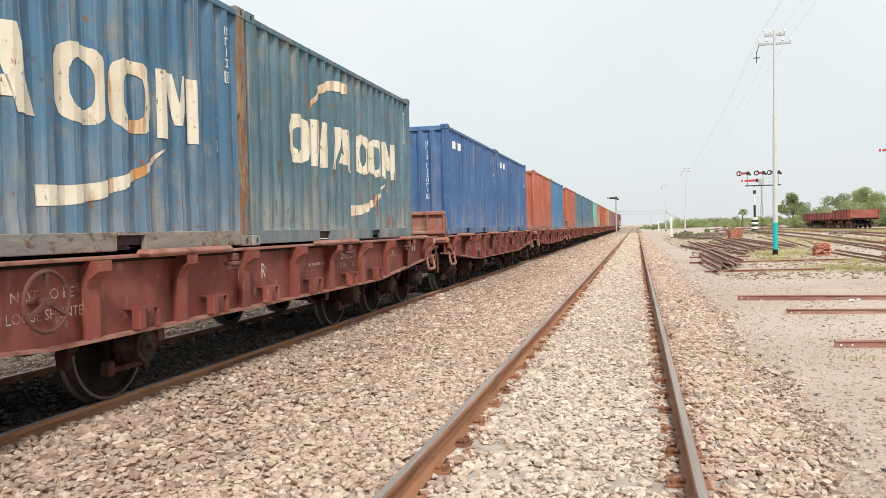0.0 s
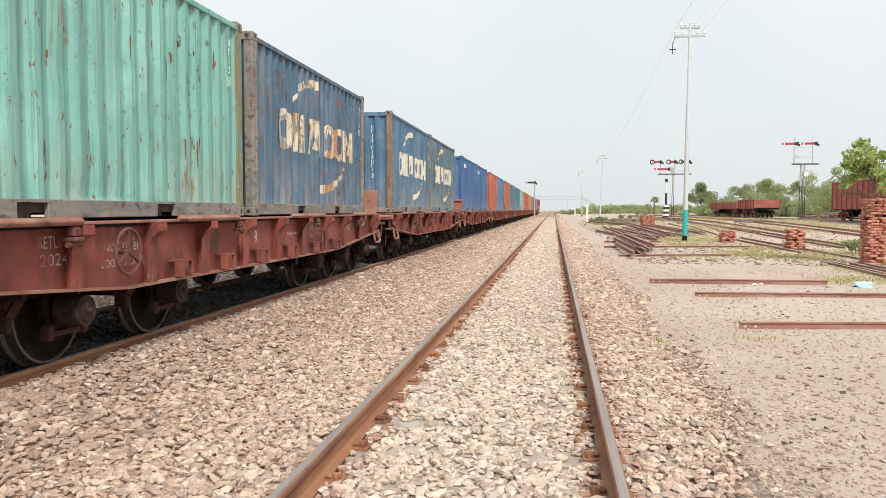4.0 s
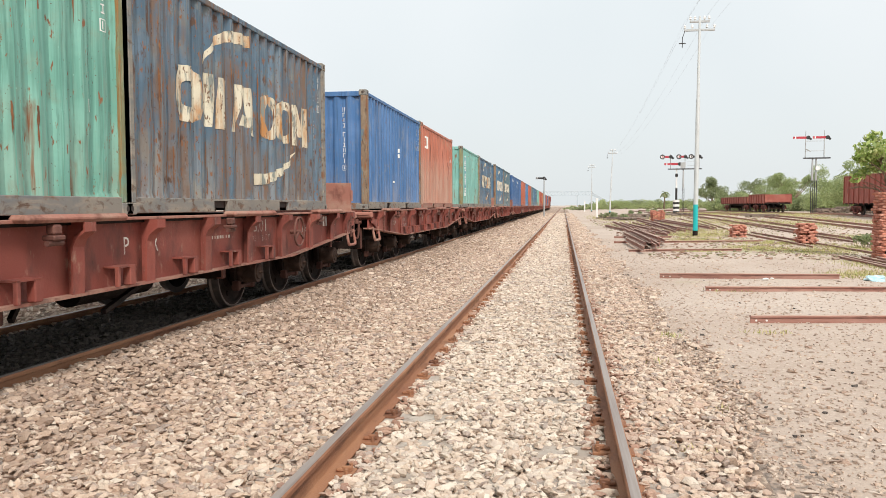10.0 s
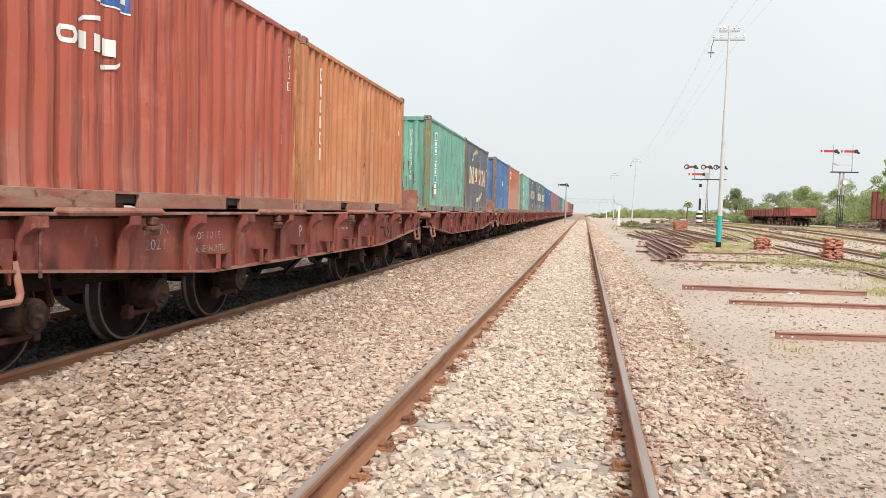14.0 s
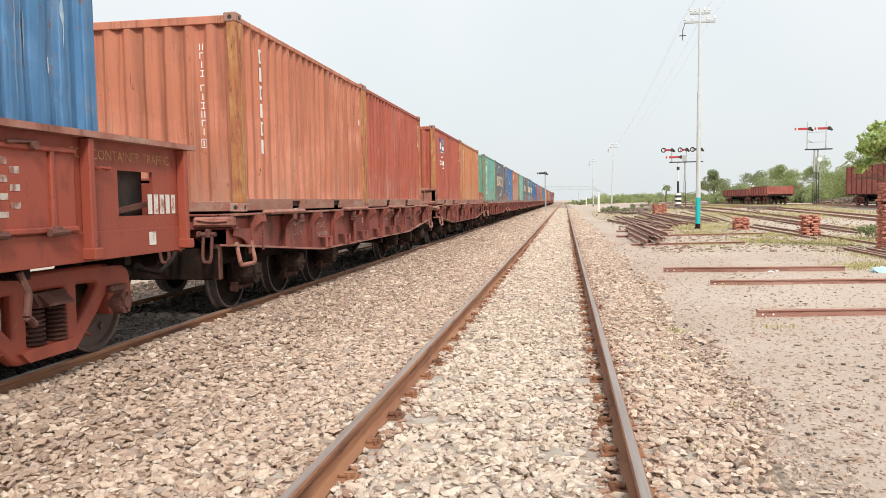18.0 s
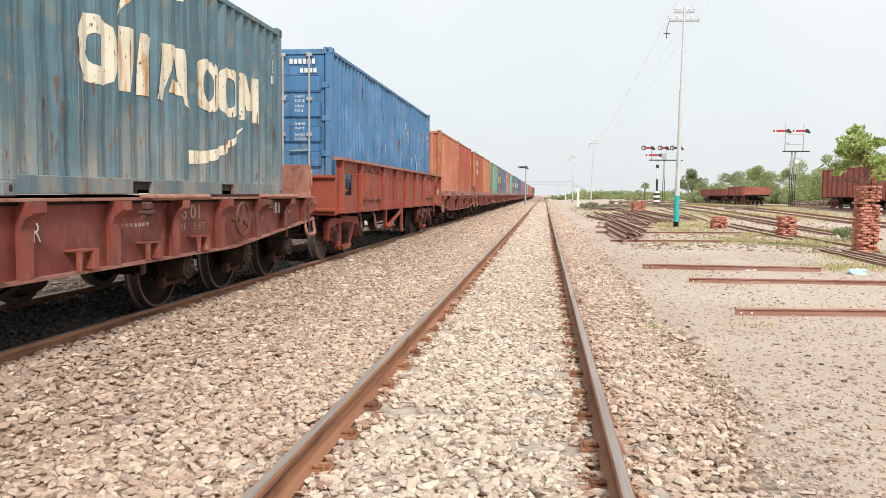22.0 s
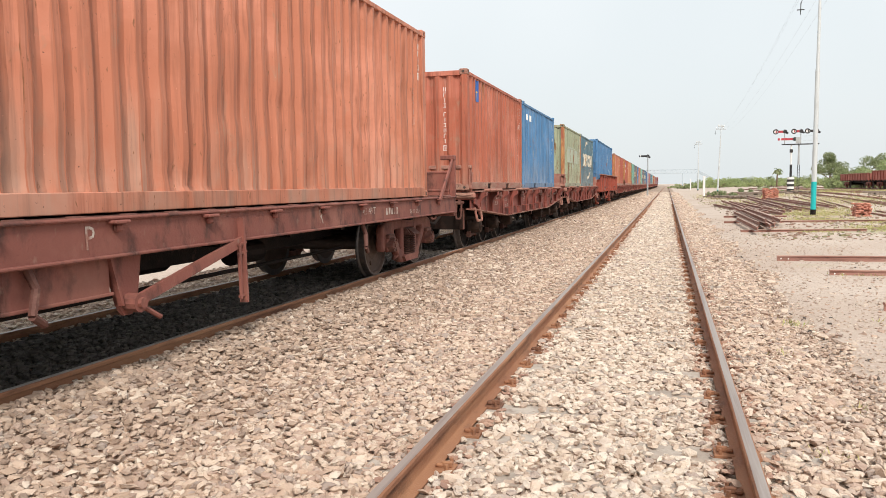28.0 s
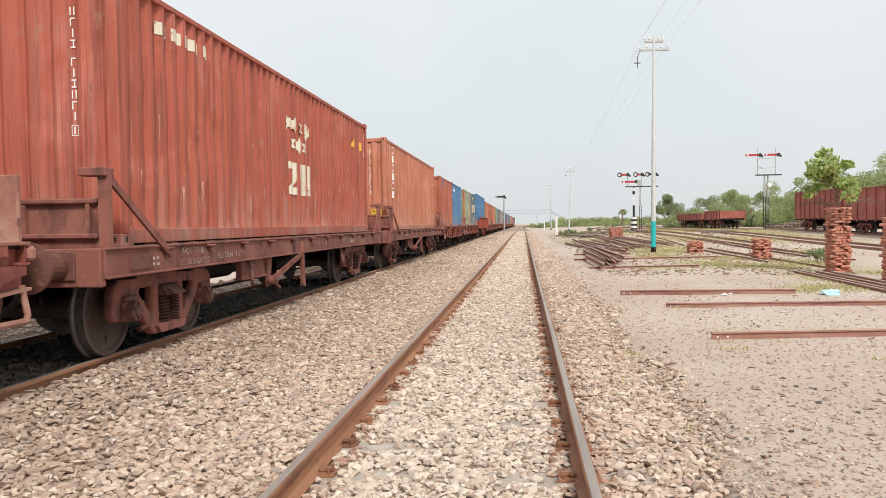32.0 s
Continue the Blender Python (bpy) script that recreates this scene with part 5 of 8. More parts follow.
                rod(bm, (s * (X + 0.09), e * (half - 0.62), z0), (s * (X + 0.09), e * (half - 0.62), z0 - 0.05), 0.014, seg=6)
            part("chain", bm, BROWN_IRON, w)
    for e in (-1, 1):
        bm = bm_new()
        box(bm, -X + 0.01, X - 0.01, e * (half - 0.06), e * (half - 0.04), 0.978, 1.113)
        box(bm, -X + 0.01, X - 0.01, e * (half - 0.13), e * (half + 0.012), 0.955, 0.978, 0.005)
        box(bm, -X + 0.22, X - 0.22, e * (half - 0.36), e * (half + 0.03), 1.114, 1.136, 0.004)
        part("headstock", bm, OXIDE, w)
        bm = bm_new()
        box(bm, -X + 0.10, X - 0.10, e * (half - 0.54), e * (half - 0.50), 0.60, 1.08)
        box(bm, -0.30, 0.30, e * (half - 0.50), e * (half + 0.02), 0.68, 0.95, 0.02)
        part("bolster_plate", bm, GRIME, w)
        for gx in (-X + 0.03, -0.72, 0.72, X - 0.03):   # curved plates behind the headstock
            bm = bm_new()
            arc = [(e * (half - 0.03), 0.955), (e * (half - 0.03), 0.88)] + [(e * (half - 0.05 - 0.42 * math.sin(q)), 0.62 + 0.25 * math.cos(q)) for q in (0.3, 0.6, 0.9, 1.2, 1.5)] + [(e * (half - 0.50), 0.955)]
            prism(bm, arc, gx - 0.012, gx + 0.012)
            part("end_gusset", bm, OXIDE, w)
        for k, gx in enumerate((-1.0, -0.42, 0.42, 1.0)):   # lashing shackles on pins
            bm = bm_new()
            y0, sw = e * (half + 0.03), (0.02, -0.015, 0.03, -0.02)[k]
            rod(bm, (gx - 0.10, y0, 0.90), (gx + 0.10, y0, 0.90), 0.030, seg=10)
            rod(bm, (gx - 0.13, y0, 0.90), (gx - 0.09, y0, 0.90), 0.042, seg=6)
            box(bm, gx - 0.02, gx + 0.04, y0 - 0.045, y0 + 0.045, 0.86, 0.965, 0.012)
            pts = [(gx - 0.052, y0, 0.90), (gx - 0.055 + sw, y0, 0.64), (gx - 0.035 + sw, y0, 0.57), (gx + 0.035 + sw, y0, 0.57), (gx + 0.055 + sw, y0, 0.64), (gx + 0.052, y0, 0.90)]
            for p, q in zip(pts, pts[1:]):
                rod(bm, p, q, 0.021, seg=8)
            part("shackle", bm, BROWN_IRON, w, "hanging steel shackle on a pin")
        for s in (-1, 1):
            bm = bm_new()
            box(bm, s * (X - 0.50), s * (X + 0.012), e * (half - 0.03), e * (half + 0.075), 0.985, 1.108, 0.028)
            rod(bm, (s * (X - 0.44), e * (half + 0.085), 1.075), (s * (X - 0.25), e * (half + 0.09), 1.05), 0.013, seg=6)
            rod(bm, (s * (X - 0.25), e * (half + 0.09), 1.05), (s * (X - 0.06), e * (half + 0.085), 1.06), 0.013, seg=6)
            part("corner_rest", bm, OXIDE_DUSTY, w, "worn round-edged corner rest")
        six_wheel_bogie(w, 4.02 if e > 0 else -4.32)
    bm = bm_new()
    box(bm, -0.45, 0.25, -1.1, 0.2, 0.40, 0.62, 0.04)
    rod(bm, (0.55, -0.6, 0.52), (0.55, 0.7, 0.52), 0.16, seg=14)
    for s in (-0.9, 0.9):
        rod(bm, (s * 0.5, -2.6, 0.60), (s * 0.5, 2.6, 0.60), 0.02, seg=8)
        for y in (-1.8, 1.8):
            bar(bm, (s, y, 0.42), (s * 0.9, y + 0.35, 0.72), 0.04, 0.05)
    bar(bm, (1.0, 0.2, 0.62), (1.05, -0.8, 0.36), 0.05, 0.04)
    part("brake_gear", bm, GRIME, w)
    couplers(w, half)
    for want, e in ((front_flap, 1), (rear_flap, -1)):
        if want:
            bm = bm_new()
            y = e * (half - 0.02)
            box(bm, -1.26, 1.26, y - 0.025, y + 0.025, 1.13, 1.66, 0.006)
            if e < 0:
                box(bm, -1.27, 1.27, y - 0.10, y, 1.585, 1.665, 0.012)
                box(bm, -1.27, 1.27, y - 0.10, y, 1.18, 1.25, 0.012)
                for k in range(8):
                    x0 = -1.25 + k * 0.355
                    box(bm, x0 - 0.012, x0 + 0.012, y - 0.09, y, 1.25, 1.585)
            rod(bm, (1.29, y - 0.06, 1.32), (1.29, y - 0.06, 1.52), 0.018, seg=8)
            part("end_flap", bm, OXIDE_DUSTY, w, "raised steel end flap")
    # stencils on both sides (the far side is the same plate turned round)
    for turn in (0, 180):
        bm = bm_new()
        x = X - 0.082
        lettering(bm, "66.01", 2.02, 0.90, 0.16, x, 0.60)
        lettering(bm, "MBFR/C", 4.06, 0.84, 0.11, x, 0.52)
        lettering(bm, "TARE", 2.00, 0.78, 0.075, x, 0.28)
        lettering(bm, "31.5 T", 2.46, 0.78, 0.075, x, 0.28)
        lettering(bm, "NOT TO BE", -3.74, 0.86, 0.075, x, 0.60)
        lettering(bm, "LOOSE SHUNTED", -3.78, 0.72, 0.075, x, 0.80)
        lettering(bm, "RETURN", -4.62, 0.93, 0.10, x, 0.42)
        lettering(bm, "2024", -4.60, 0.79, 0.10, x, 0.36)
        bars = bm_new()
        for k in range(5):
            side_rect(bars, 5.08 + k * 0.14, 5.17 + k * 0.14, 0.90, 1.06, x)
        lettering(bars, "P", -0.78, 0.80, 0.16, x, 0.10)
        lettering(bars, "R", -0.28, 0.80, 0.16, x, 0.11)
        tagged(part("painted_number", bars, WHITE_FRESH, w, "white painted number as plain bars", pose(0, 0, 0, 0, 0, turn)), kind="stuff")
        for k in range(7):
            side_rect(bm, 0.98 + k * 0.075, 1.03 + k * 0.075, 0.86, 0.895, x)
        tagged(part("stencilled_words", bm, WHITE, w, "white stencilled lettering", pose(0, 0, 0, 0, 0, turn)), kind="stuff")
    for ob in w.children:   # the body rides this much higher on its bogies
        if not ob.name.startswith("bogie"):
            ob.location.z += 0.0 if ob.name.startswith(("coupler", "brake")) else RISE
    return w


def sill_wagon(label, sides=False, number_y=0.0):
    """A four-axle container wagon with cast bogies: straight sills, or high boarded sides when sides is set."""
    w = tagged(new("gondola_wagon" if sides else "flat_wagon"), label, "wagon", "wagons of the train")
    red = OXIDE_FRESH if sides else OXIDE_OLD
    half, X = (6.76, 1.42) if sides else (6.78, 1.40)
    bm = bm_new()
    box(bm, -X + 0.12, X - 0.12, -half + 0.05, half - 0.05, 1.02, 1.10)
    for s in (-0.3, 0.3):
        prism(bm, [(-half + 0.2, 0.88), (-half + 0.2, 1.02), (half - 0.2, 1.02), (half - 0.2, 0.88), (2.6, 0.62), (-2.6, 0.62)], s - 0.03, s + 0.03)
    for i in range(10):
        y = -6 + i * 1.333
        box(bm, -X + 0.14, X - 0.14, y - 0.05, y + 0.05, 0.86, 1.02)
    part("underframe", bm, GRIME, w)
    if not sides:
        bm = bm_new()
        box(bm, -1.22, 1.22, -half + 0.35, half - 0.35, 1.10, 1.200, 0.02)
        for i in range(24):
            box(bm, -1.27, 1.27, -6.2 + i * 0.53, -6.06 + i * 0.53, 1.12, 1.205, 0.01)
        part("deck", bm, BROWN_IRON, w)
    for s in (-1, 1):
        if sides:
            bm = bm_new()
            t0, t1 = s * (X - 0.03), s * X
            for y0, y1, z0, z1 in ((-half, half, 0.95, 1.30), (-half, half, 1.69, 1.93), (-half, -6.22, 1.30, 1.69), (-5.66, 5.66, 1.30, 1.69), (6.22, half, 1.30, 1.69)):
                box(bm, t0, t1, y0, y1, z0, z1)
            box(bm, s * X, s * (X + 0.012), -half, half, 0.952, 1.185, 0.004)
            part("side_wall", bm, red, w)
            bm = bm_new()
            prism(bm, [(s * (X - 0.05), 1.925), (s * (X + 0.11), 1.925), (s * (X + 0.11), 1.975), (s * (X - 0.05), 1.985)], -half - 0.12, half + 0.12, "y")
            part("top_rail", bm, OXIDE_DUSTY, w)
            for y in (-5.18, -3.01, -1.50, 0.0, 1.50, 3.01, 5.18, -6.70, 6.70):
                bm = bm_new()
                box(bm, s * X, s * (X + 0.09), y - 0.035, y + 0.035, 0.97, 1.92, 0.008)
                box(bm, s * X, s * (X + 0.12), y - 0.055, y + 0.055, 0.97, 1.06, 0.008)
                part("stanchion", bm, red, w)
            for yc in (-4.09, 4.09):
                bm = bm_new()
                box(bm, s * X, s * (X + 0.02), yc - 0.96, yc + 0.96, 1.20, 1.83, 0.005)
                for y in (yc - 0.66, yc + 0.05, yc + 0.68):
                    box(bm, s * X, s * (X + 0.045), y - 0.022, y + 0.022, 1.22, 1.82, 0.008)
                box(bm, s * X, s * (X + 0.05), yc - 0.96, yc + 0.96, 1.79, 1.83, 0.008)
                box(bm, s * X, s * (X + 0.05), yc - 0.96, yc + 0.96, 1.20, 1.24, 0.008)
                door = part("side_door", bm, red, w, "drop side door of red plate")
                for y in (yc - 0.66, yc + 0.05, yc + 0.68):
                    bm = bm_new()
                    rod(bm, (s * (X + 0.065), y - 0.10, 1.20), (s * (X + 0.065), y + 0.10, 1.20), 0.028, seg=8)
                    box(bm, s * (X + 0.02), s * (X + 0.08), y - 0.04, y + 0.04, 1.17, 1.25, 0.012)
                    part("hinge", bm, BROWN_IRON, door, "greasy brown hinge")
                for y in (yc - 0.45, yc + 0.35):
                    bm = bm_new()
                    rod(bm, (s * (X + 0.06), y - 0.16, 1.83), (s * (X + 0.06), y + 0.14, 1.85), 0.014, seg=6)
                    rod(bm, (s * (X + 0.03), y + 0.10, 1.82), (s * (X + 0.09), y + 0.10, 1.82), 0.034, seg=8)
                    part("latch_bar", bm, BROWN_IRON, door)
                if yc * s > 0:
                    bm = bm_new()
                    for k in range(7):
                        side_rect(bm, -0.02 + 0.11 * (k % 2), 0.07 + 0.12 * (k % 2), 1.32 + 0.06 * k, 1.36 + 0.062 * k, 0)
                    for v in bm.verts:
                        v.co = Vector((s * (X + 0.023), yc + s * (v.co.y + 0.16), v.co.z))
                    tagged(part("paint_splash", bm, WHITE, door, "worn white painted emblem"), kind="stuff")
            for y in (-5.42, -2.75, -2.0, -1.2, -0.6, 0.25, 1.2, 1.7, 2.65, 5.42):
                bm = bm_new()
                for p, q in (((0.0, -0.09), (0.045, -0.07)), ((0.045, -0.07), (0.045, 0.07)), ((0.045, 0.07), (0.0, 0.09))):
                    rod(bm, (s * (X + p[0]), y + p[1], 1.70), (s * (X + q[0]), y + q[1], 1.695), 0.012, seg=6)
                part("rope_hook", bm, red, w)
            for y in (-5.94, 5.94):
                # added black backing plate, in place of the shade inside the opening
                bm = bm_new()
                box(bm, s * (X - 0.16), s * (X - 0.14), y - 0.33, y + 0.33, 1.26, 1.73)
                part("window_recess", bm, BLACK_HOLE, w, "dark plate that paints the shade behind the side opening")
                bm = bm_new()
                bar(bm, (s * (X - 0.09), y - 0.3, 1.33), (s * (X - 0.09), y + 0.3, 1.40), 0.03, 0.05)
                part("recess_bar", bm, BROWN_IRON, w)
        else:
            bm = bm_new()
            box(bm, s * (X - 0.05), s * X, -half, half, 0.915, 1.19, 0.006)
            box(bm, s * (X - 0.02), s * (X + 0.03), -half, half, 1.172, 1.20, 0.01)
            box(bm, s * (X - 0.02), s * (X + 0.03), -half, half, 0.91, 0.935, 0.008)
            part("side_sill", bm, red, w)
            for i in range(11):
                y = -5.6 + i * 1.12
                bm = bm_new()
                box(bm, s * X, s * (X + 0.05), y - 0.03, y + 0.03, 1.09, 1.145, 0.012)
                box(bm, s * X, s * (X + 0.075), y - 0.08, y + 0.08, 1.145, 1.172, 0.008)
                part("stake_pocket", bm, red, w)
        # lever brake on each side
        bm = bm_new()
        prism(bm, [(-2.26, 0.95), (-1.86, 0.95), (-1.93, 0.55), (-1.99, 0.47), (-2.08, 0.47), (-2.14, 0.55)], s * (X - 0.12), s * (X - 0.09))
        prism(bm, [(-2.26, 0.95), (-2.235, 0.95), (-2.115, 0.55), (-2.14, 0.55)], s * (X - 0.12), s * (X - 0.05))
        part("lever_bracket", bm, red, w, "tapered plate bracket under the sill")
        bm = bm_new()
        bar(bm, (s * (X - 0.04), -2.03, 0.56), (s * (X + 0.03), -0.60, 0.92), 0.035, 0.085)
        rod(bm, (s * (X - 0.14), -2.03, 0.56), (s * (X + 0.02), -2.03, 0.56), 0.072, seg=12)
        rod(bm, (s * (X + 0.01), -2.03, 0.56), (s * (X + 0.05), -2.03, 0.56), 0.040, seg=8)
        rod(bm, (s * (X - 0.02), -1.98, 0.53), (s * (X + 0.01), -1.80, 0.42), 0.020, seg=8)
        part("brake_lever", bm, red, w, "long hand brake lever")
        bm = bm_new()
        bar(bm, (s * (X + 0.02), -0.64, 1.12), (s * (X + 0.04), -0.64, 0.36), 0.025, 0.08)
        bar(bm, (s * (X + 0.06), -0.72, 0.90), (s * (X + 0.06), -0.72, 0.40), 0.014, 0.025)
        for z in (0.88, 0.80, 0.42):
            bar(bm, (s * (X + 0.05), -0.74, z), (s * (X + 0.05), -0.60, z + 0.02), 0.02, 0.02)
        part("lever_guide", bm, red, w, "slotted guide post of the brake lever")
        for y in ((-4.95, -3.62, 3.10, 4.48) if sides else (-3.0, 2.4)):
            bm = bm_new()
            pts = [(s * (X - 0.05), y, 0.93), (s * (X - 0.02), y + 0.05, 0.78), (s * (X + 0.01), y - 0.02, 0.62), (s * (X - 0.02), y + 0.10, 0.55)]
            for p, q in zip(pts, pts[1:]):
                rod(bm, p, q, 0.028, seg=8)
            part("release_handle", bm, BROWN_IRON, w)
    for e in (-1, 1):
        bm = bm_new()
        y = e * half
        if sides:
            box(bm, -X + 0.03, X - 0.03, y - 0.03, y + 0.03, 0.93, 1.64, 0.006)
            box(bm, -X + 0.03, X - 0.03, y - 0.03, y + e * 0.10, 1.60, 1.66, 0.01)
            box(bm, -X + 0.03, X - 0.03, y - 0.03, y + e * 0.10, 1.00, 1.06, 0.01)
            part("end_wall", bm, red, w)
        else:
            box(bm, -X + 0.02, X - 0.02, y - 0.05, y + 0.05, 0.84, 1.195, 0.012)
            part("headstock", bm, red, w)
            bm = bm_new()
            box(bm, -X + 0.09, X - 0.09, e * (half - 0.11), e * (half - 0.08), 1.19, 1.62, 0.006)
            box(bm, -X + 0.09, X - 0.09, e * (half - 0.12), e * (half - 0.02), 1.60, 1.65, 0.012)
            box(bm, -X + 0.09, X - 0.09, e * (half - 0.12), e * (half - 0.02), 1.28, 1.33, 0.012)
            for gx in (-1.22, -0.6, 0.0, 0.6, 1.22):
                box(bm, gx - 0.02, gx + 0.02, e * (half - 0.085), e * (half - 0.03), 1.33, 1.60)
            part("end_board", bm, red, w, "low steel end board")
            for s in (-1, 1):
                bm = bm_new()
                box(bm, s * 0.98 - 0.17, s * 0.98 + 0.17, e * (half + 0.05), e * (half + 0.08), 0.90, 1.17, 0.01)
                rod(bm, (s * 0.98, e * (half + 0.07), 1.04), (s * 0.98, e * (half + 0.34), 1.04), 0.125, 0.105, 16)
                rod(bm, (s * 0.98, e * (half + 0.32), 1.04), (s * 0.98, e * (half + 0.47), 1.04), 0.080, seg=14)
                lathe_at = bm_new()
                lathe(lathe_at, [(0.0, 0.10), (0.03, 0.225), (0.055, 0.225), (0.075, 0.16), (0.08, 0.02)], 24, "z")
                got = [bm.verts.new((s * 0.98 + v.co.x, e * (half + 0.44 + v.co.z), 1.04 + v.co.y)) for v in lathe_at.verts]
                lathe_at.verts.index_update()
                for f in lathe_at.faces:
                    bm.faces.new([got[v.index] for v in f.verts])
                lathe_at.free()
                bmesh.ops.recalc_face_normals(bm, faces=bm.faces[:])
                part("buffer", bm, BROWN_IRON, w, "round steel buffer")
            for s in (-1, 1):
                bm = bm_new()
                bar(bm, (s * (X - 0.03), e * (half - 0.08), 1.195), (s * (X - 0.03), e * (half - 0.08), 1.87), 0.10, 0.07)
                box(bm, s * (X - 0.24), s * (X + 0.02), e * (half - 0.16), e * (half + 0.0), 1.85, 1.93, 0.01)
                bar(bm, (s * (X - 0.02), e * (half - 0.10), 1.86), (s * (X + 0.045), e * (half - 1.22), 1.09), 0.03, 0.07)
                part("end_stanchion", bm, red, w, "braced steel end post")
                bm = bm_new()
                prism(bm, [(s * (X - 0.05), e * (half - 0.10)), (s * (X - 0.05), e * (half - 0.62)), (s * (X - 0.50), e * (half - 0.10))], 1.205, 1.222, "z")
                part("corner_gusset", bm, OXIDE_DUSTY, w)
        four_wheel_bogie(w, e * (5.10 if sides else 4.95), red)
    bm = bm_new()
    rod(bm, (-0.5, -0.5, 0.62), (-0.5, 0.8, 0.62), 0.18, seg=14)
    rod(bm, (0.35, 0.9, 0.64), (0.35, 1.5, 0.64), 0.13, seg=14)
    for s in (-0.6, 0.6):
        rod(bm, (s, -3.4, 0.48), (s, 3.4, 0.52), 0.022, seg=8)
    part("brake_gear", bm, GRIME, w)
    if not sides:
        bm = bm_new()
        box(bm, 1.22, 1.32, -3.15, -2.22, 0.64, 0.93, 0.012)
        box(bm, 1.20, 1.335, -3.17, -2.20, 0.635, 0.66, 0.006)
        part("tool_box", bm, red, w, "flat red-brown tool box")
    couplers(w, half)
    for turn in (0, 180):
        bm, ym = bm_new(), bm_new()
        x = X + 0.004
        if sides:
            lettering(ym, "FOR CONTAINER TRAFFIC", -6.55, 1.765, 0.085, x, 1.50)
            lettering(ym, "FOR CONTAINER TRAFFIC", 5.02, 1.765, 0.085, x, 1.50)
            lettering(ym, "TO RUN BETWEEN", -1.32, 1.56, 0.055, x, 0.72)
            lettering(ym, "KARACHI PORT AND", -1.32, 1.44, 0.055, x, 0.82)
            lettering(ym, "LAHORE DRY PORT ONLY", -1.28, 1.32, 0.055, x, 1.0)
            lettering(bm, "RETURN", -6.58, 1.60, 0.075, x, 0.42)
            lettering(bm, "6-2023", -6.54, 1.49, 0.075, x, 0.36)
            lettering(ym, "NOT TO BE", -6.56, 1.38, 0.06, x, 0.42)
            lettering(ym, "LOOSE SHUNTED", -6.58, 1.215, 0.06, x, 0.66)
            lettering(bm, "P", -2.30, 1.60, 0.17, x, 0.12)
            lettering(bm, "R", 0.52, 1.58, 0.17, x, 0.12)
            lettering(bm, "43.49t", 1.72, 1.56, 0.12, x, 0.52)
            lettering(bm, "TARE", 1.62, 1.42, 0.065, x, 0.22)
            lettering(bm, "21.54t", 2.36, 1.42, 0.065, x, 0.28)
            lettering(bm, "AREA 38.93", 1.60, 1.29, 0.065, x, 0.62)
            lettering(bm, "SQ.M", 2.40, 1.29, 0.065, x, 0.22)
            bars = bm_new()
            for k in range(5):
                side_rect(bars, 6.12 + k * 0.105, 6.195 + k * 0.105, 1.31, 1.49, x)
            side_rect(bars, 6.10, 6.22, 1.03, 1.15, x + 0.012)
            tagged(part("painted_number", bars, WHITE_FRESH, w, "white painted number as plain bars", pose(0, 0, 0, 0, 0, turn)), kind="stuff")
            tagged(part("stencilled_words", ym, YELLOW_STENCIL, w, "faded yellow lettering", pose(0, 0, 0, 0, 0, turn)), kind="stuff")
        else:
            lettering(bm, "P", -2.55, 0.985, 0.16, x, 0.10)
            lettering(bm, "NOT TO BE", -5.2, 1.075, 0.07, x, 0.62)
            lettering(bm, "LOOSE SHUNTED", -5.3, 0.955, 0.07, x, 0.86)
            lettering(bm, "43.49T", 2.30, 1.03, 0.09, x, 0.46)
            lettering(bm, "TARE 22.1", 4.15, 0.98, 0.06, x, 0.46)
            lettering(bm, "R", 1.03, 0.985, 0.16, x, 0.11)
            lettering(bm, "RETURN 11-2026" if turn == 0 else "RETURN", -4.2, 0.99, 0.075, x, 0.95)
            for k in range(5):
                side_rect(bm, 3.15 + k * 0.10, 3.22 + k * 0.10, 1.0, 1.09, x)
            for k in range(6):
                side_rect(bm, -6.3 + k * 0.10, -6.24 + k * 0.10, 1.05, 1.08, x)
                side_rect(bm, -6.3 + k * 0.10, -6.24 + k * 0.10, 0.99, 1.02, x)
            ym.free()
        tagged(part("stencilled_words", bm, WHITE, w, "white stencilled lettering", pose(0, 0, 0, 0, 0, turn)), kind="stuff")
        if not sides:
            bm = bm_new()
            box(bm, x - 0.004, x + 0.010, -6.35, -5.9, 0.965, 1.10, 0.004)
            part("number_plate", bm, BROWN_IRON, w, place=pose(0, 0, 0, 0, 0, turn))
    for ob in w.children:   # the body sits low on its bogies
        if not ob.name.startswith("bogie"):
            ob.location.z -= 0.06
    return w


# ---- the train: distance along it at the clip's start, and how far it has rolled by t ----
def rolled(t):
    q = t / 10
    return 42.485 * q + 1.6546 * q ** 2 + 0.0914 * q ** 3 - 0.0009 * q ** 4


PITCH, FIRST = 14.975, 7.6
MOVING = []   # (thing, place along the train, height, turned round)
DECK = 1.233


def add_moving(ob, u, z, turned=False):
    MOVING.append((ob, u, z, turned))
    ob.matrix_basis = pose(TRAIN_X, u, TRAIN_Z + z, 0, 0, 180 if turned else 0)
    return ob


BLUE = paint("blue_container_paint", (0.060, 0.150, 0.245), 0.40, 0.45)
BLUE_DIRTY = paint("dirty_blue_container_paint", (0.060, 0.128, 0.200), 0.85, 0.55, dirt=0.7)
BLUE_RUSTY = paint("rust_stained_blue_container_paint", (0.075, 0.130, 0.185), 1.5, 0.5, rust_colour=(0.150, 0.098, 0.072))
BLUE_TEAL = paint("faded_teal_blue_container_paint", (0.072, 0.148, 0.188), 0.5, 0.55)
BLUE_CLEAN = paint("clean_blue_container_paint", (0.060, 0.155, 0.34), 0.10, 0.5, dirt=0.45)
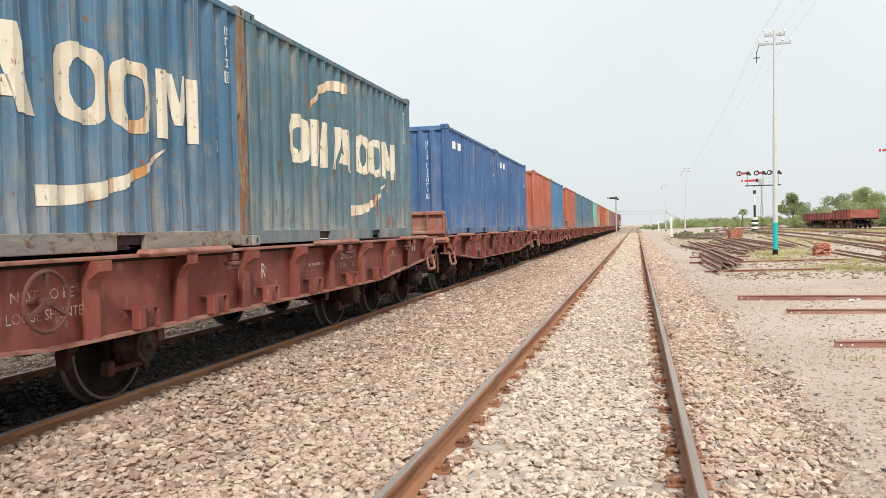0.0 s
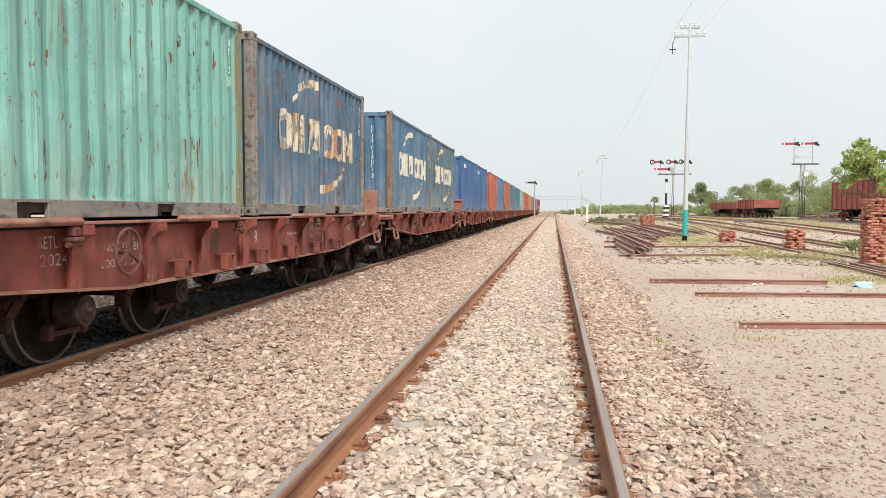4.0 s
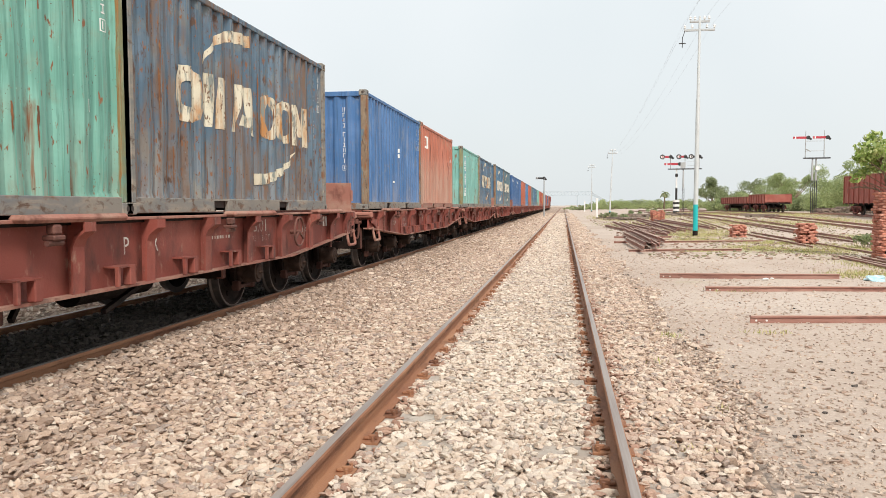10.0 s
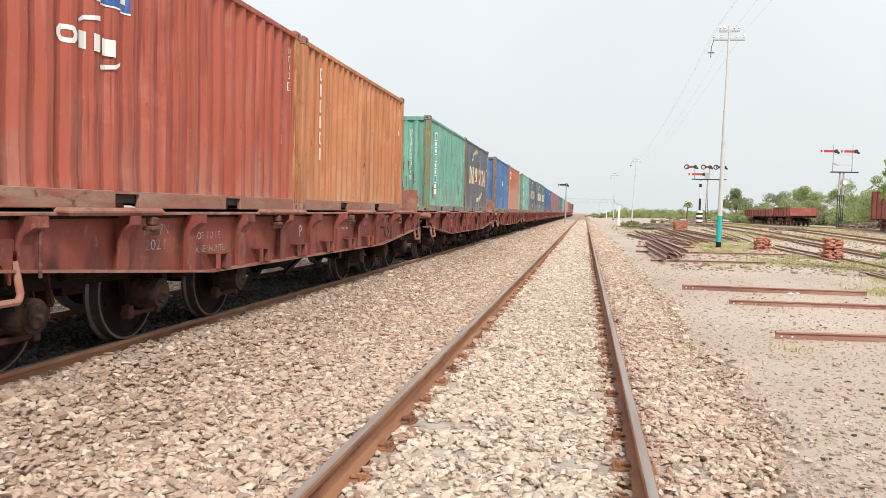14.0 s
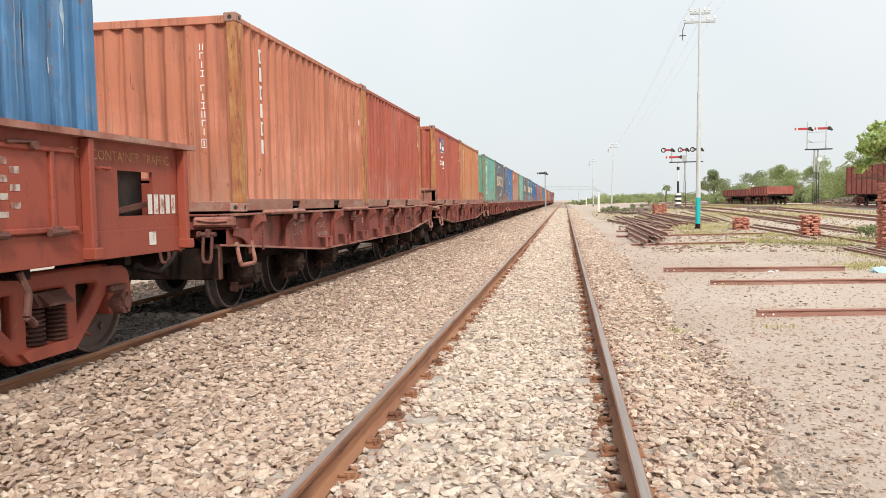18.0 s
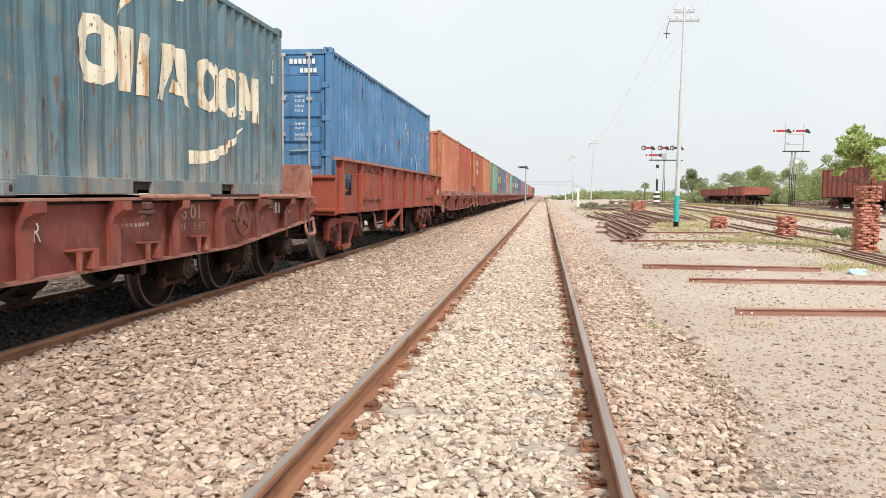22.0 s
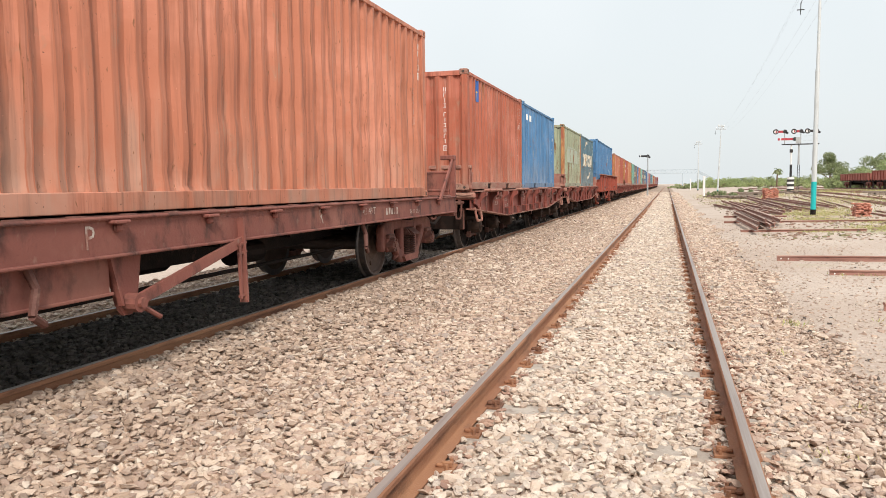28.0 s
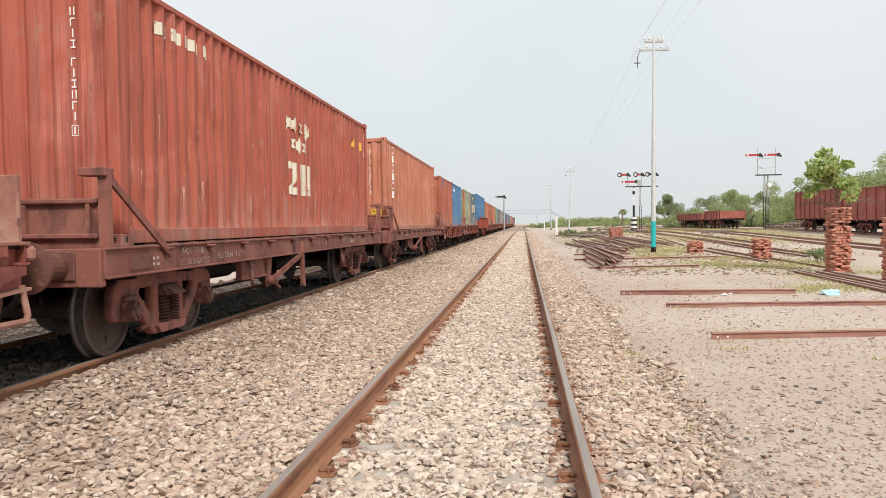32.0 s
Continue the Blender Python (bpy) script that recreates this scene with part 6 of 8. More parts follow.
BLUE_PALE = paint("sky_blue_container_paint", (0.062, 0.182, 0.355), 0.30, 0.5, dirt=0.5)
BLUE_DEEP = paint("deep_blue_container_paint", (0.048, 0.125, 0.285), 0.10, 0.35, dirt=0.3)
GREEN = paint("sea_green_container_paint", (0.185, 0.415, 0.365), 0.6, 0.45, dirt=0.5)
GREEN_B = paint("rust_flecked_green_container_paint", (0.14, 0.35, 0.28), 0.8, 0.4, dirt=0.6)
OLIVE = paint("pale_olive_container_paint", (0.300, 0.325, 0.215), 0.95, 0.5)
RED_FADED = paint("bleached_red_container_paint", (0.44, 0.145, 0.090), 0.15, 0.40, dirt=0.6, foot=(0.43, 0.27, 0.205))
RED_BRICK = paint("brick_red_container_paint", (0.385, 0.088, 0.052), 0.20, 0.15, dirt=0.2)
RED_TEAL_SPOT = paint("orange_red_container_paint", (0.40, 0.110, 0.060), 0.25, 0.45, dirt=0.3)
ORANGE = paint("orange_container_paint", (0.48, 0.185, 0.075), 0.35, 0.45, dirt=0.4)
ORANGE_PALE = paint("salmon_orange_container_paint", (0.47, 0.165, 0.092), 0.22, 0.55, dirt=0.2)
MAROON = paint("maroon_container_paint", (0.215, 0.062, 0.055), 0.30, 0.40, dirt=0.3)
RUSTY_TRIM = mat("rusted_post_paint", (0.205, 0.140, 0.095), 0.85, 0, [
    ((0.27, 0.205, 0.14), (4, 4, 3), 0.44, 0.62), ((0.23, 0.095, 0.040), (14, 14, 2.0), 0.50, 0.62), ((0.085, 0.050, 0.034), (20, 20, 4), 0.54, 0.66),
    ((0.12, 0.18, 0.21), (6, 6, 2.2), 0.58, 0.63), ((0.38, 0.24, 0.12), (18, 18, 5), 0.60, 0.68)], (18, 0.4), warp=0.6)
OLIVE_TRIM = mat("rusted_olive_post_paint", (0.215, 0.215, 0.115), 0.85, 0, [
    ((0.15, 0.255, 0.195), (4, 4, 2.5), 0.48, 0.60), ((0.27, 0.135, 0.045), (16, 16, 1.6), 0.54, 0.64), ((0.085, 0.055, 0.034), (20, 20, 4), 0.58, 0.68), ((0.33, 0.31, 0.21), (9, 9, 3), 0.58, 0.68)], (18, 0.4), warp=0.6)
ORANGE_TRIM = mat("rusted_orange_post_paint", (0.40, 0.17, 0.065), 0.85, 0, [
    ((0.46, 0.25, 0.10), (4, 4, 2.5), 0.46, 0.62), ((0.30, 0.085, 0.050), (12, 12, 1.8), 0.50, 0.64), ((0.12, 0.065, 0.036), (20, 20, 4), 0.58, 0.68)], (18, 0.4), warp=0.6)
RED_RAIL = mat("dusty_red_rail_paint", (0.30, 0.15, 0.11), 0.85, 0, [
    ((0.37, 0.25, 0.19), (3, 1.1, 3), 0.46, 0.68), ((0.30, 0.10, 0.07), (9, 2, 9), 0.50, 0.68), ((0.12, 0.070, 0.050), (12, 5, 12), 0.60, 0.70)], (18, 0.4), warp=0.5)
GREY_TRIM = mat("dusty_grey_rail_paint", (0.235, 0.215, 0.185), 0.85, 0, [
    ((0.165, 0.175, 0.18), (3, 1.1, 3), 0.44, 0.66), ((0.33, 0.28, 0.22), (9, 2, 9), 0.50, 0.70), ((0.12, 0.075, 0.052), (12, 7, 12), 0.54, 0.66), ((0.20, 0.10, 0.055), (5, 3, 5), 0.58, 0.68)], (18, 0.4), warp=0.5)


def edge_light_wear(material, base, k):
    """The same paint on a rib's edge, paled as a painted highlight and by wear and dust; k is how far it has gone."""
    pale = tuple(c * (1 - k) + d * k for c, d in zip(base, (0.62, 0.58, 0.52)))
    EDGE_LIGHT_WEAR[material.name] = mat("rubbed_" + material.name, base, 0.75, 0, [
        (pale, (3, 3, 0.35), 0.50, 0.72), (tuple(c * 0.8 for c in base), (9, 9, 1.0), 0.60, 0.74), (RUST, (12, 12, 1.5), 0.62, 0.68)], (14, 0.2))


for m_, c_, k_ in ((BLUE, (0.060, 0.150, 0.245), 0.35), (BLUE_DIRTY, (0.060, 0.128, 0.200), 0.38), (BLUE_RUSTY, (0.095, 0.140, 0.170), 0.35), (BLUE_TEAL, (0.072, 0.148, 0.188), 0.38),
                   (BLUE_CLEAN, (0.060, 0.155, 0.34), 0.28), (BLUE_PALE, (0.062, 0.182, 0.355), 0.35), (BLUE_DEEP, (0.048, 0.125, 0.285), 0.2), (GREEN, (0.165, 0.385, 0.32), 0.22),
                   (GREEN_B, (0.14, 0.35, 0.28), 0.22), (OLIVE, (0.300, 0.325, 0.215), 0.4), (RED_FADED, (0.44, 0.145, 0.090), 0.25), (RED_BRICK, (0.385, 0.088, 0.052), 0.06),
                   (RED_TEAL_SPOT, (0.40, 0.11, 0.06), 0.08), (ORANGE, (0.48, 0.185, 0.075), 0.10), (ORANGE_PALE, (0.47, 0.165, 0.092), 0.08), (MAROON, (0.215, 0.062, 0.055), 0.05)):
    edge_light_wear(m_, c_, k_)

LINE = (mark_name_band, CREAM, "cream blocks and strokes of a shipping line's sign")
LINE_WORN = (mark_name_band, CREAM_WORN, "flaking cream blocks and strokes of a shipping line's sign")


SCRAPED_BLUE = mat("scraped_pale_blue_paint", (0.34, 0.44, 0.52), 0.8, 0, [((0.16, 0.27, 0.40), (7, 7, 3), 0.46, 0.62), ((0.28, 0.20, 0.13), (9, 9, 3), 0.60, 0.68)], (30, 0.2))
SCRAPED_RED = mat("scraped_pale_red_paint", (0.50, 0.27, 0.20), 0.85, 0, [((0.36, 0.12, 0.08), (7, 7, 3), 0.46, 0.62), ((0.16, 0.09, 0.06), (9, 9, 3), 0.58, 0.66)], (30, 0.2))


def strip_mark(bm):
    flat_rect(bm, -2.20, -1.95, 0.46, 2.10)


def strip_blocks(bm):
    for i in range(8):
        z = 2.05 - i * 0.185
        ring_mark(bm, -2.155, -1.995, z - 0.15, z, 0.035, 12) if i % 3 else flat_rect(bm, -2.10, -2.05, z - 0.15, z)


STRIP_BLUE = mat("worn_blue_sign_paint", (0.10, 0.22, 0.36), 0.6, 0, [((0.5, 0.52, 0.5), (9, 9, 3), 0.5, 0.7)], None)


def bleached_panels(bm):
    flat_rect(bm, -1.95, 2.25, 1.00, 1.56)
    flat_rect(bm, -1.80, 0.90, 1.58, 1.63)
    flat_rect(bm, -0.20, 0.35, 0.80, 0.97)


def small_sign(bm):
    frame_mark(bm, -2.45, -2.20, 1.75, 2.10, 0.08)
    flat_rect(bm, -2.15, -1.95, 1.75, 2.10)
    flat_rect(bm, -1.90, -1.82, 1.75, 2.10)


def short_sign(bm):
    for k in range(4):
        flat_rect(bm, -2.45 + k * 0.2, -2.30 + k * 0.2, 1.95, 2.12)


def column_sign(bm):
    mark_column(bm)


def long_column_sign(bm):
    mark_column(bm, -4.95, 2.62, 6, 0.27, 0.20)


def blue_square(bm):
    flat_rect(bm, -2.02, -1.54, 1.70, 2.15)
    flat_rect(bm, -1.46, -0.98, 1.70, 2.15)


def blue_square_white(bm):
    flat_shape(bm, [(-1.98, 1.90), (-1.72, 1.84), (-1.72, 1.94), (-1.90, 2.06), (-1.98, 2.06)])
    for k in range(5):
        flat_rect(bm, -1.90 + 0.19 * k, -1.78 + 0.19 * k, 1.78 - 0.004 * k, 1.90 - 0.004 * k)
    flat_rect(bm, -2.02, -0.98, 1.685, 1.70)
    ring_mark(bm, -1.90, -1.72, 1.28, 1.42, 0.045, 10)
    for k in range(3):
        flat_rect(bm, -1.68 + 0.17 * k, -1.56 + 0.17 * k, 1.28, 1.42)
    arc_mark(bm, [(-1.70, 1.46), (-1.58, 1.53), (-1.40, 1.56)], [0.01, 0.035, 0.04])
    arc_mark(bm, [(-1.40, 1.17), (-1.22, 1.20), (-1.10, 1.27)], [0.04, 0.035, 0.01])


def blue_square_lines(bm):
    for k in range(4):
        flat_rect(bm, -1.44, -1.00, 1.97 + 0.04 * k, 1.988 + 0.04 * k)


def small_badge(bm):
    flat_rect(bm, -2.32, -2.04, 1.86, 2.30)


def small_badge_yellow(bm):
    swoosh(bm, -2.28, -2.08, 1.96, 2.06, 0.10, -0.04)


def worn_stickers(bm):
    flat_rect(bm, 0.10, 0.20, 1.36, 1.46)
    flat_rect(bm, 0.10, 0.20, 1.24, 1.33)
    flat_rect(bm, -0.45, -0.40, 0.62, 0.66)


def star_sign(bm):
    for a, b in ((-0.50, 1.95), (-0.12, 1.94), (0.26, 1.92), (0.64, 1.90), (-0.26, 1.61), (0.14, 1.60), (0.50, 1.59)):
        r = 0.16
        vs = [bm.verts.new((0, a + r * (0.55 if k % 2 else 1) * math.sin(k * math.pi / 6), b + r * (0.55 if k % 2 else 1) * math.cos(k * math.pi / 6))) for k in range(12)]
        bm.faces.new(vs[::-1])
    z0, z1 = 0.72, 1.28
    flat_shape(bm, [(-0.46, z1), (0.06, z1), (0.06, z1 - 0.12), (-0.22, z0 + 0.13), (0.06, z0 + 0.13), (0.06, z0), (-0.46, z0), (-0.46, z0 + 0.13), (-0.18, z1 - 0.12), (-0.46, z1 - 0.12)][::-1])
    flat_rect(bm, 0.14, 0.28, z0, z1)
    flat_rect(bm, 0.36, 0.49, z0, z1)
    flat_rect(bm, 0.66, 0.79, z0, z1)
    for k in range(9):
        flat_rect(bm, -5.2 + k * 0.17, -5.10 + k * 0.17, 2.30, 2.44)


def end_signs(bm):
    flat_shape(bm, [(4.45, 2.02), (4.75, 2.02), (4.60, 2.24)])
    flat_rect(bm, 5.30, 5.42, 2.00, 2.20)


# wagons: 0 is the one beside the camera at the start, higher ones follow, lower ones lead
flats = {
    (False, False): flat_wagon("red-brown container flat wagon with fish-bellied sills"),
    (True, False): flat_wagon("red-brown container flat wagon with a raised end flap", True, False),
    (False, True): flat_wagon("red-brown container flat wagon with a ribbed end flap", False, True),
    (True, True): flat_wagon("red-brown container flat wagon with flaps up at both ends", True, True),
}
used = set()
WAGONS = []


def put_flat(k, front=False, rear=False, turned=False):
    key = (front, rear) if not turned else (rear, front)
    base = flats[key]
    ob = base if key not in used else copy_thing(base, Matrix())
    used.add(key)
    WAGONS.append((k, add_moving(ob, FIRST - PITCH * k + {0: 0.15, 1: 0.05, 2: 0.16, 3: 0.20, 4: 0.28, 5: 0.31, 7: 0.62, 8: 0.61, 11: 0.30}.get(k, 0), 0, turned), turned))


for k, front, rear, turned in ((0, False, False, True), (1, True, False, True), (2, False, False, False), (3, True, False, False), (4, True, True, False), (5, False, False, False),
                               (7, True, True, False), (8, True, True, False), (11, True, False, False), (-1, False, True, False)):
    put_flat(k, front, rear, turned)
for k in range(-2, -12, -1):
    put_flat(k, k % 2 == 0, k % 3 == 0)
    if k < -3:   # always far off
        for ob in list(WAGONS[-1][1].children_recursive):
            if ob.name.startswith(("rope_cleat", "lashing_eye", "chain", "shackle", "tie_bar", "brake_hanger", "stencilled", "painted_number", "end_gusset", "end_pedestal")):
                bpy.data.objects.remove(ob)
gondola = sill_wagon("red container wagon with high riveted sides and stencilled lettering", True)
WAGONS.append((6, add_moving(gondola, FIRST - PITCH * 6 + 0.30, 0), False))
sill = sill_wagon("dusty red-brown flat wagon with braced end posts")
WAGONS.append((9, add_moving(sill, FIRST - PITCH * 9 + 0.24, 0), False))
WAGONS.append((10, add_moving(copy_thing(sill, Matrix()), FIRST - PITCH * 10 - 0.14, 0), False))

# containers, place along the train
col = (column_sign, BRIGHT, "white column of plain letter blocks")
LOADS = [
    (4.30, container("blue steel container with a cream shipping line sign", BLUE, height=2.50, marks=[LINE], trim=RUSTY_TRIM)),
    (10.40, container("faded teal-blue container with a cream shipping line sign", BLUE_TEAL, height=2.50, marks=[LINE, (runs(7, 44, -2.6, 2.6, 0.5, 1.5, 0.45, 0.02), RUST_RUN, "small rust runs")])),
    (-4.50, container("rust-stained blue container with a flaking cream sign", BLUE_DIRTY, marks=[LINE_WORN, (runs(1, 46, -2.6, 2.6, 0.7, 2.25, 0.6, 0.026), RUST_RUN, "ragged rust runs")], trim=GREY_TRIM)),
    (-10.90, container("sea-green container with rusty corner posts and a white strip", GREEN, marks=[(strip_mark, BRIGHT, "white vertical strip"), (strip_blocks, STRIP_BLUE, "blue blocks on the strip"), (runs(6, 22, -2.1, 2.7, 0.4, 2.1, 0.38, 0.026), RUST_RUN, "small rust runs")], trim=OLIVE_TRIM, end_runs=runs(16, 22, -0.95, 0.95, 0.5, 1.9, 0.4, 0.026))),
    (-19.73, container("sun-bleached red container with a small white sign", RED_FADED, marks=[(small_sign, BRIGHT, "small white plain sign"), (runs(5, 40, -2.3, 2.4, 0.9, 2.1, 0.6, 0.022), SCRATCH, "long dark scratches")])),
    (-25.95, container("clean blue container with rusty corner posts", BLUE_CLEAN, marks=[(worn_stickers, PAPER, "torn white paper sticker")], trim=RUSTY_TRIM)),
    (-34.75, container("blue container badly streaked with rust", BLUE_RUSTY, marks=[LINE_WORN, (runs(2, 60, -2.4, 2.6, 0.5, 1.9, 0.6, 0.022), RUST_RUN, "ragged rust runs under the sign")], trim=GREY_TRIM)),
    (-40.70, container("rust-flecked green container with a white strip", GREEN_B, marks=[(strip_mark, BRIGHT, "white vertical strip"), (strip_blocks, STRIP_BLUE, "blue blocks on the strip"), (runs(6, 22, -2.1, 2.7, 0.4, 2.1, 0.38, 0.026), RUST_RUN, "small rust runs")], trim=OLIVE_TRIM, end_runs=runs(15, 34, -0.95, 0.9, 0.5, 1.6, 0.5, 0.034))),
    (-49.62, container("orange container with a column of white blocks", ORANGE, marks=[col])),
    (-55.80, container("brick-red container with a blue and white square sign", RED_BRICK, marks=[(blue_square, DECAL_BLUE, "two blue squares"), (blue_square_white, BRIGHT, "white strokes and blocks on the squares"), (blue_square_lines, DECAL_YELLOW, "thin yellow lines")], trim=ORANGE_TRIM)),
    (-64.20, container("brick-red container with small white code marks", RED_BRICK, trim=ORANGE_TRIM)),
    (-70.27, container("salmon-orange container with a column of white blocks", ORANGE_PALE, marks=[col], trim=ORANGE_TRIM)),
    (-82.30, container("forty-foot sky-blue container with its door end bare", BLUE_PALE, True, 2.89, doors=True, rough=2.4, marks=[(runs(21, 46, -5.7, 5.7, 0.95, 2.3, 0.45, 0.045), SCRAPED_BLUE, "pale scrapes along the crumpled side"), (runs(22, 9, -4.0, 4.6, 1.1, 2.5, 0.5, 0.09), RUST_RUN, "bare rusty patches")])),
    (-94.13, container("faded teal-blue container with a cream shipping line sign", BLUE_TEAL, marks=[LINE, (runs(7, 44, -2.6, 2.6, 0.5, 1.5, 0.45, 0.02), RUST_RUN, "small rust runs")])),
    (-100.37, container("pale olive container with rust runs and bleached patches", OLIVE, marks=[(runs(3, 70, -2.7, 2.7, 0.5, 2.2, 0.8, 0.022), RUST_RUN, "thin rust runs"), (bleached_panels, mat("bleached_pale_green_paint", (0.37, 0.40, 0.32), 0.8, 0, [((0.30, 0.33, 0.235), (5, 5, 0.9), 0.46, 0.64), ((0.31, 0.37, 0.33), (2, 2, 2), 0.54, 0.62), ((0.22, 0.10, 0.045), (11, 11, 0.7), 0.58, 0.66)], None), "bleached pale patches where a sign was"), (runs(4, 12, -1.9, 2.2, 1.3, 1.9, 1.1, 0.032), RUST_RUN, "long rust runs")], trim=ORANGE_TRIM, end_runs=runs(14, 46, -0.95, 1.0, 0.5, 2.1, 0.7, 0.030))),
    (-109.18, container("sky-blue container with a small white sign", BLUE_PALE, marks=[(short_sign, BRIGHT, "short white plain sign")])),
    (-115.48, container("orange-red container with a small blue badge", RED_TEAL_SPOT, marks=[(small_badge, DECAL_BLUE, "blue badge"), (small_badge_yellow, DECAL_YELLOW, "yellow stroke on the badge")])),
    (-127.38, container("forty-foot salmon-orange container with dented lower sides", ORANGE_PALE, True, 2.73, rough=1.9, marks=[(long_column_sign, BRIGHT, "white column of plain letter blocks")], warning=True)),
    (-142.34, container("forty-foot brick-red container with white star marks", RED_BRICK, True, 2.73, rough=1.9, marks=[(star_sign, CREAM, "white stars and blocks of a sign"), (end_signs, DECAL_YELLOW, "small yellow warning sticker"), (runs(23, 70, -5.8, 5.8, 0.4, 1.5, 0.30, 0.030), SCRAPED_RED, "pale scrapes low on the side")])),
]
lead = {-1: (BLUE_DEEP, BLUE_DEEP), -2: (RED_TEAL_SPOT, BLUE_PALE), -3: (RED_TEAL_SPOT, BLUE_TEAL), -4: (BLUE, BLUE_TEAL), -5: (GREEN, RED_FADED), -6: (RED_BRICK, RED_BRICK),
        -7: (ORANGE, OLIVE), -8: (RED_TEAL_SPOT, BLUE), -9: (RED_BRICK, MAROON), -10: (BLUE_DEEP, RED_FADED), -11: (MAROON, RED_BRICK)}
names = {"blue": "blue", "deep": "deep blue", "sky": "sky-blue", "faded": "teal-blue", "orange": "orange", "salmon": "salmon-orange", "sea": "sea-green", "bleached": "bleached red", "brick": "brick-red", "pale": "olive", "maroon": "maroon"}
made = {}
for k, pair in lead.items():
    for j, m in enumerate(pair):
        if m.name not in made:
            made[m.name] = container(names.get(m.name.split("_")[0], "red") + " steel container on a leading wagon", m, marks=[(short_sign, BRIGHT, "short white plain sign")] if m is BLUE_DEEP else ())
            ob = made[m.name]
        else:
            ob = copy_thing(made[m.name], Matrix())
        LOADS.append((FIRST - PITCH * k - 3.12 + 6.24 * j - 0.1, ob))
for u, ob in LOADS:
    add_moving(ob, u, {-82.30: 1.045, -127.38: 1.142, -142.34: 1.142}.get(u, DECK))


def locomotive():
    """The diesel locomotive far ahead, hood towards the train."""
    e = tagged(new("diesel_locomotive"), "dark maroon diesel locomotive at the head of the train", "locomotive")
    bm = bm_new()
    box(bm, -1.35, 1.35, -8, 8, 1.0, 1.35, 0.05)
    part("underframe", bm, BLACK, e)
    bm = bm_new()
    box(bm, -1.0, 1.0, -7.2, 3.6, 1.35, 3.6, 0.25)
    part("long_hood", bm, MAROON, e)
    bm = bm_new()
    box(bm, -1.4, 1.4, 3.6, 6.2, 1.35, 4.0, 0.2)
    cab = part("cab", bm, MAROON, e)
    for s in (-1, 1):
        bm = bm_new()
        box(bm, s * 0.35, s * 1.1, 3.57, 3.60, 2.7, 3.5, 0.01)
        part("window", bm, BLACK, cab, "dark cab window")
        bm = bm_new()
        for y in range(-7, 4):
            rod(bm, (s * 1.32, y, 1.35), (s * 1.32, y, 2.3), 0.02, seg=6)
        rod(bm, (s * 1.32, -7, 2.3), (s * 1.32, 3.5, 2.3), 0.02, seg=6)
        part("handrail", bm, SIGNAL_GREY, e)
    bm = bm_new()
    box(bm, -0.9, 0.9, 6.2, 8.0, 1.35, 2.8, 0.2)
    part("short_hood", bm, MAROON, e)
    for y in (-5, 5):
        six_wheel_bogie(e, y)
    return e


add_moving(locomotive(), FIRST + PITCH * 11 + 7.5 + 9.4, 0)


# ---- the yard ----
def loose_rail(p, q, label="rusty length of old rail lying on the soil", group="loose rails", holes=True):
    """A length of flat-bottomed rail from p to q (its foot on those points)."""
    p, q = Vector(p), Vector(q)
    d = q - p
    bm = bm_new()
    prism(bm, [(a * 0.9, (b + 0.172) * 0.86) for a, b in RAIL_OUTLINE], 0, d.length, "y")
    bm.normal_update()
    # up-facing faces get a paler tone: dust, and light from above painted in
    for f in bm.faces:
        if f.normal.z > 0.5:
            f.material_index = 1
    ob = part("rail", bm, (OLD_RAIL, OLD_RAIL_TOP))
    tagged(ob, label, "rail", group)
    ob.matrix_basis = Matrix.Translation(p) @ d.to_track_quat("Y", "Z").to_matrix().to_4x4()
    if holes:
        bm = bm_new()
        for y in (0.08, 0.22):
            for s in (-1, 1):
                rod(bm, (s * 0.0075, y, 0.075), (s * 0.0105, y, 0.075), 0.014, seg=8)
        part("bolt_hole", bm, PAPER, ob, "pale bolt hole")
    return ob


def on(x, y, dz=0.0):
    return (x, y, level(x, y) + dz)


loose_rail(on(2.60, 17.25, -0.03), on(6.35, 17.45, -0.03))
loose_rail(on(3.13, 14.75, -0.05), on(9.2, 15.25, -0.05))
loose_rail(on(3.02, 10.80, -0.04), on(7.6, 11.45, -0.04))
loose_rail(on(2.72, 26.9, -0.06), on(6.6, 27.8, -0.06), holes=False)
loose_rail(on(2.62, 33.0, -0.06), on(8.9, 34.4, -0.06), holes=False)
rnd = random.Random(11)
# the near pile, laid slantwise over two cross rails
for xa, ya, xb, yb, lay in ((3.10, 33.0, 3.10, 25.6, 0.11), (3.50, 39.5, 3.47, 28.6, 0.11), (4.05, 46.0, 3.62, 26.9, 0.12), (4.40, 46.0, 3.85, 27.8, 0.11), (4.70, 44.0, 4.42, 30.8, 0.12), (3.72, 38.5, 3.55, 27.6, 0.26), (4.10, 40.5, 4.02, 29.6, 0.26)):
    loose_rail((xa, ya, level(xa, ya) + lay), (xb, yb, level(xb, yb) + lay), "rusty rail in a slanting pile", "rails in the pile", False)
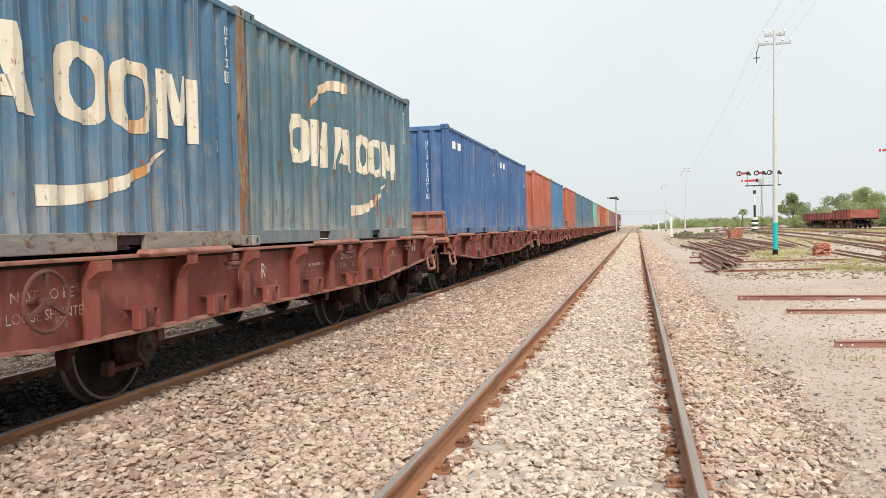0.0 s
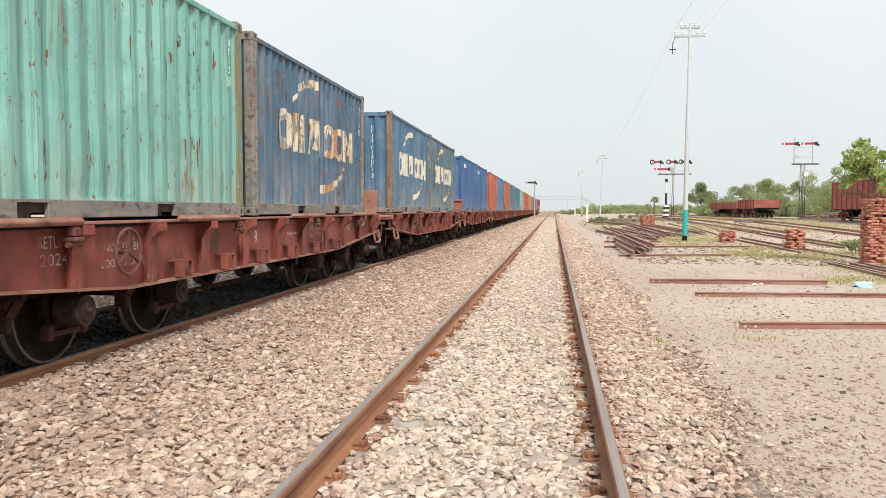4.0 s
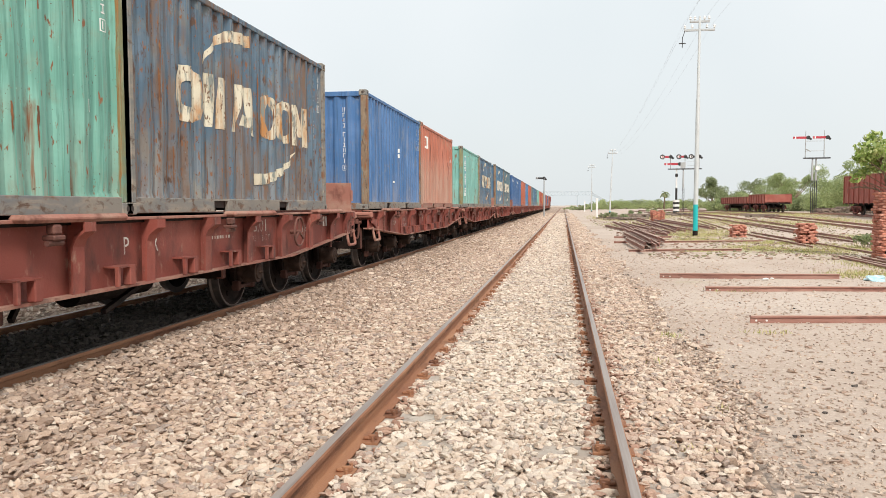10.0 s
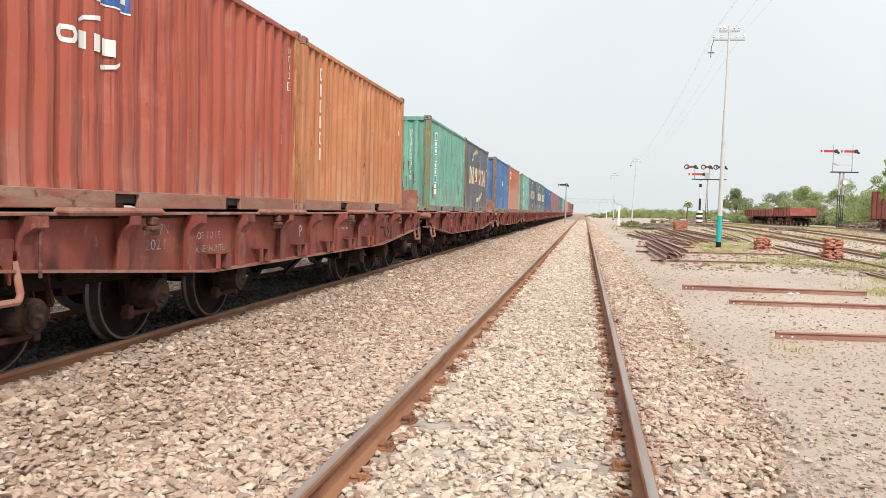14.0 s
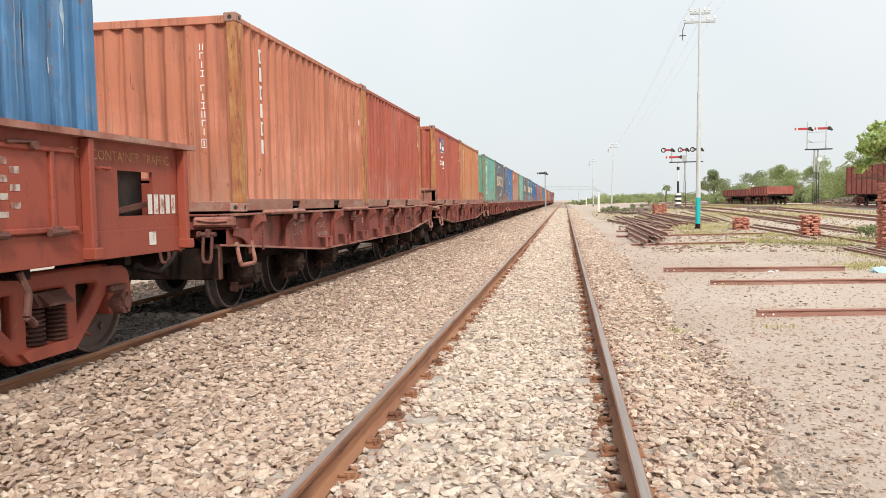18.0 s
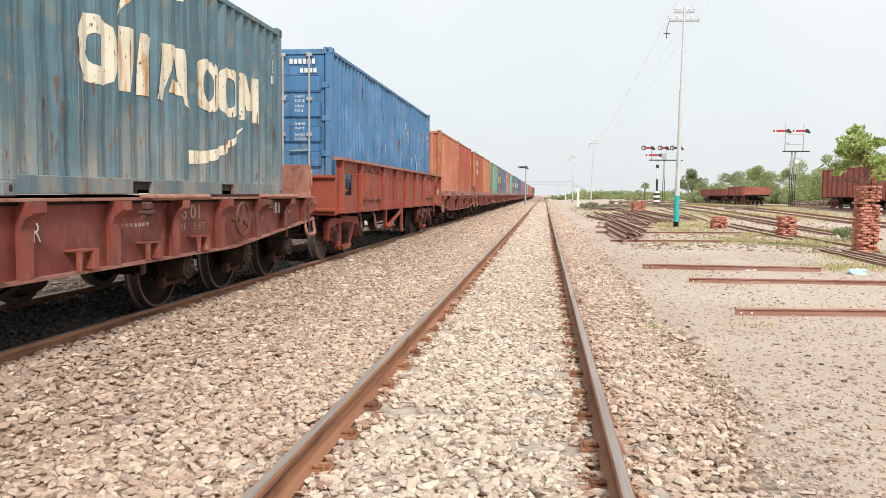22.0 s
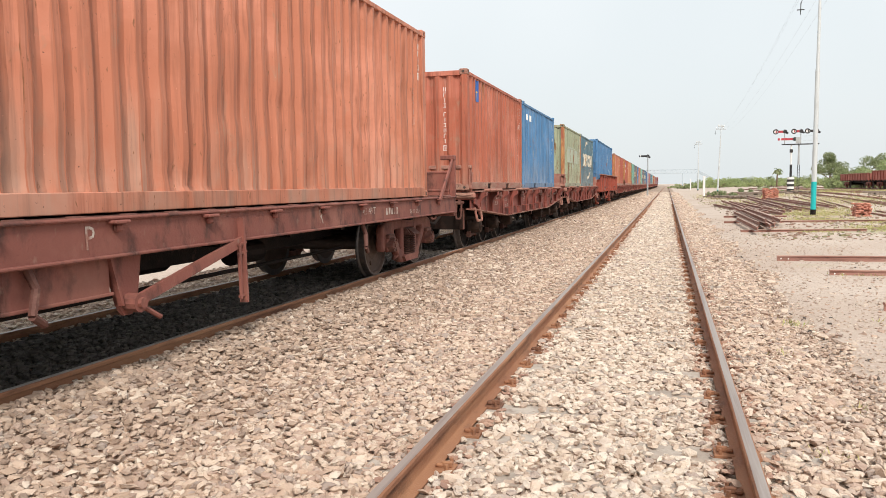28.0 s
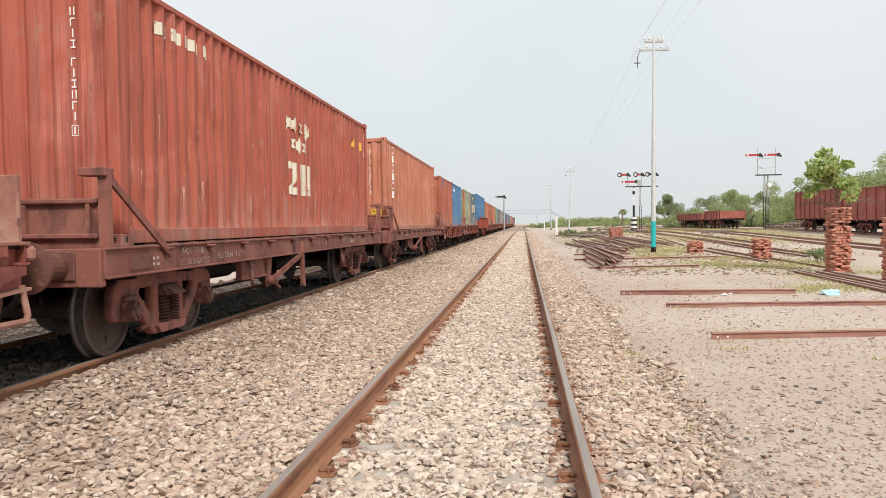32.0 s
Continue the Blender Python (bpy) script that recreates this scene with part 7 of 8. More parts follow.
# the second heap behind it
for xa, ya, xb, yb in ((3.55, 57.5, 4.15, 48.5), (4.55, 65.0, 4.42, 45.5), (5.25, 67.0, 5.15, 44.8), (5.58, 60.0, 5.65, 47.3), (7.6, 77.5, 7.1, 46.5), (8.03, 69.5, 8.45, 47.6), (6.4, 54.0, 5.78, 41.0), (7.2, 57.5, 6.7, 44.3), (4.9, 61, 4.75, 47), (6.2, 66, 6.1, 48), (6.9, 70, 6.5, 47.5), (5.0, 58, 5.4, 46), (4.2, 52, 4.8, 40.5), (4.6, 55, 5.3, 42.0), (5.0, 50, 5.7, 40.0), (5.6, 57, 6.2, 43.0), (6.6, 60, 7.4, 45.5), (7.4, 64, 7.9, 46.0), (8.6, 66, 8.9, 46.5)):
    lay = rnd.choice((0.0, 0.02, 0.13))
    loose_rail(on(xa, ya, lay), on(xb, yb, lay), "rusty rail in a low heap", "rails in the far heap", False)
# long rails fanned out across the yard
for xa, ya, xb, yb in ((9.3, 66, 9.5, 47.8), (12.2, 78, 10.2, 48), (14.5, 86, 11.4, 52), (16.9, 96, 12.9, 58.5), (16.7, 79.5, 18.8, 75.5), (21.0, 112, 15.4, 63), (10.8, 72, 10.0, 50.5)):
    loose_rail(on(xa, ya, -0.05), on(xb, yb, -0.05), "long rusty rail lying along the yard", "rails strewn over the yard", False)
loose_rail(on(2.95, 38.2, -0.06), on(5.7, 38.6, -0.06), holes=False)
for x, y0, y1 in ((9.6, 30, 46), (10.3, 26, 44), (12.4, 34, 52), (13.1, 31, 58), (8.62, 24.4, 17.0), (8.85, 24.6, 17.2), (9.2, 24.2, 17.4), (9.55, 24.0, 17.6)):
    loose_rail(on(x, y0, -0.07), on(x + (0.3 if y1 > y0 else -0.4), y1, -0.07), "long rusty rail lying along the yard", "rails strewn over the yard", False)


def yard_track(label, x, y0, y1):
    t = tagged(new("yard_track"), label, "track", kind="structure")
    steps = [y0 + (y1 - y0) * i / 10 for i in range(11)]
    for s in (-1, 1):
        for a, b in zip(steps, steps[1:]):
            bm = bm_new()
            prism(bm, [(u, v + 0.14) for u, v in RAIL_OUTLINE], 0, (b - a), "y")
            p, q = Vector(on(x + s * GAUGE, a)), Vector(on(x + s * GAUGE, b))
            part("rail", bm, OLD_RAIL, t, place=Matrix.Translation(p) @ (q - p).to_track_quat("Y", "Z").to_matrix().to_4x4())
    bm = bm_new()
    box(bm, -1.3, 1.3, -0.12, 0.12, -0.08, -0.02, 0.01)
    slp = part("sleeper", bm, WOOD, t, place=Matrix.Translation(on(x, y0 + 0.4)))
    y = y0 + 1.2
    while y < min(y1, y0 + 70):
        again(slp, Matrix.Translation(on(x, y)))
        y += 0.8
    return t


yard_track("old siding half sunk in the soil", 18.4, 30, 150)
yard_track("siding on which the stored wagons stand", 24.9, 84, 190)
yard_track("siding with high-sided gondolas", 27.0, 40, 90)
yard_track("old siding half sunk in the soil", 13.6, 48, 150)


def brick_mesh():
    bm = bm_new()
    box(bm, -0.125, 0.125, -0.068, 0.068, 0, 0.076, 0.02)
    me = bpy.data.meshes.new("brick")
    bm.to_mesh(me)
    bm.free()
    me.materials.append(BRICK)
    return me


BRICK_MESH = brick_mesh()


def brick_stack(label, x, y, courses, side, seed, ragged=0):
    """A square tree guard of dry-laid bricks with gaps between them."""
    st = tagged(new("brick_stack"), label, "bricks", "brick stacks in the yard")
    st.location = on(x, y, -0.02)
    st.rotation_euler = (0, 0, radians(12))
    r = random.Random(seed)
    n = max(2, round(side / 0.31))
    for c in range(courses):
        lean = side / 2 - 0.06 - 0.0012 * c * side
        for edge in range(4):
            for i in range(n):
                if r.random() < (0.30 if c >= courses - ragged else 0.10):
                    continue
                a = -side / 2 + side * (i + (0.5 if c % 2 else 0.2)) / n + r.uniform(-0.02, 0.02)
                b = lean + r.uniform(-0.045, 0.04)
                px, py = ((a, -b), (b, a), (-a, b), (-b, -a))[edge]
                o = new("brick", BRICK_MESH)
                o.parent = st
                o.matrix_basis = pose(px, py, c * 0.079, r.uniform(-5, 5), r.uniform(-5, 5), edge * 90 + r.uniform(-24, 24))
    return st


brick_stack("tall open brick guard round a sapling", 9.95, 24.5, 25, 0.50, 1, 2)
brick_stack("open brick guard with a ragged top", 9.95, 20.6, 21, 0.62, 2, 3)
brick_stack("low square stack of red bricks", 10.1, 32.6, 11, 0.62, 3, 1)
brick_stack("small heap of red bricks", 8.9, 39.2, 8, 0.62, 4, 3)
brick_stack("square stack of red bricks far down the yard", 8.4, 67.5, 13, 1.0, 5, 1)


def leaves(name, material, parent, centres, radii, count, size, seed, long=1.6):
    """Leaf cards scattered through clumps: centres n x 3, radii n."""
    rng = np.random.default_rng(seed)
    k = rng.integers(0, len(centres), count)
    d = rng.normal(0, 1, (count, 3))
    d /= np.linalg.norm(d, axis=1)[:, None]
    p = np.array(centres)[k] + d * (np.array(radii)[k] * rng.uniform(0.35, 1.0, count) ** 0.6)[:, None] * np.array((1, 1, 0.8))
    a = rng.normal(0, 1, (count, 3))
    a /= np.linalg.norm(a, axis=1)[:, None]
    b = np.cross(a, rng.normal(0, 1, (count, 3)))
    b /= np.linalg.norm(b, axis=1)[:, None]
    s = size * rng.uniform(0.6, 1.3, count)[:, None]
    v = np.stack([p - a * s * long / 2, p + b * s * 0.32, p + a * s * long / 2, p - b * s * 0.32], 1).reshape(-1, 3)
    me = bpy.data.meshes.new(name)
    me.from_pydata(v.tolist(), [], np.arange(count * 4).reshape(-1, 4).tolist())
    me.materials.append(material)
    ob = new(name, me)
    ob.parent = parent
    return ob


def tree(label, x, y, height, spread, seed, leaf=None, count=2600, size=0.22, category="tree", base=None):
    """A tapered trunk with limbs and a crown of leaf clumps with gaps."""
    r = random.Random(seed)
    t = tagged(new("tree"), label, category)
    t.location = base or on(x, y, -0.1)
    bm = bm_new()
    fork = height * r.uniform(0.22, 0.36)
    rod(bm, (0, 0, 0), (r.uniform(-0.2, 0.2), 0, fork), height * 0.030, height * 0.022, 8)
    centres, radii = [], []
    for i in range(r.randint(8, 11)):
        a, up = r.uniform(0, 6.28), r.uniform(0.45, 0.95)
        reach = spread * 0.5 * r.uniform(0.35, 1.0) * (1.15 - 0.55 * abs(up - 0.6))
        tip = (reach * math.cos(a), reach * math.sin(a), height * up)
        rod(bm, (0, 0, fork * 0.95), tip, height * 0.013, height * 0.004, 6)
        for k in range(2):
            centres.append((tip[0] + r.uniform(-0.1, 0.1) * spread, tip[1] + r.uniform(-0.1, 0.1) * spread, tip[2] + r.uniform(-0.06, 0.06) * height))
            radii.append(spread * r.uniform(0.10, 0.19))
    part("trunk", bm, BARK, t)
    leaves("crown", leaf or LEAF, t, centres, radii, count, size, seed)
    return t


def bush_row(label, places, seed):
    """Scrub that closes the view behind the yard: each bush is a thing of its own."""
    r = random.Random(seed)
    for x, y, h, w in places:
        b = tagged(new("bush"), label, "bush", "scrub behind the yard")
        b.location = on(x, y, -0.1)
        bm = bm_new()
        centres, radii = [], []
        for i in range(7):
            a = r.uniform(0, 6.28)
            tip = (w * 0.4 * r.random() * math.cos(a), w * 0.4 * r.random() * math.sin(a), h * r.uniform(0.35, 0.85))
            rod(bm, (0, 0, 0), tip, 0.05, 0.015, 5)
            centres.append(tip)
            radii.append(h * r.uniform(0.22, 0.36))
            centres.append((tip[0] * 1.6, tip[1] * 1.6, tip[2] * 0.5))
            radii.append(h * 0.3)
        part("stem", bm, BARK, b)
        leaves("foliage", LEAF_PALE if r.random() < 0.6 else LEAF, b, centres, radii, 1500, 0.20, r.randint(0, 9999))


rnd = random.Random(21)
rows = []
for i in range(54):
    f = 0.06 + 0.40 * (i / 53)
    y = (118 if f > 0.19 else 190) + rnd.uniform(0, 60)
    rows.append((y * f + rnd.uniform(-2, 2), y, rnd.uniform(1.7, 2.6) * (1.5 if f > 0.26 else 1.0), rnd.uniform(4.5, 7.5)))
for i in range(26):
    y = 190 + rnd.uniform(0, 120)
    f = 0.035 + 0.2 * (i / 25)
    rows.append((y * f, y, rnd.uniform(2.0, 3.2), rnd.uniform(7, 12)))
for i in range(18):
    y = 200 + rnd.uniform(0, 150)
    rows.append((-16 - y * 0.05 - rnd.uniform(0, 30), y, rnd.uniform(3, 5), rnd.uniform(8, 12)))
for i in range(22):   # brighter green scrub close behind the stored wagons
    f = 0.205 + 0.20 * i / 21
    y = 118 + rnd.uniform(0, 12)
    rows.append((y * f, y, rnd.uniform(2.2, 3.3), rnd.uniform(3.5, 5.5)))
for i in range(14):   # low scrub along the line far ahead
    y = 215 + rnd.uniform(0, 110)
    rows.append((y * (0.018 + 0.034 * i / 13), y, rnd.uniform(1.0, 2.0), rnd.uniform(4, 8)))
bush_row("dusty green thorn scrub, coloured pale for haze", rows, 4)
for i, (x, y, h, w, c) in enumerate(((26.0, 140, 5.9, 6.8, LEAF), (32.5, 150, 5.6, 8.0, LEAF), (38, 140, 5.6, 8, LEAF_PALE), (44.5, 118, 5.8, 9, LEAF_PALE), (43.5, 103, 8.4, 8.5, LEAF), (48, 112, 8.0, 10, LEAF_PALE), (37.5, 108, 4.6, 8, LEAF_PALE), (42.5, 121, 6.8, 6.5, LEAF), (47.0, 124, 7.8, 8, LEAF_PALE), (36.4, 130, 7.2, 8, LEAF_PALE), (38, 90, 6.6, 9.0, LEAF_PALE), (44, 86, 9.6, 10, LEAF_PALE))):
    tree("dense roadside tree with a ragged dusty crown, coloured pale for haze" if c is LEAF else "feathery acacia behind the siding, coloured pale for haze", x, y, h * 0.93, w, 40 + i, c, 7500, 0.17)
for x, y, h in ((24.2, 190, 4.8), (45.2, 130, 7.4)):
    p = tagged(new("palm_tree"), "small palm with a rounded head of fronds", "tree")
    p.location = on(x, y, 0)
    bm = bm_new()
    rod(bm, (0, 0, 0), (0.15, 0, h * 0.78), 0.20, 0.14, 8)
    part("trunk", bm, BARK, p)
    bm = bm_new()
    r = random.Random(int(h * 10))
    for i in range(26):
        a, up = r.uniform(0, 6.28), r.uniform(-0.5, 1.2)
        prev = Vector((0.15, 0, h * 0.78))
        for s in range(4):
            nxt = prev + Vector((math.cos(a), math.sin(a), up - 0.55 * s)).normalized() * h * 0.085
            side = Vector((-math.sin(a), math.cos(a), 0)) * 0.16
            bm.faces.new([bm.verts.new(v) for v in (prev - side, prev + side, nxt + side * 0.7, nxt - side * 0.7)])
            prev = nxt
    part("frond", bm, LEAF, p)

# sapling in the brick guard
sap = tagged(new("sapling"), "young broad-leaved tree growing out of a brick guard", "tree")
sap.location = on(9.95, 24.5)
bm = bm_new()
r = random.Random(3)
stem = [(0, 0, 0), (0.04, 0.02, 1.2), (0.0, 0.0, 2.1), (-0.10, 0.03, 2.6), (-0.22, 0.0, 3.05)]
for i, (p, q) in enumerate(zip(stem, stem[1:])):
    rod(bm, p, q, 0.040 - 0.007 * i, 0.033 - 0.007 * i, 8)
part("trunk", bm, BARK, sap)
centres, radii = [], []
for i in range(26):   # limbs from the upper stem, each ending in a rosette of leaves
    a, f = i * 2.4, r.uniform(0.0, 1.0)
    z0 = 1.95 + 0.95 * f
    reach = r.uniform(0.30, 0.85) * (1.0 - 0.45 * f)
    foot = (0.0 - 0.15 * f, 0, z0)
    tip = (-0.12 - 0.22 * f + reach * math.cos(a), reach * math.sin(a), z0 + r.uniform(0.20, 0.50) + 0.08 * f)
    bm = bm_new()
    rod(bm, foot, tip, 0.014, 0.006, 6)
    part("limb", bm, BARK, sap)
    centres.append(tip)
    radii.append(r.uniform(0.17, 0.27))
centres += [(-0.42, 0, 3.55), (-0.30, 0.1, 3.62), (-0.5, -0.1, 3.35)]
radii += [0.24, 0.20, 0.24]
leaves("leaf", LEAF_BIG, sap, centres, radii, 1250, 0.135, 8, 1.5)
for i in range(11):   # dry thorn branches tied round the top
    a = r.uniform(0, 6.28)
    p = Vector((0, 0, 1.85))
    bm = bm_new()
    for s in range(4):
        q = p + Vector((math.cos(a) * 0.26, math.sin(a) * 0.26, 0.17 - 0.07 * s + r.uniform(-0.06, 0.06)))
        rod(bm, p, q, 0.009, 0.006, 5)
        if s:
            rod(bm, p, p + Vector((math.cos(a + 0.9) * 0.16, math.sin(a + 0.9) * 0.16, 0.10)), 0.006, 0.003, 4)
        p = q
    part("thorn_branch", bm, BARK, sap, "dry thorn branch tied round the top")


def grass(label, patches, seed, count, height=0.22):
    rng = np.random.default_rng(seed)
    vs, fs = [], []
    for x, y, rx, ry in patches:
        n = int(count * rx * ry)
        for px, py, a, h in zip(rng.normal(x, rx * 0.5, n), rng.normal(y, ry * 0.5, n), rng.uniform(0, 6.28, n), rng.uniform(0.4, 1.0, n)):
            z = level(px, py) - 0.01
            w, l = 0.010, h * height
            dx, dy = math.cos(a), math.sin(a)
            i = len(vs)
            vs += [(px - dy * w, py + dx * w, z), (px + dy * w, py - dx * w, z), (px + dx * l * 0.7, py + dy * l * 0.7, z + l)]
            fs.append((i, i + 1, i + 2))
    me = bpy.data.meshes.new("grass")
    me.from_pydata(vs, [], fs)
    me.materials.append(DRY_GRASS)
    return tagged(new("grass", me), label, "grass", kind="stuff")


grass("dry grass tufts between the loose rails", [(6.9, 18.4, 0.7, 0.9), (7.7, 18.9, 0.8, 1.1), (8.6, 21.6, 0.8, 1.6), (3.58, 14.8, 0.40, 0.16), (3.05, 9.95, 0.30, 0.12), (4.6, 9.3, 0.16, 0.1), (5.6, 10.2, 0.25, 0.2), (9.0, 27.5, 1.2, 2.0), (7.6, 29.5, 1.2, 2.0), (10.8, 29.5, 0.9, 2.2), (9.2, 34, 1.6, 2.0),
      (11, 24, 0.7, 1.2), (6.6, 36, 1.3, 2.5), (7.6, 42, 2.0, 3.0), (5.0, 27.2, 0.9, 0.4), (1.72, 6.1, 0.10, 0.10), (1.8, 9.6, 0.16, 0.2), (1.35, 5.0, 0.14, 0.10), (1.5, 7.9, 0.12, 0.12)], 2, 1250, 0.075)
grass("low green weeds beside the pole and the far rails", [(8.5, 46, 3, 5), (6.5, 62, 3, 8), (12, 60, 4, 10), (16, 55, 3, 8), (21, 62, 2, 14), (9, 85, 4, 14), (22, 90, 6, 20), (16, 92, 4, 14), (14, 38, 2, 3), (6, 95, 2, 20), (10.9, 30.5, 1.4, 2.0), (9.4, 28.2, 1.2, 1.2)], 3, 100, 0.2)

for x, y, h, w in ((11.3, 29.6, 0.55, 0.7), (12.1, 31.0, 0.5, 0.8), (6.2, 84, 0.9, 2.0), (9.0, 88, 0.8, 2.2), (5.4, 90, 0.8, 1.8), (11.6, 94, 0.9, 2.4)):
    weed = tagged(new("weed"), "low green weed growing among the old rails", "weed", "weeds in the yard")
    weed.location = on(x, y, -0.02)
    r = random.Random(int(x * 31 + y))
    centres = [(r.uniform(-0.5, 0.5) * w, r.uniform(-0.5, 0.5) * w, r.uniform(0.2, 0.8) * h) for _ in range(7)]
    bm = bm_new()
    for c_ in centres:
        rod(bm, (c_[0] * 0.2, c_[1] * 0.2, 0), c_, 0.008, 0.004, 5)
    tagged(part("stem", bm, BARK, weed), kind="stuff")
    leaves("foliage", LEAF, weed, centres, [0.30 * h] * 7, 320, 0.05 + 0.05 * w, int(x * 7), 1.8)

# telegraph poles and their wires
def pole(label, x, y, height, band, lean=0.0, arms=2):
    p = tagged(new("telegraph_pole"), label, "pole", "telegraph poles")
    p.matrix_basis = Matrix.Translation(on(x, y)) @ pose(0, 0, 0, 0, lean, 0)
    bm = bm_new()
    rod(bm, (0, 0, -0.3), (0, 0, 0.28), 0.13, 0.13, 12)
    part("foot", bm, GRIME, p, "rusty bare foot")
    bm = bm_new()
    rod(bm, (0, 0, 0.28), (0, 0, band), 0.125, 0.12, 12)
    part("band", bm, TEAL, p, "bright teal painted band")
    bm = bm_new()
    rod(bm, (0, 0, band), (0, 0, height * 0.62), 0.118, 0.098, 12)
    rod(bm, (0, 0, height * 0.62), (0, 0, height), 0.080, 0.055, 12)
    rod(bm, (0, 0, height * 0.62 - 0.04), (0, 0, height * 0.62 + 0.06), 0.105, 0.10, 12)
    part("shaft", bm, POLE_PAINT, p)
    for k, (z, w) in enumerate(((height - 0.68, 0.74), (height - 0.26, 0.48))[:arms]):
        bm = bm_new()
        box(bm, -w, w, -0.045, 0.045, z - 0.05, z + 0.05, 0.006)
        arm = part("crossarm", bm, SIGNAL_GREY, p)
        for u in (-w + 0.03, -w * 0.48, w * 0.48, w - 0.03):
            bm = bm_new()
            rod(bm, (u, 0, z + 0.04), (u, 0, z + 0.11), 0.015, seg=6)
            lathe(bm, [(z + 0.10, 0.03), (z + 0.13, 0.07), (z + 0.18, 0.045), (z + 0.21, 0.06), (z + 0.28, 0.025)], 10, "z")
            for v in bm.verts:
                if v.co.x ** 2 + v.co.y ** 2 < 0.0065 and v.co.z > z + 0.095:
                    v.co.x += u
            part("insulator", bm, INSULATOR, arm, "white porcelain insulator")
    bm = bm_new()
    rod(bm, (-0.70, 0, height - 0.68), (-0.82, 0, height - 1.05), 0.015, seg=6)
    rod(bm, (-0.82, 0, height - 1.0), (-0.82, 0, height - 1.55), 0.02, seg=6)
    bar(bm, (-0.98, 0, height - 1.32), (-0.66, 0, height - 1.32), 0.05, 0.04)
    part("bracket", bm, BLACK, p, "dark hanging bracket")
    return p


pole("silver tubular telegraph pole with a teal band", 7.13, 40.6, 11.0, 1.6, 0.4)
pole("distant telegraph pole leaning a little", 8.06, 130.1, 10.6, 0.4, 2.2)
pole("distant straight telegraph pole past the scrub", 6.6, 172, 10.4, 0.4)


def wire(a, b, sag):
    cu = bpy.data.curves.new("wire", "CURVE")
    cu.dimensions, cu.bevel_depth, cu.bevel_resolution = "3D", 0.003, 0
    sp = cu.splines.new("POLY")
    sp.points.add(16)
    for i in range(17):
        t = i / 16
        p = Vector(a).lerp(Vector(b), t)
        sp.points[i].co = (p.x, p.y, p.z - sag * 4 * t * (1 - t), 1)
    cu.materials.append(WIRE)
    return tagged(new("wire", cu), "thin line wire between telegraph poles", "wire", "line wires")


for dx, z in ((-0.71, 10.45), (0.71, 10.45), (-0.42, 10.85), (0.42, 10.85)):
    wire((7.13 + dx, 40.6, z), (8.9 + dx, 129.9, z - 0.8), 0.9)
    wire((7.13 + dx, 40.6, z), (5.2 + dx, -40, z), 0.6)


# semaphore signals
def signal_arm(parent, x, z, length, ring=False, red=True, side=-1):
    bm = bm_new()
    box(bm, min(x, x + side * length), max(x, x + side * length), -0.05, -0.02, z - 0.13, z + 0.13, 0.01)
    arm = part("signal_arm", bm, SIGNAL_RED if red else BLACK, parent, "red signal arm" if red else "dark signal arm")
    bm = bm_new()
    box(bm, x + side * length * 0.80, x + side * length * 0.88, -0.058, -0.05, z - 0.13, z + 0.13)
    part("stripe", bm, SIGNAL_WHITE, arm, "white stripe")
    bm = bm_new()
    rod(bm, (x, -0.08, z), (x, 0.02, z), 0.22, seg=14)
    rod(bm, (x + 0.24, -0.08, z - 0.16), (x + 0.24, 0.02, z - 0.16), 0.13, seg=12)
    part("spectacle", bm, BLACK, arm, "black spectacle plate")
    if ring:
        bm = bm_new()
        n = 18
        for i in range(n):
            a, b = 2 * math.pi * i / n, 2 * math.pi * (i + 1) / n
            rod(bm, (x + side * length + 0.25 * math.cos(a), -0.04, z + 0.25 * math.sin(a)), (x + side * length + 0.25 * math.cos(b), -0.04, z + 0.25 * math.sin(b)), 0.065, seg=6)
        part("ring", bm, BLACK, arm, "black ring on the arm")
        bm = bm_new()
        rod(bm, (x + side * length, -0.03, z), (x + side * length, -0.01, z), 0.19, seg=14)
        part("disc", bm, SIGNAL_WHITE, arm, "white disc in the ring")
    return arm


def mast(parent, x, z0, z1, stripes=False, black_to=None):
    if black_to:
        bm = bm_new()
        for s in (-0.11, 0.11):
            box(bm, x + s - 0.03, x + s + 0.03, -0.04, 0.04, z0, black_to)
        for k in range(8):
            z = z0 + (black_to - z0) * k / 8
            bar(bm, (x - 0.11, 0, z), (x + 0.11, 0, z + (black_to - z0) / 8), 0.02, 0.02)
        part("mast_foot", bm, BLACK, parent, "black lattice foot")
        z0 = black_to
    bm = bm_new()
    rod(bm, (x, 0, z0), (x, 0, z1), 0.12, 0.085, 10)
    part("mast", bm, SIGNAL_GREY if not stripes else SIGNAL_WHITE, parent)


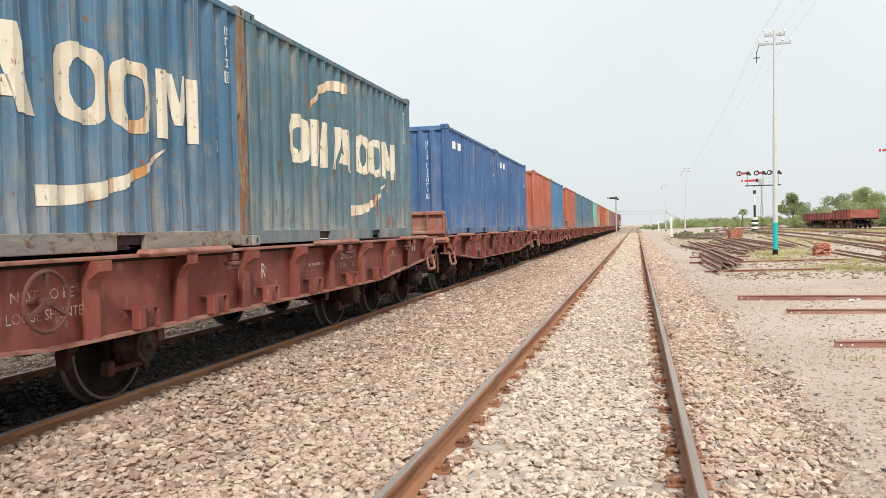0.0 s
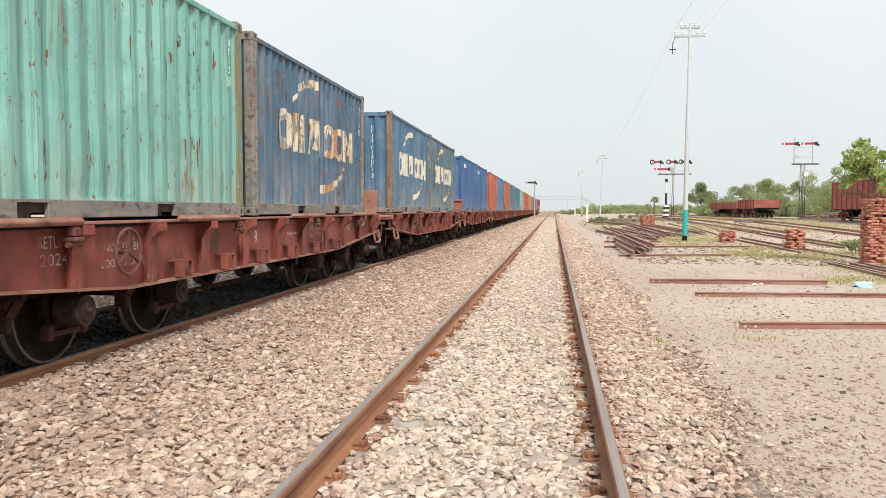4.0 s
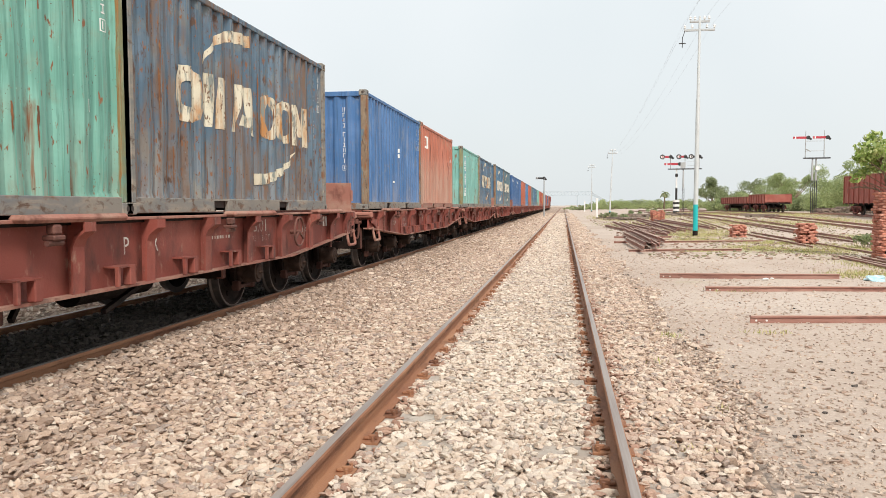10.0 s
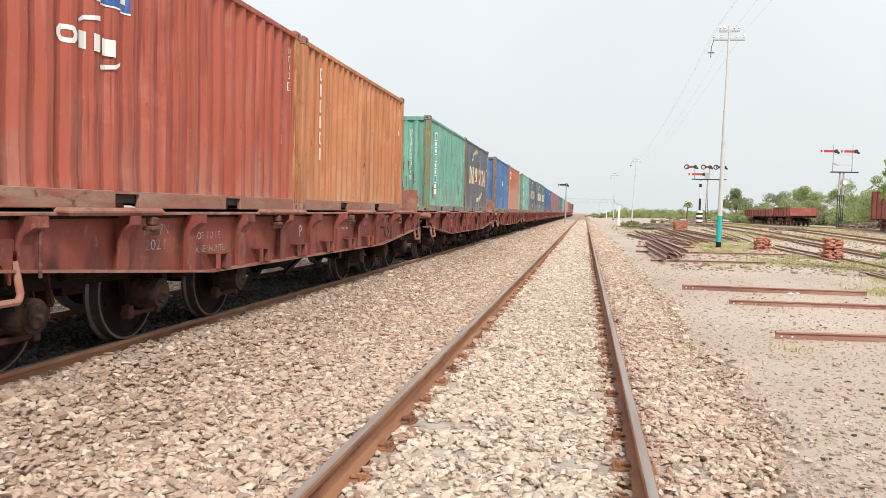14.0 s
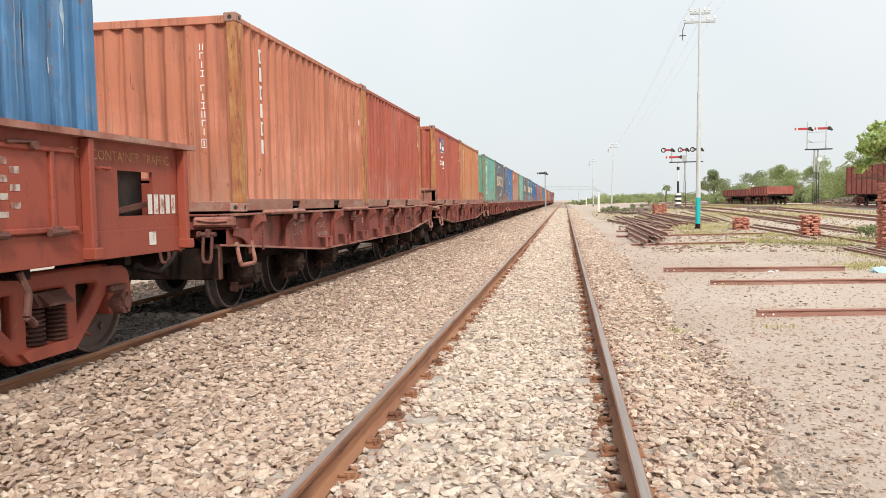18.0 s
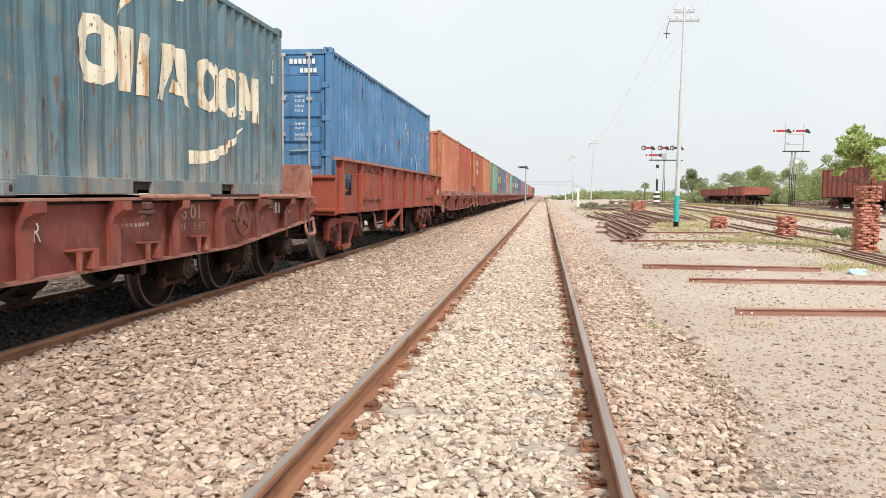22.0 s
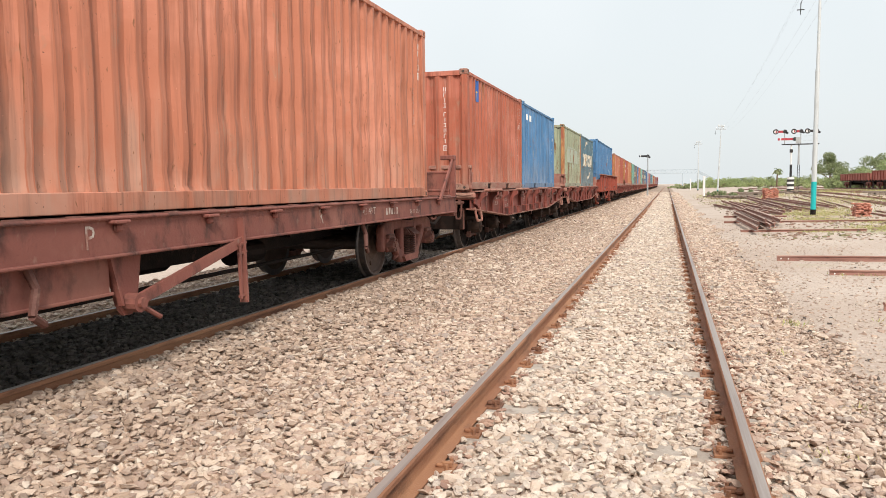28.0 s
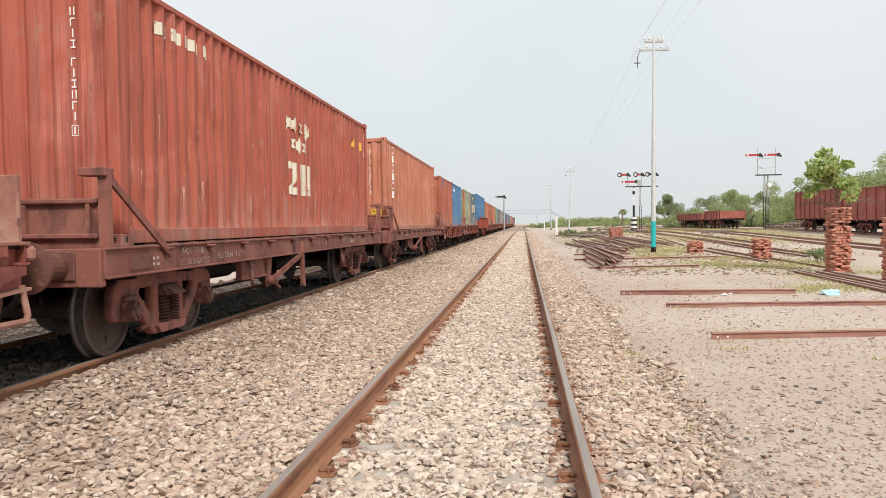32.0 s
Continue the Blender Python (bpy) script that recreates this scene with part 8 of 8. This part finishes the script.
sg = tagged(new("semaphore_signal"), "bracket semaphore with ringed arms and a striped mast", "signal", "semaphore signals")
sg.location = on(14.55, 100)
mast(sg, -0.1, 0, 5.6, True)
bm = bm_new()
rod(bm, (-0.1, 0, 1.66), (-0.1, 0, 3.15), 0.135, seg=10)
part("mast_section", bm, BLACK, sg, "black painted length of mast")
bm = bm_new()
box(bm, -0.26, 0.06, -0.16, 0.10, 4.55, 4.95, 0.03)
part("lamp_case", bm, BLACK, sg, "black lamp case")
for k in range(3):
    bm = bm_new()
    rod(bm, (-0.1, 0, 0.0 + 0.56 * k), (-0.1, 0, 0.28 + 0.56 * k), 0.40, seg=16)
    part("weight_drum", bm, BLACK, sg, "black band")
    bm = bm_new()
    rod(bm, (-0.1, 0, 0.28 + 0.56 * k), (-0.1, 0, 0.56 + 0.56 * k), 0.40, seg=16)
    part("weight_drum", bm, SIGNAL_WHITE, sg, "white band")
mast(sg, 0.72, 0, 5.5, False, 3.1)
bm = bm_new()
box(bm, -1.15, 2.9, -0.2, 0.2, 5.46, 5.58)
part("bracket_deck", bm, BLACK, sg)
bm = bm_new()
for z in (5.95, 6.45):
    box(bm, 1.2, 2.5, -0.02, 0.02, z, z + 0.03)
box(bm, 0.35, 0.95, -0.12, -0.08, 5.60, 6.35)
part("guard_rail", bm, SIGNAL_GREY, sg, "grey guard rails and plate")
for x in (-0.85, 0.9, 2.6):
    bm = bm_new()
    rod(bm, (x, 0, 5.5), (x, 0, 7.35), 0.06, 0.04, 8)
    post = part("doll", bm, SIGNAL_GREY, sg, "slim grey signal post")
signal_arm(sg, -0.82, 7.04, 1.02, True)
signal_arm(sg, 0.95, 7.04, 0.80, True)
signal_arm(sg, 2.65, 7.04, 1.02, True, False)
signal_arm(sg, 0.25, 6.14, 1.85, False)

sb = tagged(new("semaphore_signal"), "tall bracket semaphore with two red arms", "signal", "semaphore signals")
sb.location = on(28.0, 92, -0.3)
mast(sb, 0.02, 0.3, 6.5, False, 4.0)
mast(sb, 0.40, 0.3, 6.5, False, 4.0)
bm = bm_new()
rod(bm, (0.5, -0.3, 5.36), (0.5, -0.22, 5.36), 0.24, seg=18)
part("disc", bm, SIGNAL_WHITE, sb, "white round signal disc")
bm = bm_new()
box(bm, -0.93, 1.85, -0.25, 0.25, 6.44, 6.56)
part("bracket_deck", bm, BLACK, sb)
for x in (-0.75, 1.22):
    bm = bm_new()
    rod(bm, (x, 0, 6.5), (x, 0, 9.55), 0.06, 0.035, 8)
    part("doll", bm, SIGNAL_GREY, sb, "slim grey signal post")
bm = bm_new()
for z in (7.3, 8.4):
    rod(bm, (-0.75, 0, z), (1.22, 0, z), 0.03, seg=6)
rod(bm, (-0.75, 0, 7.55), (-0.2, 0, 7.25), 0.06, seg=6)
tagged(part("stay", bm, SIGNAL_GREY, sb), kind="stuff")
signal_arm(sb, -0.48, 8.79, 1.62)
signal_arm(sb, 1.55, 8.79, 1.55)

sl = tagged(new("semaphore_signal"), "lone black semaphore between the tracks", "signal", "semaphore signals")
sl.location = (-2.15, 108, -0.2)
mast(sl, 0, 0, 5.6)
signal_arm(sl, 0, 5.35, 1.15, False, False)

for x, y, h in ((4.55, 96, 2.35), (5.6, 190, 2.4)):
    bm = bm_new()
    box(bm, -0.13, 0.13, -0.13, 0.13, -0.1, h, 0.03)
    box(bm, -0.17, 0.17, -0.17, 0.17, h, h + 0.08, 0.02)
    ob = tagged(part("marker_post", bm, SIGNAL_WHITE), "white painted concrete marker post", "post", "marker posts")
    ob.location = on(x, y)


# stored wagons on the siding
def stored_wagon(label, x, y, length, z0, z1, ribs, doors=0):
    w = tagged(new("stored_wagon"), label, "wagon", "stored wagons on the siding")
    w.location = on(x, y, 0.14)
    X = 1.45
    bm = bm_new()
    box(bm, -X + 0.1, X - 0.1, -length / 2, length / 2, 0.95, 1.15)
    for s in (-0.3, 0.3):
        box(bm, s - 0.05, s + 0.05, -length / 2 + 0.3, length / 2 - 0.3, 0.68, 0.95)
    part("underframe", bm, GRIME, w)
    for s in (-1, 1):
        bm = bm_new()
        box(bm, s * (X - 0.04), s * X, -length / 2, length / 2, z0, z1)
        part("side_wall", bm, OXIDE_FADED, w)
        bm = bm_new()
        box(bm, s * (X - 0.05), s * (X + 0.08), -length / 2 - 0.03, length / 2 + 0.03, z1, z1 + 0.07, 0.01)
        part("top_rail", bm, OXIDE_DUSTY, w)
        for i in range(ribs):
            y_ = -length / 2 + 0.1 + (length - 0.2) * i / (ribs - 1)
            bm = bm_new()
            box(bm, s * X, s * (X + 0.09), y_ - 0.04, y_ + 0.04, z0 - 0.1, z1, 0.01)
            part("rib", bm, OXIDE_FADED, w)
    for e in (-1, 1):
        bm = bm_new()
        box(bm, -X, X, e * (length / 2 - 0.04), e * length / 2, z0, z1)
        part("end_wall", bm, OXIDE_FADED, w)
        four_wheel_bogie(w, e * (length / 2 - 1.9))
    couplers(w, length / 2)
    return w


stored_wagon("stored low-sided wagon of faded red plate", 24.9, 110.6, 15.8, 1.05, 1.85, 12)
stored_wagon("stored low-sided wagon of faded red plate", 24.9, 97.6, 7.6, 1.05, 2.05, 7)
stored_wagon("stored high-sided gondola of rusty red plate", 27.0, 69.2, 10.6, 1.05, 3.4, 10)
stored_wagon("stored high-sided gondola of rusty red plate", 27.0, 56.6, 12.4, 1.05, 3.4, 9)

# heap of old sleepers behind the siding
rnd = random.Random(8)
bm = bm_new()
box(bm, -1.3, 1.3, -0.12, 0.12, 0, 0.16, 0.02)
log = part("old_sleeper", bm, WOOD)
tagged(log, "weathered timber sleeper dumped on a heap", "sleeper", "heaped sleepers")
first = True
for cx, cy, layers, per, turn in ((30.8, 95.5, 4, 6, 20), (33.6, 96.5, 5, 6, -15), (36.2, 95, 6, 6, 5), (38.8, 93.5, 5, 6, 35), (41.2, 94, 4, 6, -30), (34.8, 91.5, 3, 6, 60), (38.0, 90, 3, 6, 10),
                                  (6.4, 83, 2, 5, 30), (8.8, 86, 3, 5, -20), (11.5, 90, 2, 5, 70), (5.8, 92, 3, 5, 5), (9.6, 97, 2, 5, 40), (7.4, 78, 2, 4, -50), (13.0, 84, 2, 4, 15), (17.5, 71, 2, 4, 60)):
    for k in range(layers):
        for j in range(per - k // 2):
            spot = pose(0, 0, 0, 0, 0, turn + (90 if k % 2 else 0) + rnd.uniform(-9, 9)) @ Matrix.Translation((rnd.uniform(-0.25, 0.25), (j - (per - 1) / 2) * 0.44, 0))
            m = Matrix.Translation(on(cx, cy, -0.03 + 0.158 * k)) @ spot
            if first:
                log.matrix_basis = m
                first = False
            else:
                copy_thing(log, m)

# footbridge far down the line
fb = tagged(new("footbridge"), "pale blue steel footbridge over the tracks far off", "footbridge")
fb.location = (0, 345, -0.2)
for z in (6.0, 7.5):
    bm = bm_new()
    box(bm, -14, 13, -0.15, 0.15, z - 0.12, z + 0.12)
    part("girder", bm, BRIDGE, fb)
bm = bm_new()
for i in range(19):
    x = -14 + i * 1.5
    bar(bm, (x, 0, 6.0), (x + 1.5 if x < 13 else x, 0, 7.5), 0.1, 0.1)
    bar(bm, (x, 0, 6.0), (x, 0, 7.5), 0.1, 0.1)
part("lattice", bm, BRIDGE, fb)
for x in (-11, -6, 6.5, 12.5):
    bm = bm_new()
    box(bm, x - 0.2, x + 0.2, -0.2, 0.2, 0, 6.0)
    part("column", bm, BRIDGE, fb)
bm = bm_new()
bar(bm, (13, 0, 6.4), (23, 0, 1.0), 0.3, 1.2)
part("stair", bm, BRIDGE, fb)

# cloth bundle left on a wagon's deck
bm = bm_new()
bmesh.ops.create_icosphere(bm, subdivisions=3, radius=0.2)
for v in bm.verts:
    k = 0.8 + 0.5 * noise.noise(v.co * 7)
    v.co = Vector((0.80 + v.co.x * 1.9 * k, v.co.y * 0.8 * k, max(0.0, 0.05 + v.co.z * 0.45 * k)))
cloth = part("cloth", bm, mat("dusty_cream_cloth", (0.66, 0.58, 0.40), 0.9, 0, [((0.48, 0.38, 0.24), (6, 6, 6), 0.45, 0.68)], (24, 0.4)), smooth=True)
tagged(cloth, "dusty cream cloth bundle lying on a wagon deck", "cloth")
add_moving(cloth, FIRST - PITCH * 2 - 6.44, 1.218)

# litter
for x, y, sz, m, text in ((6.95, 17.2, 0.24, BAG, "crumpled pale blue plastic bag"), (4.75, 17.05, 0.10, PAPER, "scrap of white litter"), (4.95, 17.3, 0.06, PAPER, "scrap of white litter")):
    r = random.Random(int(x * 100))
    bm = bm_new()
    bmesh.ops.create_icosphere(bm, subdivisions=3, radius=sz)
    for v in bm.verts:
        v.co *= 0.75 + 0.5 * noise.noise(v.co * 9 + Vector((x, y, 0)))
        v.co.z = max(-0.02, v.co.z * 0.55)
    ob = tagged(part("litter", bm, m), text, "litter")
    ob.location = on(x, y, 0.02)


# ---- what moves ----
def motions():
    times = [i * 0.5 for i in range(65)]
    for ob, u, z, turned in MOVING:
        walk(ob, [(t, pose(TRAIN_X, u + rolled(t), TRAIN_Z + z, 0, 0, 180 if turned else 0)) for t in times])
    spin = [i * 0.1 for i in range(321)]
    for k, wagon, turned in WAGONS:
        if k < -2:
            continue
        way = 1 if turned else -1
        for ob in wagon.children_recursive:
            if ob.name.startswith("wheelset"):
                y, z = ob.location.y, ob.location.z
                walk(ob, [(t, pose(0, y, z, way * math.degrees(rolled(t) / WHEEL_R))) for t in spin])


motions()
